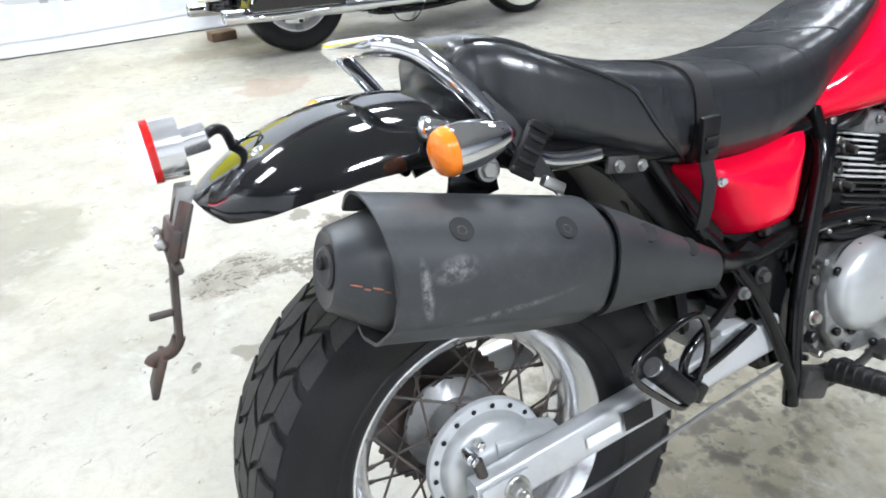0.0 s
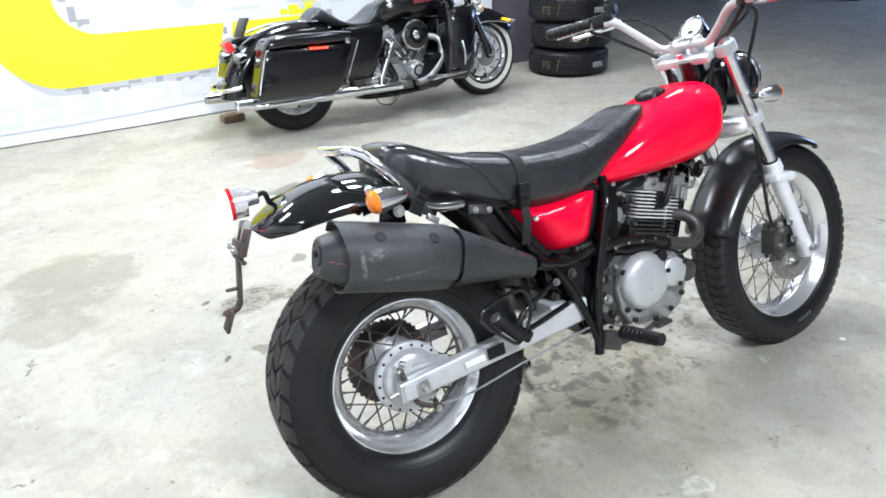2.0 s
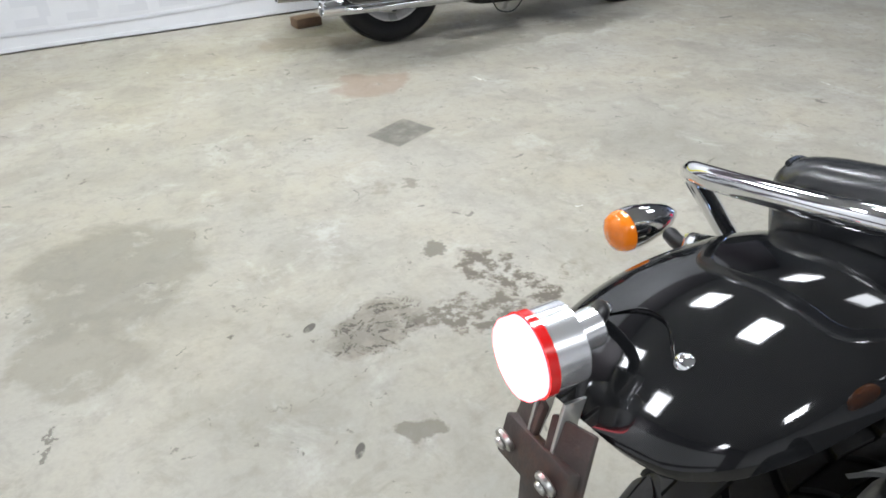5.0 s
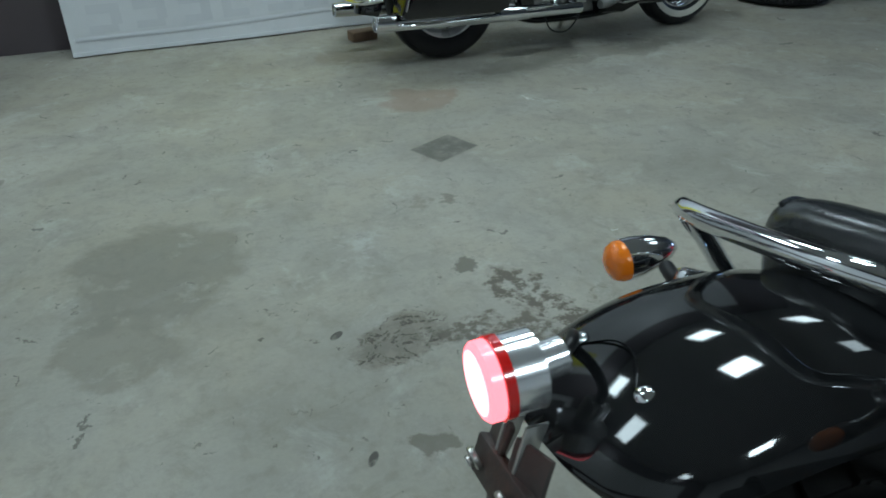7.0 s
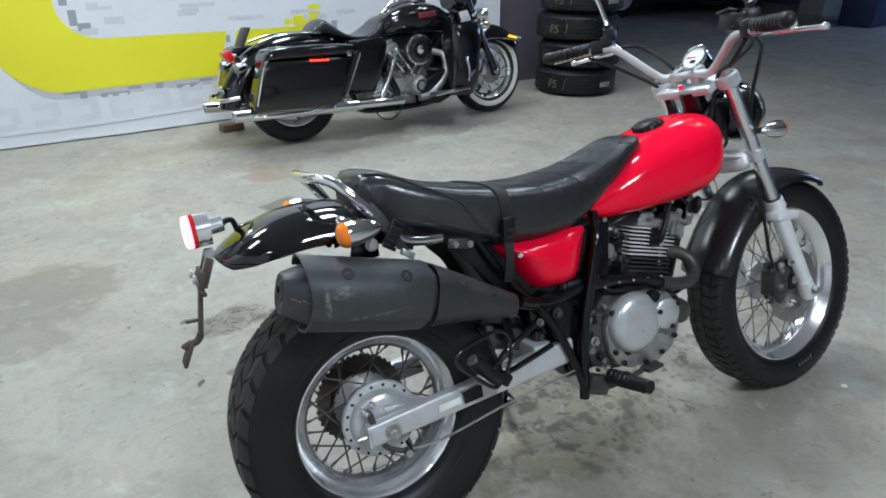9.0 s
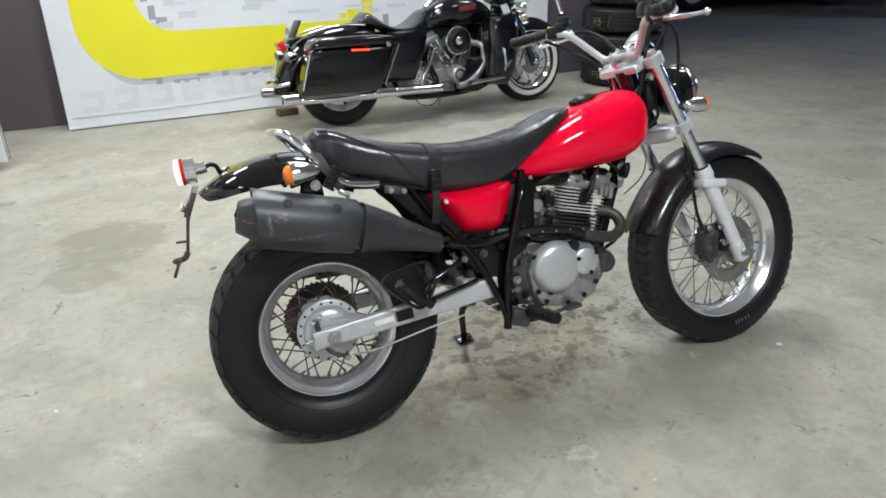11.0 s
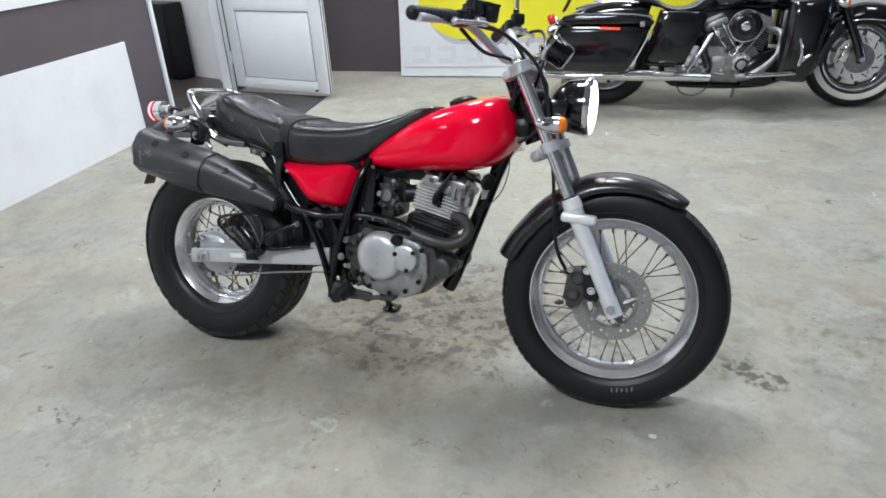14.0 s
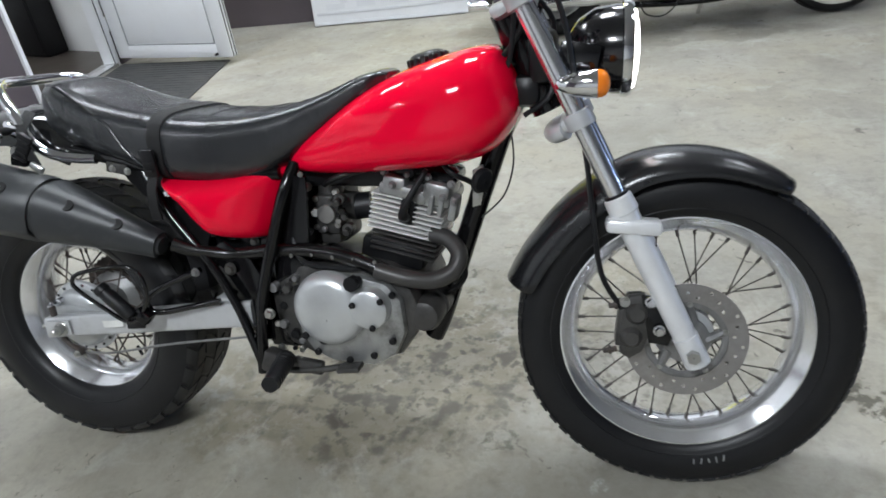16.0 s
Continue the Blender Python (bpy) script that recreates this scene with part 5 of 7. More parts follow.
part("brake_pedal", Geo().tube([(0.53, -0.14, 0.255), (0.57, -0.155, 0.248), (0.65, -0.155, 0.255), (0.70, -0.15, 0.264)], 0.007, 10).box((0.715, -0.158, 0.266), (0.05, 0.035, 0.012), 0.004, (0, -8, 0)), cast_dark, bike, "black brake pedal")
pp = part("passenger_peg_bracket", Geo().tube([(0.392, -0.15, 0.465), (0.33, -0.165, 0.44), (0.283, -0.17, 0.418), (0.264, -0.174, 0.396), (0.27, -0.172, 0.374), (0.296, -0.166, 0.370), (0.36, -0.158, 0.382), (0.425, -0.146, 0.394)], 0.0068, 12),
          black_gloss, bike, "bent black tube passenger peg bracket")
part("peg_guard", Geo().tube([(0.262, -0.196, 0.372), (0.284, -0.196, 0.42), (0.278, -0.198, 0.466), (0.25, -0.206, 0.486), (0.19, -0.219, 0.482), (0.146, -0.228, 0.472), (0.134, -0.23, 0.456), (0.142, -0.228, 0.438), (0.19, -0.216, 0.392), (0.232, -0.205, 0.36), (0.262, -0.196, 0.372)], 0.0046, 10), black_gloss, pp, "thin black wire loop round the peg")
pgp = part("footpeg", Geo().lathe([(0.0001, -0.002), (0.0145, -0.002), (0.0165, 0.001), (0.0165, 0.012), (0.0145, 0.014), (0.0145, 0.02), (0.016, 0.024), (0.0155, 0.082), (0.013, 0.09), (0.0001, 0.092)], (0.181, -0.21, 0.438), (0.064, 0.006, -0.066), 22), rubber, pp, "folded rubber passenger peg")
part("peg_end", Geo().lathe([(0.0001, -0.004), (0.012, -0.0038), (0.0135, -0.002)], (0.181, -0.21, 0.438), (0.064, 0.006, -0.066), 22), cast, pgp, "worn grey peg end")
bolt(pp, (0.388, -0.16, 0.463), (0, -1, 0), 0.007, 0.01, cast)
part("peg_hinge", Geo().box((0.262, -0.188, 0.37), (0.036, 0.03, 0.03), 0.006, (0, 40, 0)), frame_black, pp)
part("side_stand", Geo().tube([(0.505, 0.12, 0.285), (0.485, 0.16, 0.235), (0.486, 0.202, 0.19), (0.512, 0.278, 0.084)], [0.013, 0.012, 0.0115, 0.011], 12).box((0.514, 0.286, 0.0755), (0.06, 0.05, 0.008), 0.003, (14, 0, 0)), frame_black, bike, "black side stand, folded out")

# engine
ec = [(0.532, 0.40), (0.538, 0.34), (0.565, 0.292), (0.62, 0.268), (0.75, 0.262), (0.815, 0.282), (0.85, 0.33), (0.862, 0.385), (0.845, 0.43), (0.79, 0.462), (0.70, 0.478), (0.60, 0.47), (0.55, 0.44)]
eng = part("engine", Geo().prism(ec, -0.118, 0.125, 0.012), cast_dark, bike, "grimy cast alloy single-cylinder engine")
cov = [(0.60, 0.325), (0.625, 0.285), (0.67, 0.265), (0.76, 0.262), (0.81, 0.29), (0.835, 0.34), (0.83, 0.41), (0.80, 0.445), (0.74, 0.46), (0.66, 0.462), (0.61, 0.44), (0.592, 0.39)]
cc = part("side_casing", Geo().prism(cov, -0.138, -0.11, 0.012), case_alloy, eng, "grimy silver engine side casing")
part("clutch_cover", Geo().lathe([(0.0001, -0.1715), (0.03, -0.171), (0.055, -0.168), (0.069, -0.162), (0.0765, -0.152), (0.079, -0.135)], (0.678, 0, 0.39), (0, 1, 0), 64)
     .lathe([(0.0001, -0.169), (0.034, -0.1685), (0.04, -0.164), (0.042, -0.135)], (0.768, 0, 0.398), (0, 1, 0), 36), cover_silver, eng, "round silver clutch cover")
for x, z in ((0.615, 0.325), (0.64, 0.29), (0.71, 0.276), (0.765, 0.29), (0.808, 0.325), (0.815, 0.425), (0.745, 0.455), (0.66, 0.458), (0.61, 0.43)):
    part("bolt", Geo().cyl((x, -0.14, z), (x, -0.148, z), 0.0075, seg=12), plastic, cc)
for a in (40, 160, 280):
    part("bolt", Geo().cyl((0.772 + math.cos(radians(a)) * 0.035, -0.168, 0.398 + math.sin(radians(a)) * 0.035), (0.772 + math.cos(radians(a)) * 0.035, -0.175, 0.398 + math.sin(radians(a)) * 0.035), 0.0065, seg=12), plastic, cc)
part("oil_filler", Geo().cyl((0.735, -0.14, 0.448), (0.735, -0.162, 0.45), 0.016, seg=8), plastic, cc, "black oil filler cap")
part("sight_glass", Geo().cyl((0.655, -0.14, 0.318), (0.655, -0.146, 0.318), 0.011), plastic, cc)
part("starter", Geo().cyl((0.87, -0.06, 0.375), (0.87, 0.06, 0.375), 0.036).lathe([(0.0001, -0.118), (0.022, -0.117), (0.03, -0.113), (0.035, -0.1), (0.035, -0.06)], (0.866, 0, 0.368), (0, 1, 0), 28), cast_dark, eng)
# cylinder block with stacked fins, leaning forward
TL = radians(13)
CYL = Matrix.Translation((0.811, 0, 0.452)) @ Matrix.Rotation(TL, 4, "Y")
# black core puts the dark between fins into colour, with a filler box below
part("barrel", Geo().box((-0.01, 0.006, 0.09), (0.1, 0.09, 0.19), 0.01).box((-0.03, 0.006, 0.022), (0.14, 0.112, 0.05), 0.01).turned(CYL), plastic, eng)
fin_mesh = mesh_of("cooling_fin", Geo().box((-0.012, 0.006, 0), (0.154, 0.13, 0.0037), 0.0014, seg=1), fin_alloy)
fin_dark = mesh_of("cooling_fin", Geo().box((-0.008, 0.006, 0), (0.14, 0.126, 0.0045), 0.0016, seg=1), cast_dark)
for k in range(4):
    shared("cooling_fin", fin_dark, eng, CYL @ Matrix.Translation((0.0, 0, 0.028 + k * 0.0115)))
for k in range(8):
    shared("cooling_fin", fin_mesh, eng, CYL @ Matrix.Translation((0.0, 0, 0.073 + k * 0.0102)))
hd = Geo().box((0, 0, 0.160), (0.15, 0.13, 0.026), 0.008).box((-0.045, -0.02, 0.172), (0.05, 0.09, 0.035), 0.01).box((0.045, -0.02, 0.176), (0.055, 0.1, 0.038), 0.01)
hd.box((0.008, -0.05, 0.158), (0.04, 0.035, 0.024), 0.006, (0, 10, 0)).box((0.083, -0.045, 0.15), (0.016, 0.04, 0.05), 0.005).box((0.06, -0.066, 0.155), (0.01, 0.016, 0.045), 0.003).box((0.04, -0.068, 0.152), (0.01, 0.016, 0.04), 0.003)
part("cylinder_head", hd.turned(CYL), case_alloy, eng, "finned alloy cylinder head")
part("valve_cover", Geo().box((-0.045, 0.0, 0.198), (0.06, 0.1, 0.03), 0.012).box((0.045, 0.0, 0.202), (0.062, 0.104, 0.03), 0.012).box((0, 0, 0.19), (0.05, 0.08, 0.03), 0.01).cyl((-0.02, -0.055, 0.2), (-0.02, 0.05, 0.2), 0.012).turned(CYL), frame_black, eng, "oily black valve cover")
for x, y, z, r in ((0.07, -0.052, 0.196, 0.007), (0.022, -0.053, 0.2, 0.006), (-0.022, -0.05, 0.196, 0.006), (-0.07, -0.05, 0.192, 0.007), (-0.045, -0.066, 0.172, 0.006), (0.0, -0.066, 0.162, 0.005), (0.062, -0.072, 0.172, 0.006), (0.085, -0.066, 0.166, 0.005)):
    part("bolt", Geo().cyl(tuple(CYL @ V(x, y, z)), tuple(CYL @ V(x, y - 0.012, z)), r, seg=6).cyl(tuple(CYL @ V(x, y, z)), tuple(CYL @ V(x, y - 0.005, z)), r * 1.3, seg=18), cast, eng)
part("head_stay", Geo().box((0.02, 0, 0.205), (0.1, 0.08, 0.02), 0.006).box((-0.03, 0, 0.215), (0.03, 0.05, 0.03), 0.006).turned(CYL), frame_black, eng)
# proud black box, the plug recess's shade put into a solid
part("plug_shade_box", Geo().box((-0.01, -0.044, 0.122), (0.034, 0.034, 0.056), 0.008).turned(CYL), plastic, eng)
part("spark_plug_cap", Geo().tube([CYL @ V(-0.012, -0.052, 0.108), CYL @ V(-0.01, -0.078, 0.118), CYL @ V(-0.006, -0.086, 0.145), CYL @ V(0.02, -0.07, 0.22)], [0.012, 0.0115, 0.008, 0.0045], 10), plastic, eng)
# carburettor and hoses
cb = part("carburettor", Geo().box((0.655, -0.03, 0.565), (0.06, 0.075, 0.085), 0.012).cyl((0.61, -0.02, 0.575), (0.71, -0.02, 0.575), 0.03).cyl((0.655, -0.03, 0.60), (0.655, -0.03, 0.645), 0.027).box((0.655, -0.03, 0.515), (0.045, 0.05, 0.03), 0.006), cast_dark, bike, "grimy carburettor")
for x, y, z, r in ((0.69, -0.06, 0.60, 0.012), (0.62, -0.065, 0.625, 0.01), (0.7, -0.05, 0.535, 0.012), (0.61, -0.06, 0.53, 0.01)):
    part("fitting", Geo().cyl((x, y, z), (x + 0.006, y - 0.03, z + 0.004), r).cyl((x + 0.006, y - 0.03, z + 0.004), (x + 0.008, y - 0.045, z), r * 0.6), cast_dark if r > 0.011 else steel, cb)
part("throttle_wheel", Geo().cyl((0.66, -0.07, 0.57), (0.66, -0.08, 0.57), 0.02), steel, cb)
for k, (x, z) in enumerate(((0.635, 0.60), (0.68, 0.545), (0.632, 0.54))):
    bolt(cb, (x, -0.068, z), (0, -1, 0), 0.005)
part("intake_boot", Geo().tube([(0.58, -0.01, 0.58), (0.62, -0.015, 0.577)], 0.035), rubber, bike)
part("intake_boot", Geo().tube([(0.70, -0.02, 0.572), (0.735, -0.01, 0.575)], 0.028), rubber, bike)
for pts in ([(0.63, -0.06, 0.5), (0.62, -0.09, 0.45), (0.6, -0.12, 0.41)], [(0.59, -0.1, 0.55), (0.61, -0.12, 0.49), (0.66, -0.13, 0.475), (0.74, -0.12, 0.47)], [(0.66, -0.07, 0.63), (0.7, -0.09, 0.65), (0.78, -0.06, 0.665)],
            [(0.9, -0.05, 0.68), (0.93, -0.075, 0.655), (0.965, -0.05, 0.63), (0.985, -0.03, 0.6)], [(0.93, -0.06, 0.49), (0.945, -0.06, 0.45), (0.93, -0.06, 0.42), (0.9, -0.05, 0.4)]):
    part("hose", Geo().tube(pts, 0.0055, 8), rubber, bike)
part("wire", Geo().tube([(1.045, -0.05, 0.72), (1.05, -0.07, 0.67), (1.03, -0.07, 0.61), (0.98, -0.045, 0.56)], 0.0018, 6), rubber, bike)

# small fittings and bolt heads over the engine's grimy side
rnd = random.Random(5)
for i in range(26):
    low = i < 16
    x, z = (rnd.uniform(0.535, 0.60), rnd.uniform(0.28, 0.47)) if low else (rnd.uniform(0.60, 0.70), rnd.uniform(0.50, 0.62))
    y, r, h = (-0.115 if low else -0.07), rnd.uniform(0.004, 0.011), rnd.uniform(0.006, 0.02)
    part("fitting", Geo().cyl((x, y, z), (x + rnd.uniform(-0.004, 0.004), y - h, z), r, seg=6 if i % 2 else 14), (cast_dark, steel, cast, plastic)[i % 4], eng if low else cb)
for i in range(5):
    x, z = 0.6 + i * 0.045, 0.497 - abs(i - 1) * 0.004
    part("rivet", Geo().cyl((x, -0.132, z + 0.004), (x, -0.137, z + 0.004), 0.004, seg=10), steel, bike)

# exhaust: header, heat guard, muffler
part("header_pipe", Geo().tube([(0.875, -0.045, 0.522), (0.912, -0.055, 0.516), (0.938, -0.075, 0.492), (0.93, -0.095, 0.464), (0.893, -0.113, 0.449), (0.84, -0.128, 0.456), (0.78, -0.13, 0.472)], 0.0172, 18), header_grey, bike, "burnt grey header pipe")
part("heat_guard", Geo().tube([(0.80, -0.126, 0.466), (0.74, -0.122, 0.487), (0.67, -0.116, 0.50), (0.6, -0.112, 0.503), (0.52, -0.11, 0.498)], [0.0175, 0.0165, 0.0155, 0.015, 0.014], 16), hot_black, bike, "black header heat guard")
part("mid_pipe", Geo().tube([(0.53, -0.11, 0.498), (0.45, -0.115, 0.49), (0.38, -0.14, 0.505), (0.34, -0.155, 0.522)], 0.015, 14), hot_black, bike)


def mz(x):
    """The muffler's middle line."""
    return V(x, -0.207 + 0.05 * max(0, (x - 0.0) / 0.36), 0.648 - 0.235 * (x + 0.1) - 0.032 * max(0, (x - 0.09) / 0.25) ** 1.3)


MD = (mz(0.0) - mz(0.05)).normalized()
MU = V(-MD.z, 0, MD.x) if MD.x > 0 else V(MD.z, 0, -MD.x)


def mring(x, r, n=2.3, seg=36, a0=0.0, a1=2 * math.pi, full=True):
    return [mz(x) + V(0, 1, 0) * r * sup(a0 + (a1 - a0) * k / (seg if full else seg - 1), n)[0] + MU * r * sup(a0 + (a1 - a0) * k / (seg if full else seg - 1), n)[1] for k in range(seg)]


muf = part("muffler", Geo().loft([mring(-0.197, 0.028), mring(-0.201, 0.036), mring(-0.198, 0.04), mring(-0.15, 0.06), mring(-0.135, 0.065), mring(0.0, 0.066), mring(0.08, 0.064), mring(0.09, 0.058), mring(0.14, 0.051), mring(0.2, 0.041), mring(0.26, 0.031), mring(0.296, 0.0255), mring(0.316, 0.0225), mring(0.322, 0.018)]),
           matt_black, bike, "scuffed matt black muffler with a heat shield")
part("tail_pipe", Geo().lathe([(0.0001, 0.002), (0.012, 0.002), (0.0165, 0.0035), (0.02, 0.002), (0.0215, -0.004)], mz(-0.199) + V(0, -0.002, 0.002), MD, 28), matt_black, muf, "round grey end disc")
# solid disc with the outlet hole's darkness put into its colour
part("bore_dark", Geo().lathe([(0.0001, 0.0046), (0.0058, 0.0046), (0.0065, 0.001)], mz(-0.2) + V(0, 0.003, 0.005), MD, 18), hole_black, muf, "small black disc for the dark exhaust outlet hole")
for k, (a0, a1, dz) in enumerate(((0.0, 0.3, 0.001), (0.34, 0.5, -0.001), (0.55, 0.8, 0.0012), (0.84, 1.0, -0.0005))):
    q = [mz(-0.19 + 0.034 * f) + V(0, -0.0445 - 0.0125 * f, 0) - MU * (0.004 + 0.004 * f - dz) for f in (a0, (a0 + a1) / 2, a1)]
    part("maker_mark", Geo().tube(q, [0.0007, 0.0013, 0.0007], 6), orange_mark, muf, "worn orange stroke")
def facet(x, r, a0, a1, seg, p=60.0):
    """A strip round the muffler with flat faces and soft edges between them."""
    out = []
    for k in range(seg):
        a = radians(a0 + (a1 - a0) * k / (seg - 1))
        q = sum(max(0.0, math.cos(a - radians(f))) ** p for f in (50, 70, 90, 110, 130, 150, 170, 188, 232, 262, 292)) ** (1 / p)
        out.append(mz(x) + V(0, 1, 0) * (r / q) * math.cos(a) + MU * (r / q) * math.sin(a))
    return out


sh = []
for x, r in ((-0.156, 0.0745), (-0.148, 0.0735), (-0.1, 0.073), (0.0, 0.0725), (0.078, 0.071), (0.086, 0.067)):
    # the rear edge reaches further back at the top, like a hood
    o, i = facet(x, r, 40, 290, 56), facet(x, r - 0.0035, 40, 290, 56)
    if x < -0.12:
        for ring in (o, i):
            for k, p in enumerate(ring):
                up = max(0.0, (p - mz(x)).dot(MU) / r)
                p += MD * 0.022 * up * (1.0 if x < -0.15 else 0.7)
    sh.append(o + i[::-1])
shield = part("heat_shield", Geo().loft(sh), scuffed_black, muf, "rounded matt black heat shield with pale scuffs", 30)
cs = []
for x, r in ((0.098, 0.066), (0.15, 0.0565), (0.2, 0.047), (0.25, 0.038), (0.295, 0.0305), (0.318, 0.0275)):
    o = mring(x, r, 2.5, 24, radians(60), radians(245), False)
    i = mring(x, r - 0.004, 2.5, 24, radians(60), radians(245), False)
    cs.append(o + i[::-1])
cone = part("cone_shield", Geo().loft(cs), matt_black, muf, "tapered matt black front shield", 30)
for x, r, owner in ((-0.092, 0.073, shield), (0.025, 0.0728, shield), (0.155, 0.0555, cone), (0.245, 0.0388, cone)):
    a = radians(138 if owner is shield else 136)
    d = V(0, 1, 0) * math.cos(a) + MU * math.sin(a)
    k = 1.0 if owner is shield else 1.07
    p = mz(x) + d * r * k
    # dark disc just proud of the shield, painting the shade of a recess
    part("recess", Geo().lathe([(0.0125, -0.003), (0.0125, 0.001), (0.0118, 0.0012), (0.0105, 0.0009), (0.0001, 0.0008)], p, d, 24), hole_black, owner)
    part("bolt", Geo().lathe([(0.0068, -0.001), (0.0064, 0.0016), (0.0045, 0.0022), (0.003, 0.0018), (0.0001, 0.0017)], p - MU * 0.002, d, 14), cast, owner)
part("muffler_hanger", Geo().prism([(-0.03, 0.73), (0.0, 0.745), (0.02, 0.735), (0.025, 0.69), (-0.005, 0.685), (-0.04, 0.69)], -0.15, -0.142, 0.002).cyl((0.003, -0.15, 0.72), (0.003, -0.168, 0.72), 0.016), frame_black, bike)
bolt(bike, (0.003, -0.168, 0.72), (0, -1, 0), 0.01, 0.008)
part("hook", Geo().tube([(-0.075, -0.105, 0.752), (-0.073, -0.108, 0.728), (-0.066, -0.108, 0.722), (-0.06, -0.107, 0.732)], 0.0035, 8), frame_black, bike)

# grab rail and rear indicators
half = [(0.172, -0.132, 0.70), (0.13, -0.141, 0.703), (0.085, -0.151, 0.712), (0.055, -0.158, 0.73), (0.03, -0.155, 0.758), (-0.005, -0.148, 0.806), (-0.038, -0.134, 0.842), (-0.054, -0.12, 0.854), (-0.068, -0.094, 0.859), (-0.074, -0.05, 0.86)]
part("grab_rail", Geo().tube(half + [(x, -y, z) for x, y, z in half[::-1]], 0.0114, 16), chrome, bike, "chrome passenger grab rail")
for s in (-1, 1):
    bullet(bike, (-0.058 - 0.006 * (s > 0), s * (0.208 + 0.012 * (s > 0)), 0.756 + 0.01 * (s > 0)), (1, 0, 0.08), [(-0.03, s * 0.18, 0.764), (-0.04, s * 0.145, 0.762), (-0.035, s * 0.1, 0.765)])
    part("rail_foot", Geo().box((-0.03, s * 0.128, 0.765), (0.05, 0.02, 0.026), 0.008, (0, 20, 0)), chrome, bike)

# tail lamp and the bare plate bracket
tl = part("tail_lamp", Geo().lathe([(0.0001, 0.0), (0.032, 0.0), (0.034, 0.002), (0.034, -0.026), (0.03, -0.027)], (-0.284, 0, 0.784), (1, 0, 0.05), 40)
          .cyl((-0.284, 0, 0.786), (-0.254, 0, 0.79), 0.0165, seg=24), alloy, bike, "round tail lamp in a brushed alloy housing, lit red")
tail_glow = glow("tail_lens_lit", (1.0, 0.3, 0.35), 7.0)
tail_edge = glow("tail_lens_edge", (1.0, 0.16, 0.2), 4.5)
part("lens", Geo().lathe([(0.027, -0.0478), (0.02, -0.0488), (0.0001, -0.0495)], (-0.284, 0, 0.784), (1, 0, 0.05), 40), tail_glow, tl, "glowing tail lens")
part("lens_edge", Geo().lathe([(0.0335, -0.025), (0.0335, -0.044), (0.031, -0.047), (0.0265, -0.0478)], (-0.284, 0, 0.784), (1, 0, 0.05), 40), tail_edge, tl, "glowing red lens edge")
part("lens_ring", Geo().lathe([(0.0335, -0.0255), (0.0355, -0.0255), (0.0355, -0.034), (0.0335, -0.0345)], (-0.284, 0, 0.784), (1, 0, 0.05), 40, closed=True), red_lens, tl)
part("lamp_arm", Geo().tube([(-0.256, 0, 0.789), (-0.243, 0.008, 0.794), (-0.23, 0.03, 0.788), (-0.222, 0.05, 0.77), (-0.218, 0.06, 0.75)], 0.006, 12), plastic, tl)
part("lamp_bracket", Geo().prism([(-0.298, 0.742), (-0.278, 0.742), (-0.29, 0.715), (-0.305, 0.69), (-0.315, 0.695)], -0.02, -0.016, 0.001).prism([(-0.298, 0.742), (-0.278, 0.742), (-0.29, 0.715), (-0.305, 0.69), (-0.315, 0.695)], 0.016, 0.02, 0.001), steel, tl)
pb = part("plate_bracket", Geo().box((-0.316, 0, 0.685), (0.012, 0.1, 0.036), 0.003, (0, 20, 0)).box((-0.325, 0, 0.63), (0.008, 0.036, 0.13), 0.003, (0, 9, 0))
          .tube([(-0.334, 0, 0.57), (-0.345, 0, 0.555), (-0.366, 0, 0.55), (-0.372, 0, 0.545)], 0.008, 10), rusty, bike, "bare bent plate bracket")
part("hinge_plate", Geo().box((-0.306, -0.03, 0.70), (0.006, 0.045, 0.06), 0.002, (0, 24, 14)).box((-0.306, 0.03, 0.70), (0.006, 0.045, 0.06), 0.002, (0, 24, -14)).cyl((-0.318, -0.06, 0.662), (-0.318, 0.06, 0.662), 0.005), rusty, pb, "rust-brown folded hinge plate")
part("foot_plate", Geo().box((-0.366, 0.0, 0.533), (0.008, 0.05, 0.05), 0.003, (0, 25, 0)), rusty, pb)
part("tab", Geo().box((-0.345, 0, 0.6), (0.03, 0.014, 0.006), 0.002), rusty, pb)
for y in (-0.033, 0.033):
    part("washer", Geo().cyl((-0.324, y, 0.69), (-0.330, y, 0.688), 0.011), steel, pb)
    part("bolt", Geo().cyl((-0.329, y, 0.688), (-0.334, y, 0.686), 0.006), steel, pb)

# headlamp and front indicators
HLp = V(1.252, 0, 0.87)
hl = part("headlamp", Geo().lathe([(0.0001, -0.105), (0.0324, -0.1), (0.0562, -0.085), (0.0745, -0.055), (0.0799, -0.02), (0.081, 0.0)], HLp, (1, 0, -0.02), 44), black_gloss, bike, "round black headlamp with a chrome rim, lit")
part("rim_ring", Geo().lathe([(0.0805, -0.008), (0.0853, -0.006), (0.0864, 0.004), (0.0821, 0.012), (0.0756, 0.013), (0.0756, 0.008)], HLp, (1, 0, -0.02), 44), chrome, hl, "chrome headlamp rim")
head_glow = glow("headlamp_lit", (1.0, 0.9, 0.92), 10.0)
part("lens", Geo().lathe([(0.0761, 0.008), (0.0691, 0.017), (0.0486, 0.022), (0.0216, 0.025), (0.0001, 0.026)], HLp, (1, 0, -0.02), 44), head_glow, hl, "glowing headlamp lens")
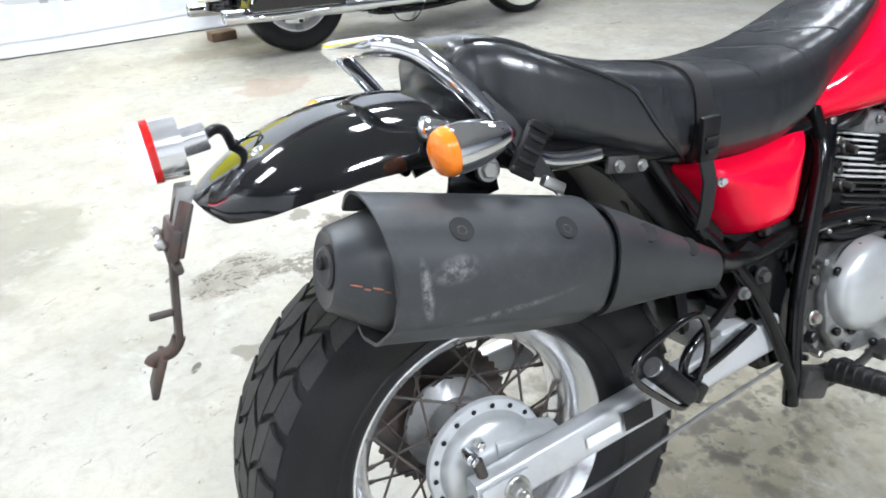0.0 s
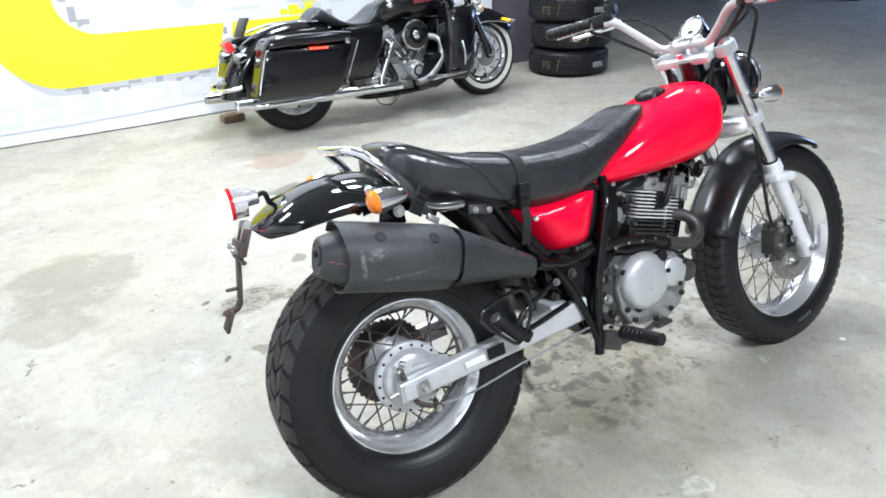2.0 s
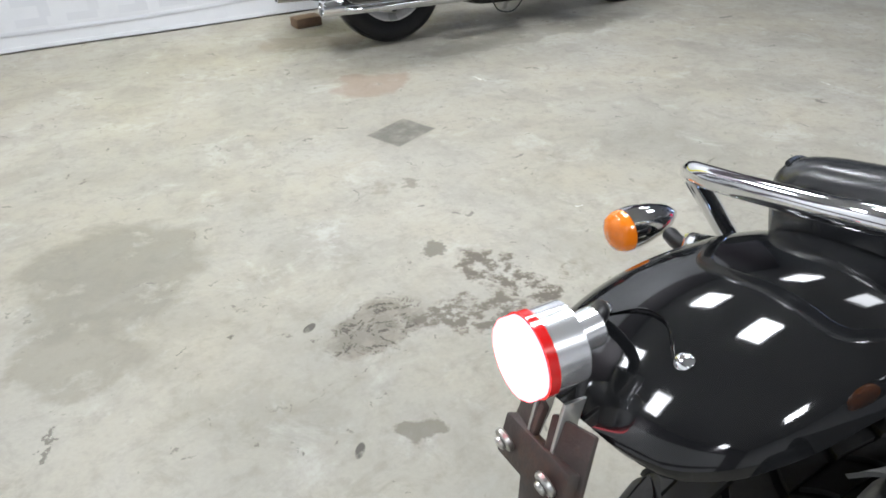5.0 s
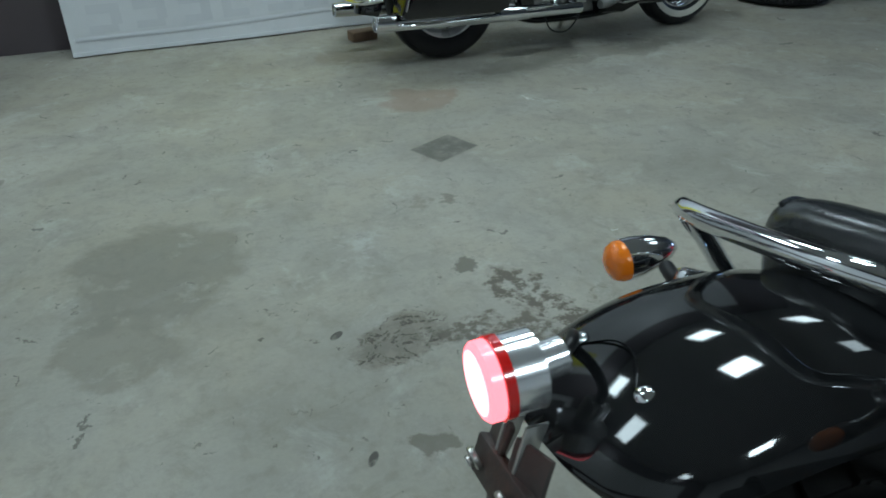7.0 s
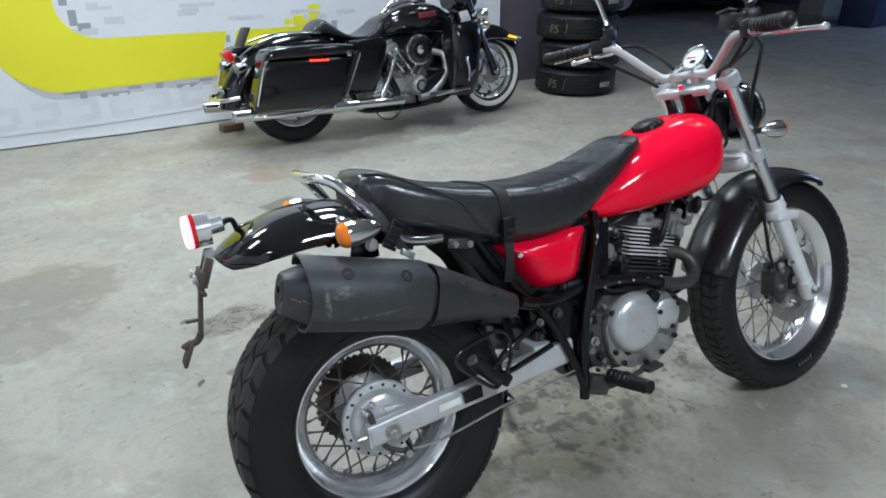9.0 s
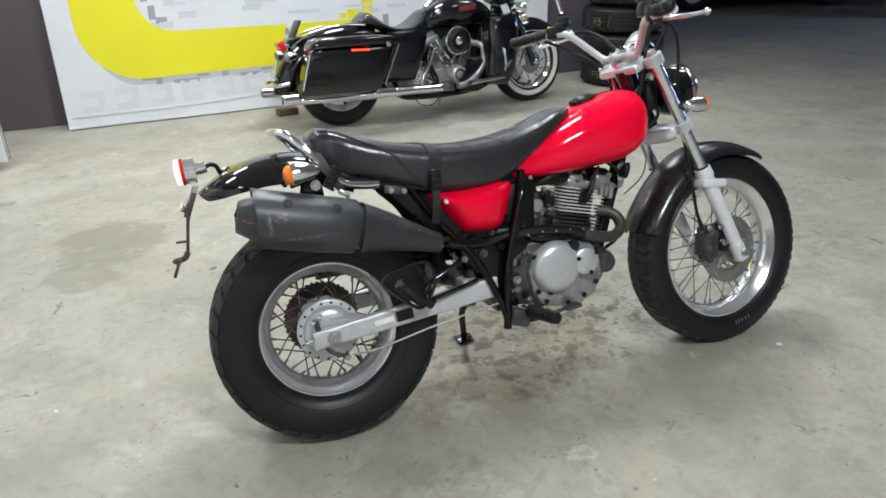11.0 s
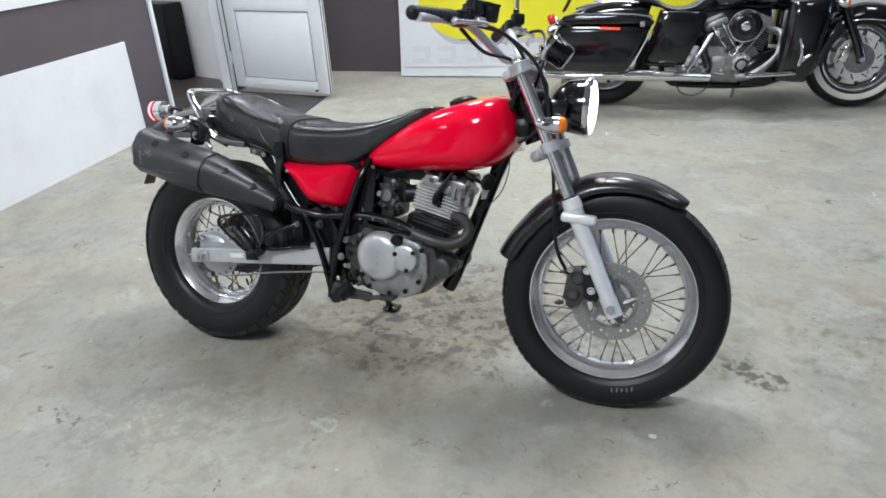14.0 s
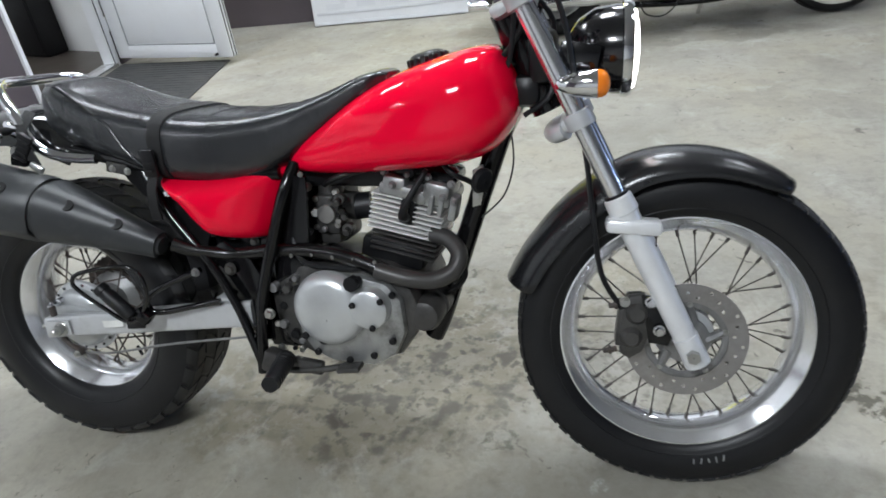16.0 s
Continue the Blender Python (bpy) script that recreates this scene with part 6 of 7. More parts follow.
for s in (-1, 1):
    bullet(bike, (1.2, s * 0.165, 0.818), (-1, 0, 0.0), [(1.16, s * 0.152, 0.818), (1.16, s * 0.1, 0.82), (1.155, s * 0.08, 0.82)], 0.024, 0.07)
    part("lamp_ear", Geo().box((1.17, s * 0.09, 0.86), (0.07, 0.008, 0.05), 0.006, (0, 10, 0)), black_gloss, hl)

# handlebar and controls
BAR_DROP = {-1: -0.032, 1: 0.004}      # the bar sits a little twisted in its clamp


def hb(s):
    line = [(1.032, 0, 0.99), (1.032, s * 0.06, 0.99), (1.022, s * 0.1, 0.999), (0.988, s * 0.165, 1.05), (0.96, s * 0.215, 1.088), (0.945, s * 0.25, 1.096), (0.915, s * 0.33, 1.096), (0.88, s * 0.428, 1.088)]
    y_in = 0.88 if s > 0 else 1.0
    return [(x + (0.012 if s > 0 else 0) * min(1, abs(y) / 0.2), y * y_in, z + BAR_DROP[s] * min(1.0, max(0.0, (abs(y) - 0.06) / 0.14))) for x, y, z in line]


for s in (-1, 1):
    bar_ = part("handlebar", Geo().tube(hb(s), 0.0112, 16), silver_paint, bike, "satin silver swept handlebar half")
    gp = part("grip", Geo().tube([(0.928, s * 0.305, 1.105), (0.90, s * 0.36, 1.103), (0.866, s * 0.424, 1.098)], [0.0175, 0.0165, 0.0175], 18).ball((0.865, s * 0.426, 1.098), 0.018), rubber, bar_, "black rubber grip")
    for k in range(8):
        p = V(0.924, s * 0.312, 1.105).lerp(V(0.872, s * 0.412, 1.0985), k / 7)
        part("rib", Geo().cyl(p - V(-0.0015, s * 0.003, 0), p + V(-0.0015, s * 0.003, 0), 0.0185, seg=16), rubber, gp)
    sg = part("switch_gear", Geo().box((0.94, s * 0.283, 1.104), (0.045, 0.04, 0.042), 0.01, (0, 0, s * 30)).box((0.958, s * 0.262, 1.115), (0.05, 0.035, 0.035), 0.008, (0, 0, s * 30)), plastic, bar_, "black switch housing")
    part("lever", Geo().tube([(0.995, s * 0.255, 1.095), (1.015, s * 0.30, 1.09), (1.002, s * 0.37, 1.084), (0.978, s * 0.435, 1.078)], [0.008, 0.0075, 0.006, 0.0065], 10).ball((0.976, s * 0.439, 1.078), 0.009), alloy, bar_, "silver hand lever")
    part("perch", Geo().box((0.978, s * 0.262, 1.1), (0.05, 0.03, 0.022), 0.006, (0, 0, s * 30)), alloy, bar_)
    part("mirror_stem", Geo().tube([(0.965, s * 0.265, 1.12), (0.965, s * 0.27, 1.18), (0.955, s * 0.30, 1.27)], 0.0072, 10), chrome, bar_, "chrome mirror stem")
    part("stem_clamp", Geo().box((0.972, s * 0.262, 1.135), (0.04, 0.036, 0.036), 0.007, (0, 0, s * 30)).cyl((0.965, s * 0.265, 1.12), (0.965, s * 0.266, 1.165), 0.011, seg=6), plastic, bar_)
    part("mirror", Geo().lathe([(0.0001, -0.012), (0.035, -0.01), (0.048, 0.0), (0.05, 0.006), (0.0001, 0.006)], (0.95, s * 0.315, 1.30), (-1, s * 0.15, 0.15), 28), plastic, bar_, "round black mirror")
for bar_ in [ob for ob in bike.children if ob.name.split(".")[0] == "handlebar"]:
    drop = BAR_DROP[1 if max(v.co.y for v in bar_.data.vertices) > 0.2 else -1]
    for ob in bar_.children:
        ob.matrix_basis = Matrix.Translation((0.012 if drop > 0 else 0, -0.042 if drop > 0 else 0, drop))
part("gauge_bracket", Geo().tube([(1.06, 0.03, 1.0), (1.09, 0.055, 1.01), (1.115, 0.07, 1.015)], 0.009, 8), steel, bike)
part("reservoir", Geo().box((0.985, -0.205, 1.098), (0.056, 0.06, 0.044), 0.008, (0, 10, -25)).box((0.985, -0.205, 1.122), (0.06, 0.064, 0.008), 0.003, (0, 10, -25)), plastic, bike)
part("start_switch", Geo().box((0.955, -0.245, 1.098), (0.03, 0.05, 0.03), 0.006), plastic, bike)
gauge = part("gauge", Geo().lathe([(0.0001, -0.068), (0.03, -0.066), (0.0365, -0.058), (0.038, 0.0)], (1.125, 0.04, 1.04), (-0.82, -0.06, 0.57), 36), black_gloss, bike, "small round speedometer with a white face")
part("bezel", Geo().lathe([(0.038, -0.006), (0.041, -0.004), (0.0415, 0.003), (0.037, 0.006), (0.034, 0.004), (0.034, 0.001)], (1.125, 0.04, 1.04), (-0.82, -0.06, 0.57), 36), chrome, gauge)
part("dial", Geo().lathe([(0.0345, -0.001), (0.0001, -0.0008)], (1.125, 0.04, 1.04), (-0.82, -0.06, 0.57), 36), white_mat, gauge)
part("needle", Geo().box((1.1235, 0.048, 1.0415), (0.003, 0.026, 0.001), 0, (0, -55, 20)), red_lens, gauge)
part("odometer", Geo().box((1.116, 0.039, 1.03), (0.009, 0.018, 0.0012), 0, (0, -55, 0)), plastic, gauge)
for pts in ([(0.98, -0.25, 1.06), (1.05, -0.2, 1.04), (1.08, -0.09, 0.98), (1.06, -0.06, 0.9), (1.0, -0.05, 0.84)], [(0.975, 0.26, 1.09), (1.07, 0.2, 1.1), (1.1, 0.08, 1.0), (1.07, 0.04, 0.88), (1.0, 0.03, 0.8)],
            [(0.985, -0.24, 1.065), (1.05, -0.23, 1.04), (1.12, -0.165, 0.98), (1.15, -0.12, 0.9), (1.168, -0.1, 0.77)], [(1.168, -0.1, 0.77), (1.184, -0.105, 0.68), (1.196, -0.11, 0.58), (1.212, -0.11, 0.47), (1.25, -0.1, 0.4)],
            [(1.06, 0.03, 1.0), (1.12, 0.06, 0.93), (1.1, 0.07, 0.84), (1.04, 0.05, 0.79)], [(0.94, -0.27, 1.05), (0.985, -0.19, 1.0), (1.05, -0.1, 0.98), (1.05, -0.07, 0.88), (1.02, -0.06, 0.8)],
            [(0.95, 0.28, 1.085), (1.0, 0.19, 1.03), (1.05, 0.1, 0.96), (1.04, 0.06, 0.86)], [(1.07, 0.02, 0.92), (1.11, -0.03, 0.87), (1.12, -0.06, 0.8), (1.07, -0.05, 0.76)]):
    part("cable", Geo().tube(pts, 0.0052, 8), rubber, bike)
part("wiring", Geo().box((1.10, 0, 0.86), (0.05, 0.1, 0.1), 0.02).box((1.07, 0.0, 0.80), (0.06, 0.09, 0.06), 0.02), plastic, bike)
for k, (h, tilt) in enumerate(((0.011, 0), (0.013, 14), (0.01, -8), (0.013, 4), (0.014, 20))):
    a = radians(-84 + k * 3.1)
    part("writing_bar", Geo().box((FC[0] + math.cos(a) * 0.268, -0.0662, FC[2] + math.sin(a) * 0.268), (0.0035, 0.002, h), 0.0006, (0, tilt - 90 - math.degrees(a), 0)), chalk, fh, "pale chalk writing on the sidewall")

# the front end stands turned a little to its left
STEER = Matrix.Translation((1.039, 0.013, 0.8845)) @ Matrix.Rotation(radians(5), 4, Vector((-0.432, 0, 0.902))) @ Matrix.Translation((-1.045, 0, -0.89))
FRONT = ("caliper", "fork_tube", "fork_slider", "top_clamp", "lower_clamp", "fork_brace", "front_fender", "headlamp", "handlebar", "reservoir", "start_switch", "gauge", "gauge_bracket", "cable")
for ob in bike.children:
    kind = ob.name.split(".")[0]
    if kind in FRONT or ob == fh or (kind == "indicator" and sum(v.co.x for v in ob.data.vertices) / len(ob.data.vertices) > 1):
        ob.matrix_basis = STEER

# ---- the black touring motorcycle by the back wall ----
CRU = Matrix.Translation((0.745, 3.44, 0.002)) @ Matrix.Rotation(radians(7.2), 4, "Z") @ Matrix.Rotation(radians(-6), 4, "X")
cru = thing("touring_motorcycle", CRU, "black chrome-trimmed touring motorcycle with hard saddlebags and whitewall tyres", "motorcycle")
whitewall = mat("whitewall", (0.62, 0.6, 0.54), 0.6, var=0.06, scale=20, dirt=(0.4, 0.37, 0.3), dscale=10, damt=0.4)
grey_rim = mat("grey_rim", (0.6, 0.6, 0.62), 0.3, metal=0.25, var=0.1)


def bulged(g, amount, s):
    """Swells the outer face of a plate on side s."""
    xs, zs = [p.x for p in g.v], [p.z for p in g.v]
    ax, az = (min(xs) + max(xs)) / 2, (min(zs) + max(zs)) / 2
    hx, hz = (max(xs) - min(xs)) / 2, (max(zs) - min(zs)) / 2
    ym = sum(p.y for p in g.v) / len(g.v)
    b = bmesh.new()
    vs = [b.verts.new(p) for p in g.v]
    for f in g.f:
        b.faces.new([vs[i] for i in f])
    bmesh.ops.remove_doubles(b, verts=b.verts[:], dist=0.00005)
    bmesh.ops.triangulate(b, faces=[f for f in b.faces if len(f.verts) > 4])
    bmesh.ops.subdivide_edges(b, edges=[e for e in b.edges if e.calc_length() > 0.06], cuts=5, use_grid_fill=True)
    for v in b.verts:
        if (v.co.y - ym) * s > 0:
            u, w = (v.co.x - ax) / hx, (v.co.z - az) / hz
            v.co.y += s * amount * (max(0, 1 - u * u) + 0.8 * max(0, 1 - w * w) - 0.9)
    return Geo().bm(b)


def road_wheel(x, label, white):
    c = (x, 0, 0.32)
    h = part("wheel", Geo().lathe([(0.015, -0.08), (0.04, -0.08), (0.045, -0.05), (0.04, 0.05), (0.045, 0.08), (0.015, 0.08)], c, (0, 1, 0), 32), chrome, cru, label)
    half, R, bead = 0.066, 0.32, 0.208
    tab = [(-1, bead, -half * 0.7), (-0.8, bead + 0.025, -half * 0.93), (-0.6, bead + 0.055, -half), (-0.42, bead + 0.085, -half * 0.93), (-0.2, R - 0.006, -half * 0.6), (0, R, 0)]
    prof = []
    for i in range(33):
        u = -1 + i / 16
        r, y = lerp(tab, -abs(u))
        prof.append((r, y if u < 0 else -y))
    t = part("tyre", Geo().lathe(prof, c, (0, 1, 0), 72), rubber, h, "black road tyre", 50)
    gr = Geo()
    for yy in (-0.03, 0, 0.03):
        gr.lathe([(R - 0.001, yy - 0.002), (R + 0.0012, yy), (R - 0.001, yy + 0.002)], c, (0, 1, 0), 72)
    part("tread_rib", gr, tread_rubber, t)
    if white:
        for s in (-1, 1):
            part("whitewall", Geo().lathe([(0.234, s * (half * 0.95 + 0.001)), (0.245, s * (half + 0.0015)), (0.262, s * (half + 0.002)), (0.272, s * (half * 0.985 + 0.002))], c, (0, 1, 0), 72), whitewall, t, "white sidewall band")
    rim(h, c, 0.214, 0.05, chrome if white else grey_rim)
    for i in range(9):
        a = 2 * math.pi * i / 9
        part("wheel_spoke", Geo().tube([V(*c) + V(math.cos(a) * 0.035, 0, math.sin(a) * 0.035), V(*c) + V(math.cos(a) * 0.11, -0.01, math.sin(a) * 0.11), V(*c) + V(math.cos(a) * 0.178, 0, math.sin(a) * 0.178)], [0.016, 0.011, 0.014], 8), cast_dark, h)
    for s in (-1, 1):
        d = part("brake_disc", Geo().lathe([(0.146, s * 0.066), (0.146, s * 0.071), (0.095, s * 0.071), (0.095, s * 0.066)], c, (0, 1, 0), 48, closed=True), disc_bright, h, "slotted steel brake disc")
        part("carrier", Geo().lathe([(0.1, s * 0.068), (0.07, s * 0.072), (0.03, s * 0.085), (0.0001, s * 0.085)], c, (0, 1, 0), 36), cast, d)
        # no openings here: black bars put the dark of slots on the disc
        for i in range(10):
            a = 2 * math.pi * i / 10
            p0 = V(*c) + V(math.cos(a) * 0.104, s * 0.0714, math.sin(a) * 0.104)
            p1 = V(*c) + V(math.cos(a + 0.2) * 0.136, s * 0.0714, math.sin(a + 0.2) * 0.136)
            part("slot", Geo().tube([p0, p1], 0.0045, 6, smooth=False), plastic, d)
    return h


road_wheel(0.0, "rear wheel of the touring motorcycle", False)
road_wheel(1.64, "front wheel with a whitewall tyre", True)

ff = fender([(1.30, 0.30), (1.335, 0.42), (1.40, 0.54), (1.50, 0.63), (1.62, 0.672), (1.74, 0.662), (1.86, 0.61), (1.95, 0.545)], 0.098, 0.115, "front_fender", black_gloss, cru, "deep glossy black front mudguard", tip=0.7, span=1.65)
part("marker_light", Geo().box((1.84, -0.099, 0.566), (0.085, 0.008, 0.018), 0.003, (0, 14, 0)), glow("amber_marker", (1.0, 0.42, 0.02), 1.5), ff, "amber side marker strip")
part("fender_tip", Geo().box((1.952, 0, 0.548), (0.03, 0.12, 0.02), 0.008, (0, 40, 0)), chrome, ff, "chrome mudguard tip")
part("trim_rail", Geo().tube([(1.50, -0.1, 0.55), (1.62, -0.102, 0.567), (1.74, -0.102, 0.56), (1.86, -0.1, 0.54), (1.93, -0.08, 0.535)], 0.005, 8), chrome, ff)
fender([(0.30, 0.70), (0.2, 0.722), (0.05, 0.722), (-0.10, 0.70), (-0.22, 0.655), (-0.34, 0.575), (-0.43, 0.465), (-0.485, 0.34), (-0.50, 0.28)], 0.105, 0.1, "rear_fender", black_gloss, cru, "glossy black rear mudguard", tip=0.85, span=1.6)

# saddlebags with lids, hinges and trim
for s in (-1, 1):
    o = [(-0.405, 0.30), (-0.385, 0.275), (0.12, 0.262), (0.165, 0.28), (0.245, 0.44), (0.30, 0.565), (-0.31, 0.572)]
    o = [(x, z) for x, z in o]
    b = part("saddlebag", bulged(Geo().prism(o, s * 0.25, s * 0.435, 0.022), 0.016, s), black_gloss, cru, "glossy black hard saddlebag")
    l = [(-0.312, 0.576), (0.305, 0.569), (0.318, 0.592), (0.28, 0.628), (0.18, 0.642), (-0.20, 0.65), (-0.27, 0.638), (-0.302, 0.605)]
    part("lid", bulged(Geo().prism(l, s * 0.245, s * 0.445, 0.022), 0.01, s), black_gloss, b)
    part("trim_rail", Geo().tube([(-0.39, s * 0.43, 0.32), (-0.32, s * 0.435, 0.54), (-0.29, s * 0.435, 0.575)], 0.006, 8), chrome, b)
    part("trim_rail", Geo().tube([(0.19, s * 0.445, 0.31), (0.26, s * 0.45, 0.455), (0.315, s * 0.45, 0.57)], 0.006, 8), chrome, b)
    part("latch", Geo().box((0.24, s * 0.448, 0.578), (0.03, 0.01, 0.035), 0.004), chrome, b)
    lit = part("marker_light", Geo().box((0.035, s * 0.4425, 0.553), (0.135, 0.008, 0.02), 0.003, (0, 3, 0)), red_lens, b, "red side reflector strip")
    led = glow("marker_dots", (1.0, 0.06, 0.03), 2.5) if s < 0 else red_lens
    for k in range(5):
        part("light_dot", Geo().box((-0.018 + k * 0.026, s * 0.4475, 0.556 - k * 0.0014), (0.018, 0.003, 0.01), 0.001), led, lit)
    part("bag_guard", Geo().tube([(-0.38, s * 0.28, 0.25), (-0.38, s * 0.40, 0.25), (-0.1, s * 0.42, 0.245), (0.12, s * 0.4, 0.25), (0.14, s * 0.28, 0.26)], 0.011, 10), chrome, cru)
    # exhaust
    ex_ = part("exhaust", Geo().tube([(-0.50, s * 0.325, 0.263), (-0.2, s * 0.325, 0.252), (0.2, s * 0.32, 0.238), (0.36, s * 0.31, 0.232)], [0.038, 0.04, 0.04, 0.034], 24, smooth=False)
               .tube([(0.36, s * 0.31, 0.232), (0.5, s * 0.30, 0.227), (0.70, s * 0.28, 0.22)], 0.03, 20), chrome, cru, "long chrome exhaust silencer")
    part("outlet", Geo().lathe([(0.032, 0.02), (0.0385, 0.0), (0.0385, -0.012), (0.031, -0.012), (0.028, 0.05), (0.0001, 0.05)], (-0.5, s * 0.325, 0.263), (1, 0, -0.03), 24), chrome, ex_)
    # tail indicators, rails, crash bars, boards, auxiliary lamps
    bullet(cru, (-0.395, s * 0.15, 0.53), (1, 0, 0.1), [(-0.35, s * 0.15, 0.54), (-0.33, s * 0.1, 0.55), (-0.32, s * 0.04, 0.555)], 0.034, 0.075, cast)
    part("leg_shield", bulged(Geo().prism([(1.10, 0.20), (1.28, 0.19), (1.35, 0.29), (1.36, 0.45), (1.40, 0.62), (1.39, 0.72), (1.14, 0.70)], s * 0.13, s * 0.32, 0.04), 0.03, s), black_gloss, cru, "black lower leg shield")
    part("shield_trim", Geo().tube([(1.225, s * 0.345, 0.30), (1.235, s * 0.35, 0.38), (1.215, s * 0.345, 0.47)], 0.011, 10).tube([(1.235, s * 0.345, 0.33), (1.29, s * 0.33, 0.37), (1.33, s * 0.3, 0.40)], 0.014, 10), chrome, cru, "small chrome highway peg bracket")
    part("footboard", Geo().box((1.06, s * 0.335, 0.245), (0.3, 0.11, 0.016), 0.006, (0, -4, 0)).box((1.06, s * 0.335, 0.2555), (0.27, 0.085, 0.008), 0.003, (0, -4, 0)), chrome, cru, "chrome-edged rider footboard")
    part("passenger_peg", Geo().box((0.40, s * 0.33, 0.26), (0.14, 0.08, 0.014), 0.005), chrome, cru)
    part("fork_leg", Geo().tube([(1.65, s * 0.115, 0.30), (1.60, s * 0.115, 0.43), (1.52, s * 0.115, 0.60), (1.40, s * 0.115, 0.88)], [0.03, 0.03, 0.028, 0.028], 18), black_gloss, cru, "black fork leg")
    part("axle_cap", Geo().cyl((1.64, s * 0.12, 0.32), (1.64, s * 0.165, 0.32), 0.022, 0.018), chrome, cru)
    part("caliper", Geo().box((1.545, s * 0.1, 0.36), (0.05, 0.06, 0.12), 0.015, (0, 20, 0)), chrome, cru)
    al = part("auxiliary_lamp", Geo().lathe([(0.0001, -0.09), (0.035, -0.08), (0.055, -0.04), (0.058, 0.0), (0.052, 0.004)], (1.49, s * 0.2, 0.745), (1, 0, 0), 28), chrome, cru, "chrome auxiliary lamp")
    part("lens", Geo().lathe([(0.052, 0.002), (0.03, 0.01), (0.0001, 0.013)], (1.49, s * 0.2, 0.745), (1, 0, 0), 28), white_mat, al)
    bullet(cru, (1.47, s * 0.26, 0.675), (-1, 0, 0), [(1.43, s * 0.25, 0.68), (1.42, s * 0.15, 0.70), (1.41, s * 0.1, 0.71)], 0.028, 0.06)
    part("handlebar", Geo().tube([(1.22, 0, 1.05), (1.21, s * 0.1, 1.06), (1.16, s * 0.25, 1.10), (1.05, s * 0.37, 1.06), (0.96, s * 0.41, 1.03)], 0.0125, 12), chrome, cru)
    part("grip", Geo().tube([(1.04, s * 0.376, 1.058), (0.93, s * 0.425, 1.02)], 0.019, 14), rubber, cru)
part("fork_nacelle", Geo().loft([ring_xz(x, w, zb, zt, 2.6, 28) for x, w, zb, zt in ((1.30, 0.10, 0.80, 1.02), (1.36, 0.13, 0.77, 1.03), (1.44, 0.14, 0.78, 1.02), (1.49, 0.12, 0.80, 0.99))]), black_gloss, cru, "black fork nacelle")
h2 = part("headlamp", Geo().lathe([(0.11, -0.03), (0.113, 0.0), (0.105, 0.014), (0.095, 0.014)], (1.50, 0, 0.895), (1, 0, 0), 36), chrome, cru, "large round chrome headlamp")
part("lens", Geo().lathe([(0.096, 0.01), (0.06, 0.026), (0.0001, 0.034)], (1.50, 0, 0.895), (1, 0, 0), 36), white_mat, h2)

# tank, console, seat
TK = [(0.66, 0.05, 0.66, 0.73), (0.70, 0.09, 0.64, 0.77), (0.78, 0.13, 0.635, 0.825), (0.88, 0.155, 0.635, 0.862), (1.0, 0.165, 0.635, 0.872), (1.12, 0.16, 0.635, 0.85), (1.22, 0.135, 0.64, 0.80), (1.28, 0.09, 0.66, 0.745), (1.31, 0.03, 0.69, 0.715)]
rings = []
for i in range(32):
    x = 0.66 + 0.65 * i / 31
    w, zb, zt = lerp(TK, x)
    rings.append(ring_xz(x, max(w, 0.02), zb, zt, 2.4, 32, 0.5))
ctank = part("fuel_tank", Geo().loft(rings), black_gloss, cru, "glossy black fuel tank with a dark red badge", 60)
badge = mat("badge_red", (0.16, 0.025, 0.03), 0.4)
part("badge", Geo().box((1.02, -0.166, 0.775), (0.15, 0.006, 0.04), 0.002, (8, -4, 0)), badge, ctank, "plain dark red tank badge")
part("console", Geo().tube([(0.74, 0, 0.80), (0.85, 0, 0.865), (1.0, 0, 0.885), (1.1, 0, 0.875)], [0.02, 0.035, 0.04, 0.03], 12), chrome, ctank)
part("fuel_cap", Geo().cyl((0.98, -0.06, 0.868), (0.98, -0.062, 0.885), 0.03), chrome, ctank)
ST = [(0.14, 0.06, 0.695, 0.705), (0.165, 0.10, 0.69, 0.735), (0.205, 0.115, 0.69, 0.778), (0.245, 0.12, 0.685, 0.792), (0.30, 0.125, 0.675, 0.758), (0.36, 0.15, 0.66, 0.705), (0.42, 0.17, 0.64, 0.678), (0.50, 0.178, 0.63, 0.672), (0.57, 0.165, 0.63, 0.692), (0.63, 0.14, 0.64, 0.735), (0.68, 0.11, 0.65, 0.778), (0.715, 0.08, 0.68, 0.785), (0.735, 0.04, 0.73, 0.77)]
rings = []
for i in range(40):
    x = 0.14 + 0.595 * i / 39
    w, zb, zt = lerp(ST, x)
    rings.append(ring_xz(x, max(w, 0.02), zb, max(zt, zb + 0.012), 2.7, 32, 0.55))
part("seat", Geo().loft(rings), vinyl, cru, "low black two-up leather saddle", 60)
part("seat_rail", Geo().tube([(-0.22, -0.11, 0.672), (-0.1, -0.12, 0.702), (0.05, -0.125, 0.712), (0.2, -0.12, 0.705)], 0.008, 10), chrome, cru)
part("seat_rail", Geo().tube([(-0.22, 0.11, 0.672), (-0.1, 0.12, 0.702), (0.05, 0.125, 0.712), (0.2, 0.12, 0.705)], 0.008, 10), chrome, cru)
tl2 = part("tail_lamp", Geo().box((-0.365, 0, 0.585), (0.05, 0.1, 0.05), 0.012, (0, -40, 0)), chrome, cru, "chrome tail lamp with a red lens")
part("lens", Geo().box((-0.40, 0, 0.60), (0.05, 0.12, 0.07), 0.012, (0, -25, 0)), red_lens, tl2)
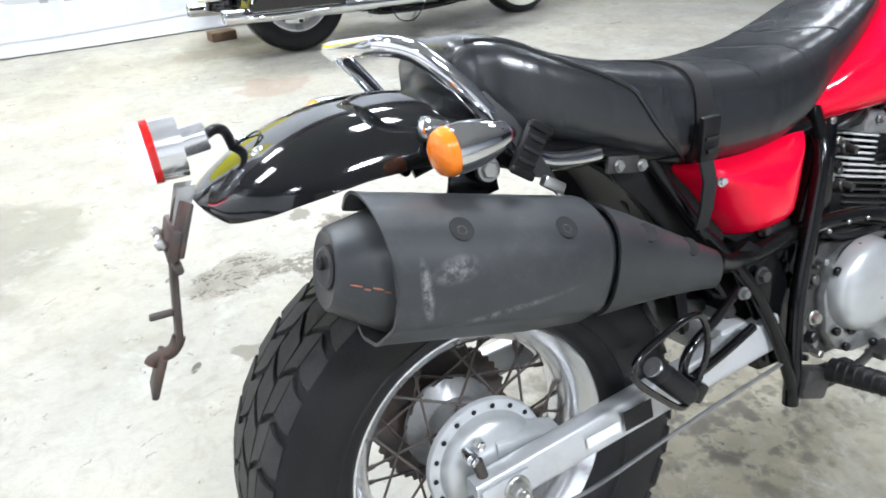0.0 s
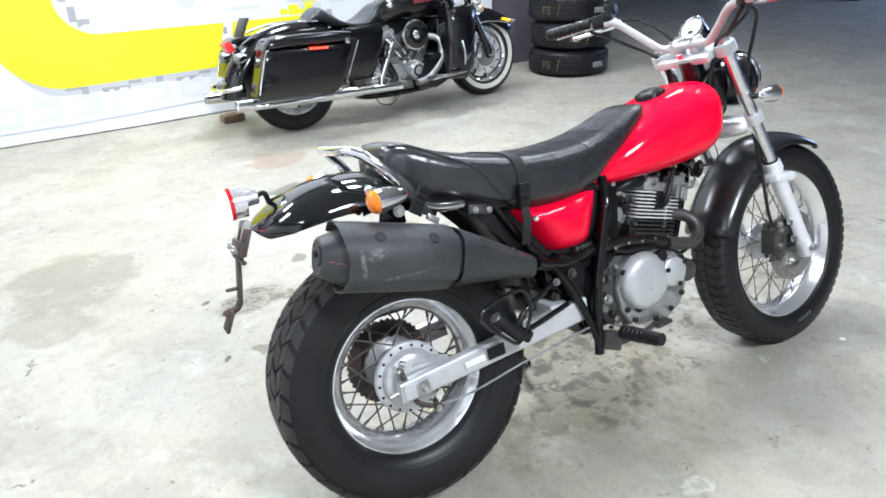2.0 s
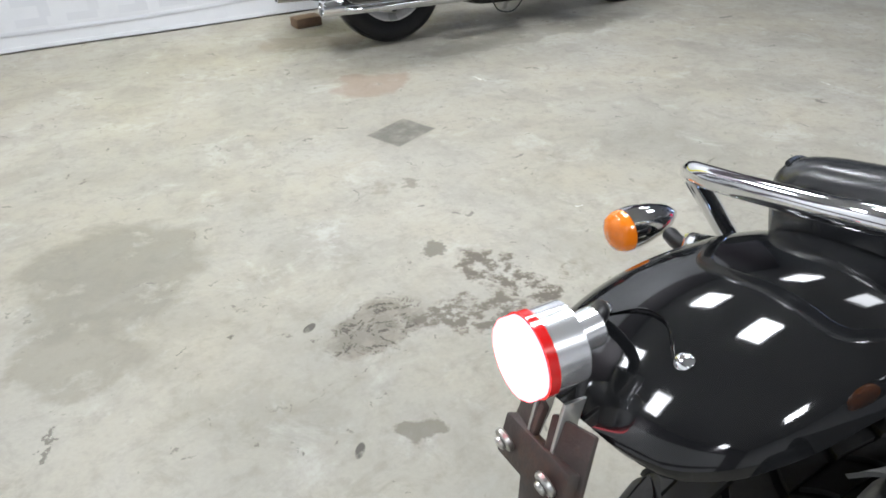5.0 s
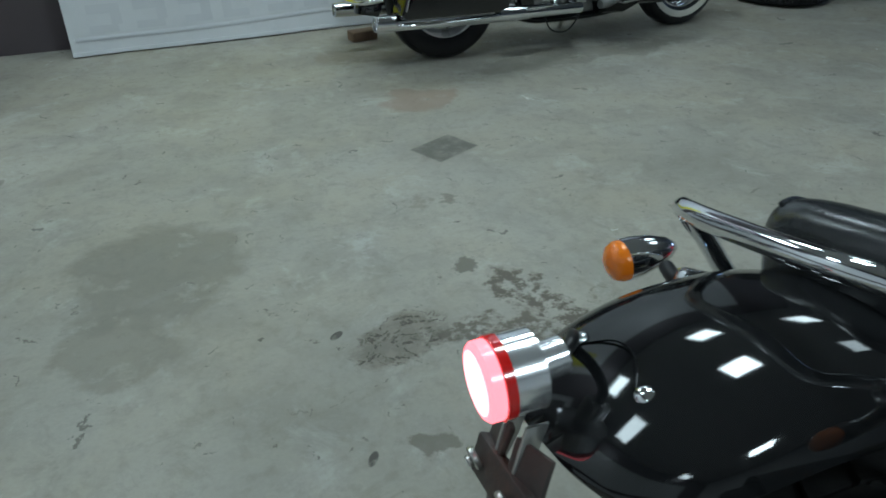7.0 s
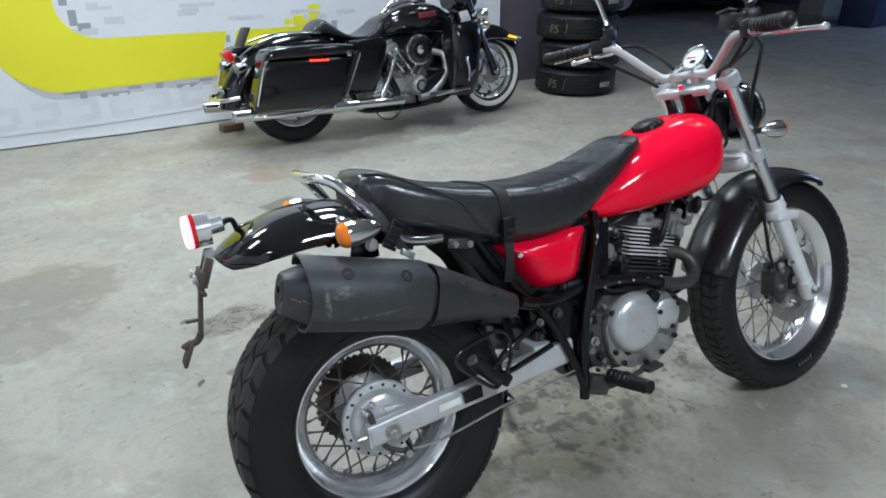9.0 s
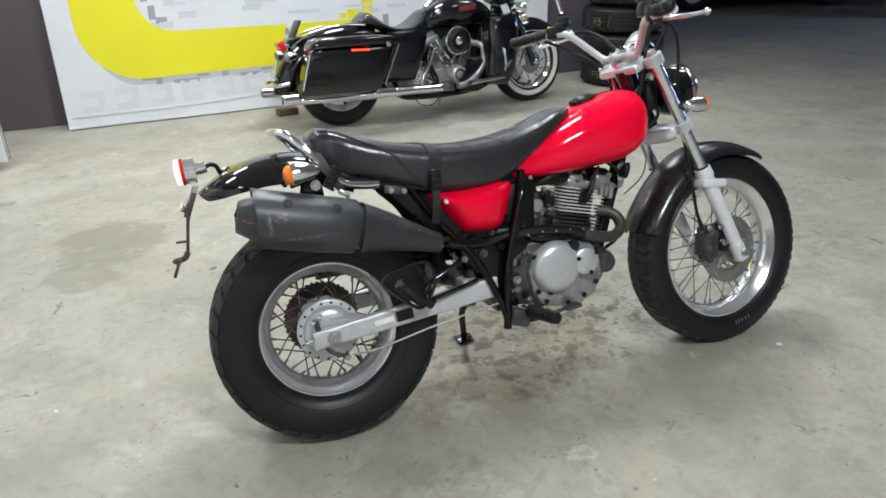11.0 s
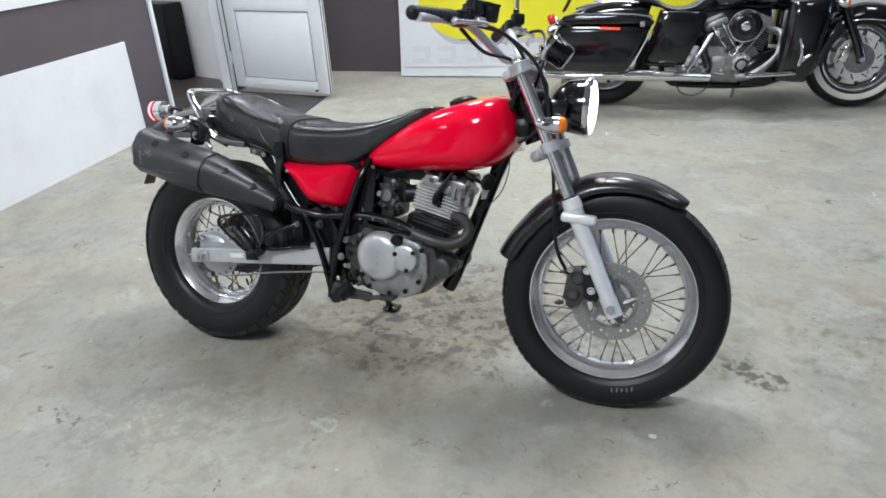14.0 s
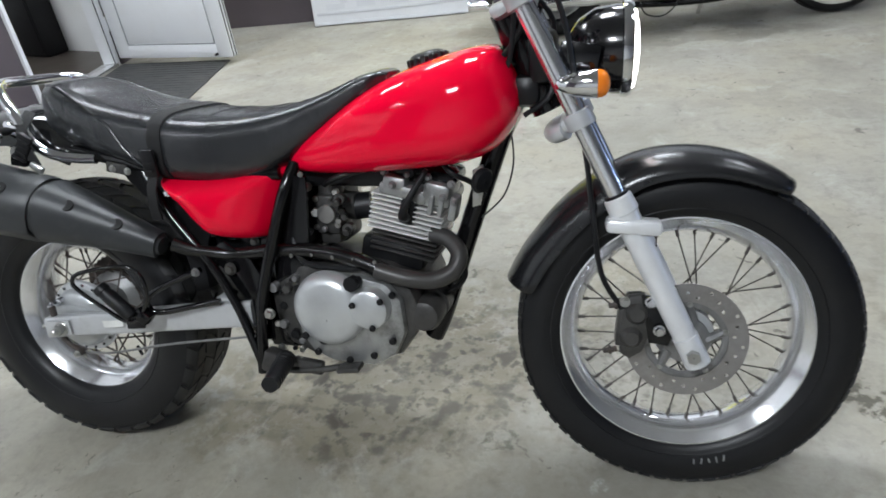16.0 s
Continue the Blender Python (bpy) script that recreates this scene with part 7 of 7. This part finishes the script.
part("rear_plate", Geo().box((-0.285, 0, 0.71), (0.012, 0.17, 0.13), 0.004, (0, 28, 0)), plastic, cru, "blank dark plate on a bracket")
part("rear_bumper", Geo().tube([(-0.42, -0.22, 0.36), (-0.50, -0.16, 0.345), (-0.525, 0, 0.34), (-0.50, 0.16, 0.345), (-0.42, 0.22, 0.36)], 0.013, 12), chrome, cru)
part("fender_light", Geo().box((-0.475, 0, 0.40), (0.03, 0.12, 0.05), 0.01, (0, -20, 0)), chrome, cru)

# V-twin engine
CCn = [(0.50, 0.22), (0.62, 0.17), (0.95, 0.165), (1.03, 0.22), (1.04, 0.33), (0.98, 0.41), (0.70, 0.41), (0.56, 0.38), (0.48, 0.32)]
en = part("engine", Geo().prism(CCn, -0.14, 0.15, 0.02), cast, cru, "chrome and black V-twin engine")
part("cam_cover", Geo().lathe([(0.0001, -0.225), (0.045, -0.222), (0.062, -0.21), (0.07, -0.19), (0.072, -0.13)], (0.90, 0, 0.295), (0, 1, 0), 36).box((0.80, -0.14, 0.30), (0.18, 0.05, 0.11), 0.02), case_alloy, en, "polished cam cover")
part("cam_ring", Geo().lathe([(0.03, -0.226), (0.04, -0.229), (0.044, -0.224)], (0.90, 0, 0.295), (0, 1, 0), 36), plastic, en)
for sx, tilt in ((0.79, -22), (0.95, 22)):
    m = Matrix.Translation((sx, 0, 0.40)) @ Matrix.Rotation(radians(tilt), 4, "Y")
    part("cylinder", Geo().cyl((0, 0, 0), (0, 0, 0.16), 0.055).turned(m), frame_black, en)
    for k in range(9):
        part("cooling_fin", Geo().box((0, 0, 0.012 + k * 0.0145), (0.175, 0.21, 0.0065), 0.002, seg=1).turned(m), case_alloy, en)
    part("rocker_cover", Geo().box((0, 0, 0.165), (0.155, 0.20, 0.05), 0.016).box((0, 0, 0.2), (0.13, 0.17, 0.045), 0.018).turned(m), case_alloy, en, "grey rocker cover")
    for dx in (-0.02, 0.022):
        part("pushrod_tube", Geo().cyl((0.87 + dx * 1.3, -0.15, 0.34), tuple(m @ V(dx * 1.5, -0.125, 0.16)), 0.011), chrome, en)
ac = part("air_cleaner", Geo().lathe([(0.0001, -0.238), (0.03, -0.24), (0.06, -0.242), (0.068, -0.236), (0.082, -0.236), (0.094, -0.231), (0.1, -0.222), (0.1, -0.16)], (0.90, 0, 0.545), (0, 1, 0), 40), black_gloss, en, "round black air cleaner")
part("ring", Geo().lathe([(0.098, -0.226), (0.104, -0.224), (0.106, -0.212), (0.104, -0.2), (0.099, -0.2)], (0.90, 0, 0.545), (0, 1, 0), 40, closed=True), chrome, ac, "chrome ring")
part("emblem", Geo().lathe([(0.03, -0.2405), (0.022, -0.245), (0.0001, -0.246)], (0.90, 0, 0.545), (0, 1, 0), 24), chrome, ac)
for sx, p in ((0.79, [(0.72, -0.1, 0.5), (0.67, -0.16, 0.47), (0.655, -0.2, 0.38), (0.69, -0.23, 0.27), (0.62, -0.26, 0.225)]), (0.95, [(1.06, -0.1, 0.52), (1.13, -0.17, 0.49), (1.125, -0.21, 0.4), (1.06, -0.23, 0.30), (0.95, -0.24, 0.225), (0.86, -0.25, 0.215)])):
    part("header_pipe", Geo().tube(p, 0.024, 14), frame_black if sx < 0.8 else cast, en)
for i in range(9):
    a = 2 * math.pi * i / 9
    bolt(en, (0.90 + math.cos(a) * 0.058, -0.212, 0.295 + math.sin(a) * 0.058), (0, -1, 0), 0.006, 0.005, chrome)
# added black block that keeps the gaps through the engine dark
part("core", Geo().box((0.80, 0, 0.44), (0.56, 0.13, 0.42), 0.03), plastic, en)
rng_ = random.Random(11)
for i in range(16):
    x, z = rng_.uniform(0.60, 1.04), rng_.uniform(0.24, 0.5)
    part("cap", Geo().cyl((x, -0.1, z), (x + rng_.uniform(-0.01, 0.01), -rng_.uniform(0.16, 0.2), z), rng_.uniform(0.008, 0.02), seg=16), chrome if i % 3 else cast_dark, en)
part("oil_lines", Geo().tube([(0.62, -0.15, 0.30), (0.7, -0.18, 0.25), (0.8, -0.19, 0.235)], 0.009, 8), chrome, en)
part("starter", Geo().cyl((0.60, -0.17, 0.385), (0.60, -0.02, 0.385), 0.035), chrome, en)
bolt(en, (0.56, -0.15, 0.33), (0, -1, 0), 0.02, 0.02, chrome); bolt(en, (0.60, -0.15, 0.26), (0, -1, 0), 0.016, 0.02, chrome)
part("gear_cover", Geo().box((0.57, -0.16, 0.31), (0.1, 0.05, 0.12), 0.02), alloy, en)
part("side_panel", bulged(Geo().prism([(0.26, 0.29), (0.53, 0.29), (0.58, 0.40), (0.66, 0.60), (0.64, 0.645), (0.36, 0.645)], -0.21, -0.15, 0.012), 0.02, -1), black_gloss, cru, "black side panel")
part("side_panel", bulged(Geo().prism([(0.26, 0.29), (0.53, 0.29), (0.58, 0.40), (0.66, 0.60), (0.64, 0.645), (0.36, 0.645)], 0.15, 0.21, 0.012), 0.02, 1), black_gloss, cru, "black side panel")
for s in (-1, 1):
    part("frame_tube", Geo().tube([(1.30, s * 0.06, 0.74), (1.20, s * 0.12, 0.5), (1.14, s * 0.13, 0.25), (1.05, s * 0.13, 0.16), (0.6, s * 0.13, 0.15), (0.42, s * 0.14, 0.2), (0.36, s * 0.14, 0.45), (0.44, s * 0.12, 0.62), (0.8, s * 0.05, 0.66)], 0.019, 12), frame_black, cru)
    part("strut", Geo().tube([(0.55, s * 0.26, 0.25), (0.62, s * 0.24, 0.36), (0.70, s * 0.22, 0.50)], 0.015, 10), chrome, cru)
part("side_stand", Geo().tube([(0.95, 0.13, 0.18), (0.92, 0.2, 0.08), (0.91, 0.25, -0.022)], 0.013, 10), chrome, cru, "chrome side stand, folded out")
part("belly_pan", Geo().prism([(0.95, 0.33), (1.14, 0.42), (1.16, 0.19), (1.05, 0.15), (0.9, 0.16), (0.88, 0.24)], -0.24, 0.24, 0.03), frame_black, cru)
part("sub_tray", Geo().box((0.75, 0, 0.145), (0.5, 0.16, 0.03), 0.01), frame_black, cru)
part("loose_cable", Geo().tube([(0.48, -0.26, 0.21), (0.52, -0.27, 0.12), (0.62, -0.27, 0.10), (0.70, -0.26, 0.16), (0.71, -0.26, 0.21)], 0.004, 8), rubber, cru)

# ---- banner on the back wall ----
banner_white = mat("banner_white", (0.66, 0.67, 0.69), 0.45, var=0.03, scale=3, bump=0.25, bscale=7, dirt=(0.52, 0.53, 0.55), dscale=2.5, damt=0.5)
banner_yellow = mat("banner_yellow", (0.72, 0.66, 0.02), 0.45, var=0.04, scale=3, bump=0.25, bscale=7)
banner_grey = mat("banner_grey", (0.3, 0.3, 0.315), 0.45, var=0.1, scale=5)
banner_pale = mat("banner_pale", (0.545, 0.555, 0.58), 0.45, var=0.06, scale=5)
B0, B1, BZ = -1.215, 3.0, 2.7


def bn(x, z, off=0.0):
    """A point of the banner, which hangs loose at its foot."""
    k = min(z / BZ, 1)
    wy = back(x)[1] - 0.03
    by = 4.05 + 0.1165 * (x - B0)
    return V(x, by + (wy - by) * k ** 0.8 + 0.006 * math.sin(x * 5 + z * 3) * (1 - k) - off, z)


def sheet(x0, x1, z0, z1, off, nx, nz, thick=0.003):
    g = Geo()
    vs, fs = [], []
    for o in (off, off - thick):
        for i in range(nx + 1):
            for j in range(nz + 1):
                vs.append(bn(x0 + (x1 - x0) * i / nx, z0 + (z1 - z0) * j / nz, o))
    n = (nx + 1) * (nz + 1)
    for i in range(nx):
        for j in range(nz):
            a = i * (nz + 1) + j
            fs += [[a, a + nz + 1, a + nz + 2, a + 1], [n + a + 1, n + a + nz + 2, n + a + nz + 1, n + a]]
    for i in range(nx):
        for j in (0, nz):
            a = i * (nz + 1) + j
            fs.append([a, n + a, n + a + nz + 1, a + nz + 1])
    for j in range(nz):
        for i in (0, nx):
            a = i * (nz + 1) + j
            fs.append([a, a + 1, n + a + 1, n + a])
    return g.add(vs, fs)


ban = thing("banner", Matrix.Identity(4), "white vinyl banner with a large yellow shape hanging on the wall", "banner")
part("cloth", sheet(B0, B1, 0.006, BZ, 0.0, 60, 36), banner_white, ban)
# the yellow stroke: upright, corner, foot; a grey shadow band under it
def stroke(line, off=0.003):
    """line: pairs of (inner point, outer point), each (x, z)."""
    vs, fs = [], []
    for (xi, zi), (xo, zo) in line:
        for k in range(7):
            f = k / 6
            vs.append(bn(xi + (xo - xi) * f, zi + (zo - zi) * f, off))
    for i in range(len(line) - 1):
        for k in range(6):
            a = i * 7 + k
            fs.append([a, a + 1, a + 8, a + 7])
    return Geo().add(vs, fs)
line = [((-0.60, 2.4 - 0.1 * i), (-1.04, 2.4 - 0.1 * i)) for i in range(16)]
for i in range(13):
    a = math.pi + (math.pi / 2) * i / 12
    line.append(((-0.34 + 0.26 * math.cos(a), 0.90 + 0.24 * math.sin(a)), (-0.62 + 0.42 * math.cos(a), 0.76 + 0.43 * math.sin(a))))
for i in range(1, 17):
    t = i / 16
    line.append(((-0.34 + 0.84 * t, 0.66 - 0.005 * t), (-0.62 + 1.03 * t, 0.33 + 0.012 * t)))
line_b = [((0.57 + 0.08 * i, 0.655), (0.48 + 0.09 * i, 0.342)) for i in range(10)]
band = []
for (xi, zi), (xo, zo) in line[22:]:
    d = (Vector((xo, zo)) - Vector((xi, zi))).normalized()
    w = 0.06 * min(1.0, len(band) / 5 + 0.05)
    band.append(((xo - d.x * 0.01, zo - d.y * 0.01), (xo + d.x * w, zo + d.y * w)))
banner_shade = mat("banner_shade", (0.47, 0.47, 0.49), 0.45, var=0.05, scale=5)
part("shadow_band", stroke(band, 0.0018), banner_shade, ban, "pale grey band under the yellow stroke")
part("yellow_shape", stroke(line), banner_yellow, ban, "large bright yellow rounded stroke")
part("yellow_shape", stroke(line_b), banner_yellow, ban, "second bright yellow stroke with a slanted end")
def mark(x, z, w, h, m, name):
    g = Geo()
    n = max(2, int(w / 0.1))
    vs, fs = [], []
    for i in range(n + 1):
        for zz in (z - h / 2, z + h / 2):
            vs.append(bn(x - w / 2 + w * i / n, zz, 0.0024))
    for i in range(n):
        fs.append([2 * i, 2 * i + 2, 2 * i + 3, 2 * i + 1])
    part(name, g.add(vs, fs), m, ban)
for x, z, w, h in ((1.13, 0.70, 0.22, 0.075), (1.2, 0.775, 0.1, 0.07), (0.98, 0.69, 0.06, 0.04)):
    mark(x, z, w, h, banner_yellow, "yellow_block")
rb = random.Random(5)
for x, z, w, h in ((-0.60, 0.322, 0.10, 0.02), (-0.53, 0.302, 0.045, 0.05), (-0.33, 0.288, 0.19, 0.028), (-0.20, 0.318, 0.09, 0.022), (-0.03, 0.305, 0.05, 0.055), (0.17, 0.293, 0.17, 0.028), (0.30, 0.322, 0.09, 0.02), (0.45, 0.306, 0.05, 0.055), (0.62, 0.296, 0.15, 0.03),
                   (-0.50, 0.80, 0.05, 0.10), (-0.44, 0.74, 0.08, 0.05), (-0.54, 0.92, 0.05, 0.08), (0.75, 0.31, 0.12, 0.03), (1.32, 0.45, 0.05, 0.2), (1.36, 0.62, 0.05, 0.12), (0.5, 0.6, 0.03, 0.05), (0.46, 0.5, 0.03, 0.06), (0.4, 0.42, 0.03, 0.05)):
    mark(x, z, w, h, banner_grey, "grey_block")
for k in range(34):
    x = rb.uniform(-1.1, 2.85)
    z = rb.choice([0.72, 0.76, 0.8, 0.86, 0.95, 1.05, 1.2])
    if -1.1 < x < -0.5:
        continue
    mark(x, z + rb.uniform(-0.015, 0.015), rb.uniform(0.06, 0.3), rb.uniform(0.018, 0.05), banner_pale, "pale_block")
for k in range(12):
    x = rb.uniform(1.5, 2.9)
    mark(x, rb.uniform(0.25, 0.65), rb.uniform(0.06, 0.25), rb.uniform(0.02, 0.05), banner_pale, "pale_block")
# faint ghost letters under the stroke
banner_ghost = mat("banner_ghost", (0.6, 0.61, 0.635), 0.45, var=0.08, scale=5)
for k in range(8):
    x = B0 + 0.2 + 0.24 * k
    for dx, z, w, h in ((0.0, 0.245, 0.17, 0.05), (rb.choice((-0.06, 0.06)), 0.19, 0.055, 0.06), (rb.uniform(-0.02, 0.03), 0.14, 0.15, 0.04)):
        mark(x + dx, z + 0.006 * k, w, h, banner_ghost, "pale_block")
part("hem", sheet(B0 + 0.01, B1 - 0.01, 0.012, 0.03, 0.006, 60, 1, 0.002), banner_white, ban)
# strip along the fold, its shade put into a greyer colour
cr = Geo()
vs, fs = [], []
for i in range(41):
    x = B0 + 0.03 + 0.103 * i
    for dz in (0.0, 0.012, 0.024):
        vs.append(bn(x, 0.098 + 0.012 * math.sin(x * 2.1) + 0.008 * x + dz, 0.0015 + (0.004 if dz == 0.012 else 0)))
for i in range(40):
    for k in (0, 1):
        fs.append([3 * i + k, 3 * i + 3 + k, 3 * i + 4 + k, 3 * i + 1 + k])
part("crease_shade", cr.add(vs, fs), banner_pale, ban, "greyer strip for the shaded fold along the foot of the banner")

# ---- rubber mat at the door ----
mat_rubber = mat("mat_rubber", (0.045, 0.045, 0.046), 0.85, var=0.25, scale=40, bump=0.5, bscale=120, dirt=(0.1, 0.095, 0.085), dscale=5, damt=0.4)
q = [V(-2.23, 1.98, 0), V(-1.29, 2.03, 0), V(-1.53, 3.245, 0), V(-2.455, 3.28, 0)]
gm = Geo()
c = sum(q, V(0, 0, 0)) / 4
gm.loft([[p + V(0, 0, 0.001) for p in q], [p + V(0, 0, 0.006) for p in q], [c + (p - c) * 0.992 + V(0, 0, 0.009) for p in q]])
dm = thing("door_mat", Matrix.Identity(4), "dark grey rubber mat lying before the doorway", "mat")
part("pad", gm, mat_rubber, dm)
for i in range(24):
    f = (i + 0.5) / 24
    a, b = q[0].lerp(q[3], f), q[1].lerp(q[2], f)
    a, b = a.lerp(b, 0.02), b.lerp(a, 0.02)
    part("rib", Geo().tube([a + V(0, 0, 0.0085), b + V(0, 0, 0.0085)], 0.003, 6, smooth=False), mat_rubber, dm)

# ---- stack of car tyres ----
def wrap_text(word, size, R, z, a0, m, parent, name, c):
    """Built-in-font lettering laid round a tyre's tread."""
    cu = bpy.data.curves.new(name, "FONT")
    cu.body, cu.size, cu.resolution_u = word, size, 3
    ob = bpy.data.objects.new(name, cu)
    me = bpy.data.meshes.new_from_object(ob)
    b = bmesh.new()
    b.from_mesh(me)
    bmesh.ops.triangulate(b, faces=b.faces[:])
    for v in b.verts:
        a = a0 + v.co.x / R
        v.co = Vector((c[0] + math.cos(a) * R, c[1] + math.sin(a) * R, z + v.co.y))
    g = Geo().bm(b)
    bpy.data.objects.remove(ob)
    part(name, g, m, parent)


yellow_chalk = mat("yellow_chalk", (0.13, 0.128, 0.065), 0.8, var=0.3, scale=60)
white_chalk = mat("white_chalk", (0.3, 0.3, 0.3), 0.8, var=0.3, scale=60)
TYC, TYH, TYR = (3.52, 4.04), 0.232, 0.362


def car_tyre(i, dx, dy, turn):
    z0 = i * TYH
    t = thing("car_tyre", pose(TYC[0] + dx, TYC[1] + dy, z0), "worn black car tyre stacked flat with chalk marks", "tyre", "stacked tyres")
    h = TYH
    prof = [(0.20, h * 0.12), (0.225, h * 0.05), (0.28, 0.0), (0.325, h * 0.05), (0.348, h * 0.16), (TYR - 0.006, h * 0.25), (TYR - 0.006, h * 0.75), (0.348, h * 0.84), (0.325, h * 0.95), (0.28, h), (0.225, h * 0.95), (0.20, h * 0.88), (0.19, h * 0.5)]
    part("carcass", Geo().lathe(prof, (0, 0, 0), (0, 0, 1), 64, closed=True), rubber, t, "", 50)
    tg = Geo()
    for k in range(4):
        zc = h * (0.26 + k * 0.125)
        tg.lathe([(TYR - 0.006, zc), (TYR, zc + 0.002), (TYR, zc + h * 0.1 - 0.002), (TYR - 0.006, zc + h * 0.1)], (0, 0, 0), (0, 0, 1), 64)
    for k in range(48):
        a = 2 * math.pi * (k + turn) / 48
        for zc in (0.19, 0.79):
            tg.box((math.cos(a) * (TYR - 0.009), math.sin(a) * (TYR - 0.009), h * zc), (0.014, 0.034, h * 0.1), 0.002, (0, 0, math.degrees(a)), 1)
    part("tread", tg, rubber, t)
    wrap_text("F5", 0.095, TYR + 0.0012, h * 0.32, radians(-128 - 38 * (i != 1)), yellow_chalk, t, "chalk_letters", (0, 0))
    part("chalk_stroke", Geo().tube([V(math.cos(radians(a)), math.sin(radians(a)), 0) * (TYR + 0.001) + V(0, 0, z) for a, z in ((-104 - 38 * (i != 1), h * 0.3), (-101.5 - 38 * (i != 1), h * 0.7))], 0.004, 6, smooth=False), yellow_chalk, t)
    if i != 1:
        for k in range(5):
            a = radians(-88 + k * 4)
            part("chalk_bar", Geo().box((math.cos(a) * (TYR + 0.001), math.sin(a) * (TYR + 0.001), h * 0.45), (0.002, 0.016, 0.045), 0.0008, (0, 0, math.degrees(a))), white_chalk, t)
    return t


for i, (dx, dy, tn) in enumerate(((0, 0, 0), (0.012, -0.008, 0.3), (-0.01, 0.012, 0.6), (0.015, 0.004, 0.1))):
    car_tyre(i, dx, dy, tn)
tagged(part("paper_note", Geo().box((3.60, 3.70, 0.83), (0.12, 0.004, 0.15), 0.001, (0, 0, 12)), white_mat), "small blank white paper note on the tyre stack", "paper")

# ---- a brick under the silencers ----
br = mat("brick_clay", (0.2, 0.135, 0.09), 0.85, var=0.25, scale=40, bump=0.5, bscale=120)
tagged(part("brick", Geo().box((0.39, 3.93, 0.028), (0.16, 0.09, 0.056), 0.006, (0, 0, 12)), br), "worn orange clay brick lying on the floor by the wall", "brick")

# ---- in the lobby ----
cabn = thing("cabinet", pose(-3.6, 3.72, 0, 0, 0, -14.5), "black cabinet standing against the white lobby wall", "cabinet")
part("body", Geo().box((0, 0, 0.365), (0.5, 0.2, 0.70), 0.008), plastic, cabn)
part("door", Geo().box((0, -0.106, 0.37), (0.47, 0.012, 0.64), 0.004), plastic, cabn)
part("plinth", Geo().box((0, 0.01, 0.02), (0.46, 0.17, 0.04), 0.003), plastic, cabn)
sk = thing("wall_socket", pose(-3.51, 3.805, 0.826, 0, 0, -14.5), "white wall socket in a dark frame", "socket")
part("frame", Geo().box((0, -0.006, 0), (0.09, 0.012, 0.09), 0.004), plastic, sk)
part("face", Geo().box((0, -0.014, 0), (0.06, 0.008, 0.06), 0.003), white_mat, sk)

# ---- in the dark hall: a parked car, a column, a tool cabinet ----
car_paint = mat("dark_car_paint", (0.012, 0.013, 0.018), 0.2, coat=0.6, var=0.1, scale=3)
car_glass = mat("dark_car_glass", (0.01, 0.012, 0.014), 0.08, var=0.05)
car = thing("parked_car", pose(9.3, 9.35, 0, 0, 0, -8), "dark car parked in the unlit hall", "car")
CB = [(-2.1, 0.6, 0.35, 0.72), (-2.0, 0.78, 0.28, 0.88), (-1.4, 0.86, 0.24, 0.95), (0, 0.88, 0.22, 0.97), (1.2, 0.87, 0.22, 0.93), (1.9, 0.8, 0.24, 0.78), (2.15, 0.62, 0.3, 0.62)]
part("body", Geo().loft([ring_xz(-2.1 + 4.25 * i / 24, *lerp(CB, -2.1 + 4.25 * i / 24), 4, 28, 0.5) for i in range(25)]), car_paint, car)
CG = [(-1.5, 0.62, 0.9, 0.98), (-1.0, 0.68, 0.9, 1.32), (-0.3, 0.7, 0.9, 1.43), (0.4, 0.68, 0.9, 1.38), (1.05, 0.62, 0.9, 1.0)]
part("cabin", Geo().loft([ring_xz(-1.5 + 2.55 * i / 16, *lerp(CG, -1.5 + 2.55 * i / 16), 4, 24, 0.4) for i in range(17)]), car_glass, car)
for x in (-1.32, 1.35):
    for s in (-1, 1):
        w = part("wheel", Geo().lathe([(0.2, -0.1), (0.28, -0.11), (0.32, -0.09), (0.325, 0), (0.32, 0.09), (0.28, 0.11), (0.2, 0.1)], (x, s * 0.8, 0.325), (0, 1, 0), 40, closed=True), rubber, car)
        part("rim", Geo().lathe([(0.205, s * 0.1), (0.2, s * 0.08), (0.06, s * 0.09), (0.0001, s * 0.1)], (x, s * 0.8, 0.325), (0, 1, 0), 32), grey_rim, w)
part("sill", Geo().box((0, -0.86, 0.26), (2.2, 0.05, 0.07), 0.02), plastic, car)
part("headlamp", Geo().box((2.02, -0.5, 0.66), (0.14, 0.3, 0.13), 0.03), chrome, car)
g = Geo()
g.box((11.4, 7.5, CEIL / 2), (0.5, 0.5, CEIL), 0.02)
structure("column", g, grey_wall, "square grey concrete column in the hall")
blue = mat("dark_blue_paint", (0.02, 0.03, 0.08), 0.45, var=0.1, scale=4)
cbn = thing("tool_cabinet", pose(10.8, 6.15, 0, 0, 0, 10), "dark blue metal cabinet in the unlit hall", "cabinet")
part("body", Geo().box((0, 0, 0.85), (1.0, 0.5, 1.7), 0.01), blue, cbn)
part("door", Geo().box((-0.25, -0.258, 0.87), (0.48, 0.014, 1.6), 0.005), blue, cbn)
part("door", Geo().box((0.25, -0.258, 0.87), (0.48, 0.014, 1.6), 0.005), blue, cbn)
part("handle", Geo().box((0.04, -0.27, 0.95), (0.015, 0.02, 0.12), 0.004), steel, cbn)
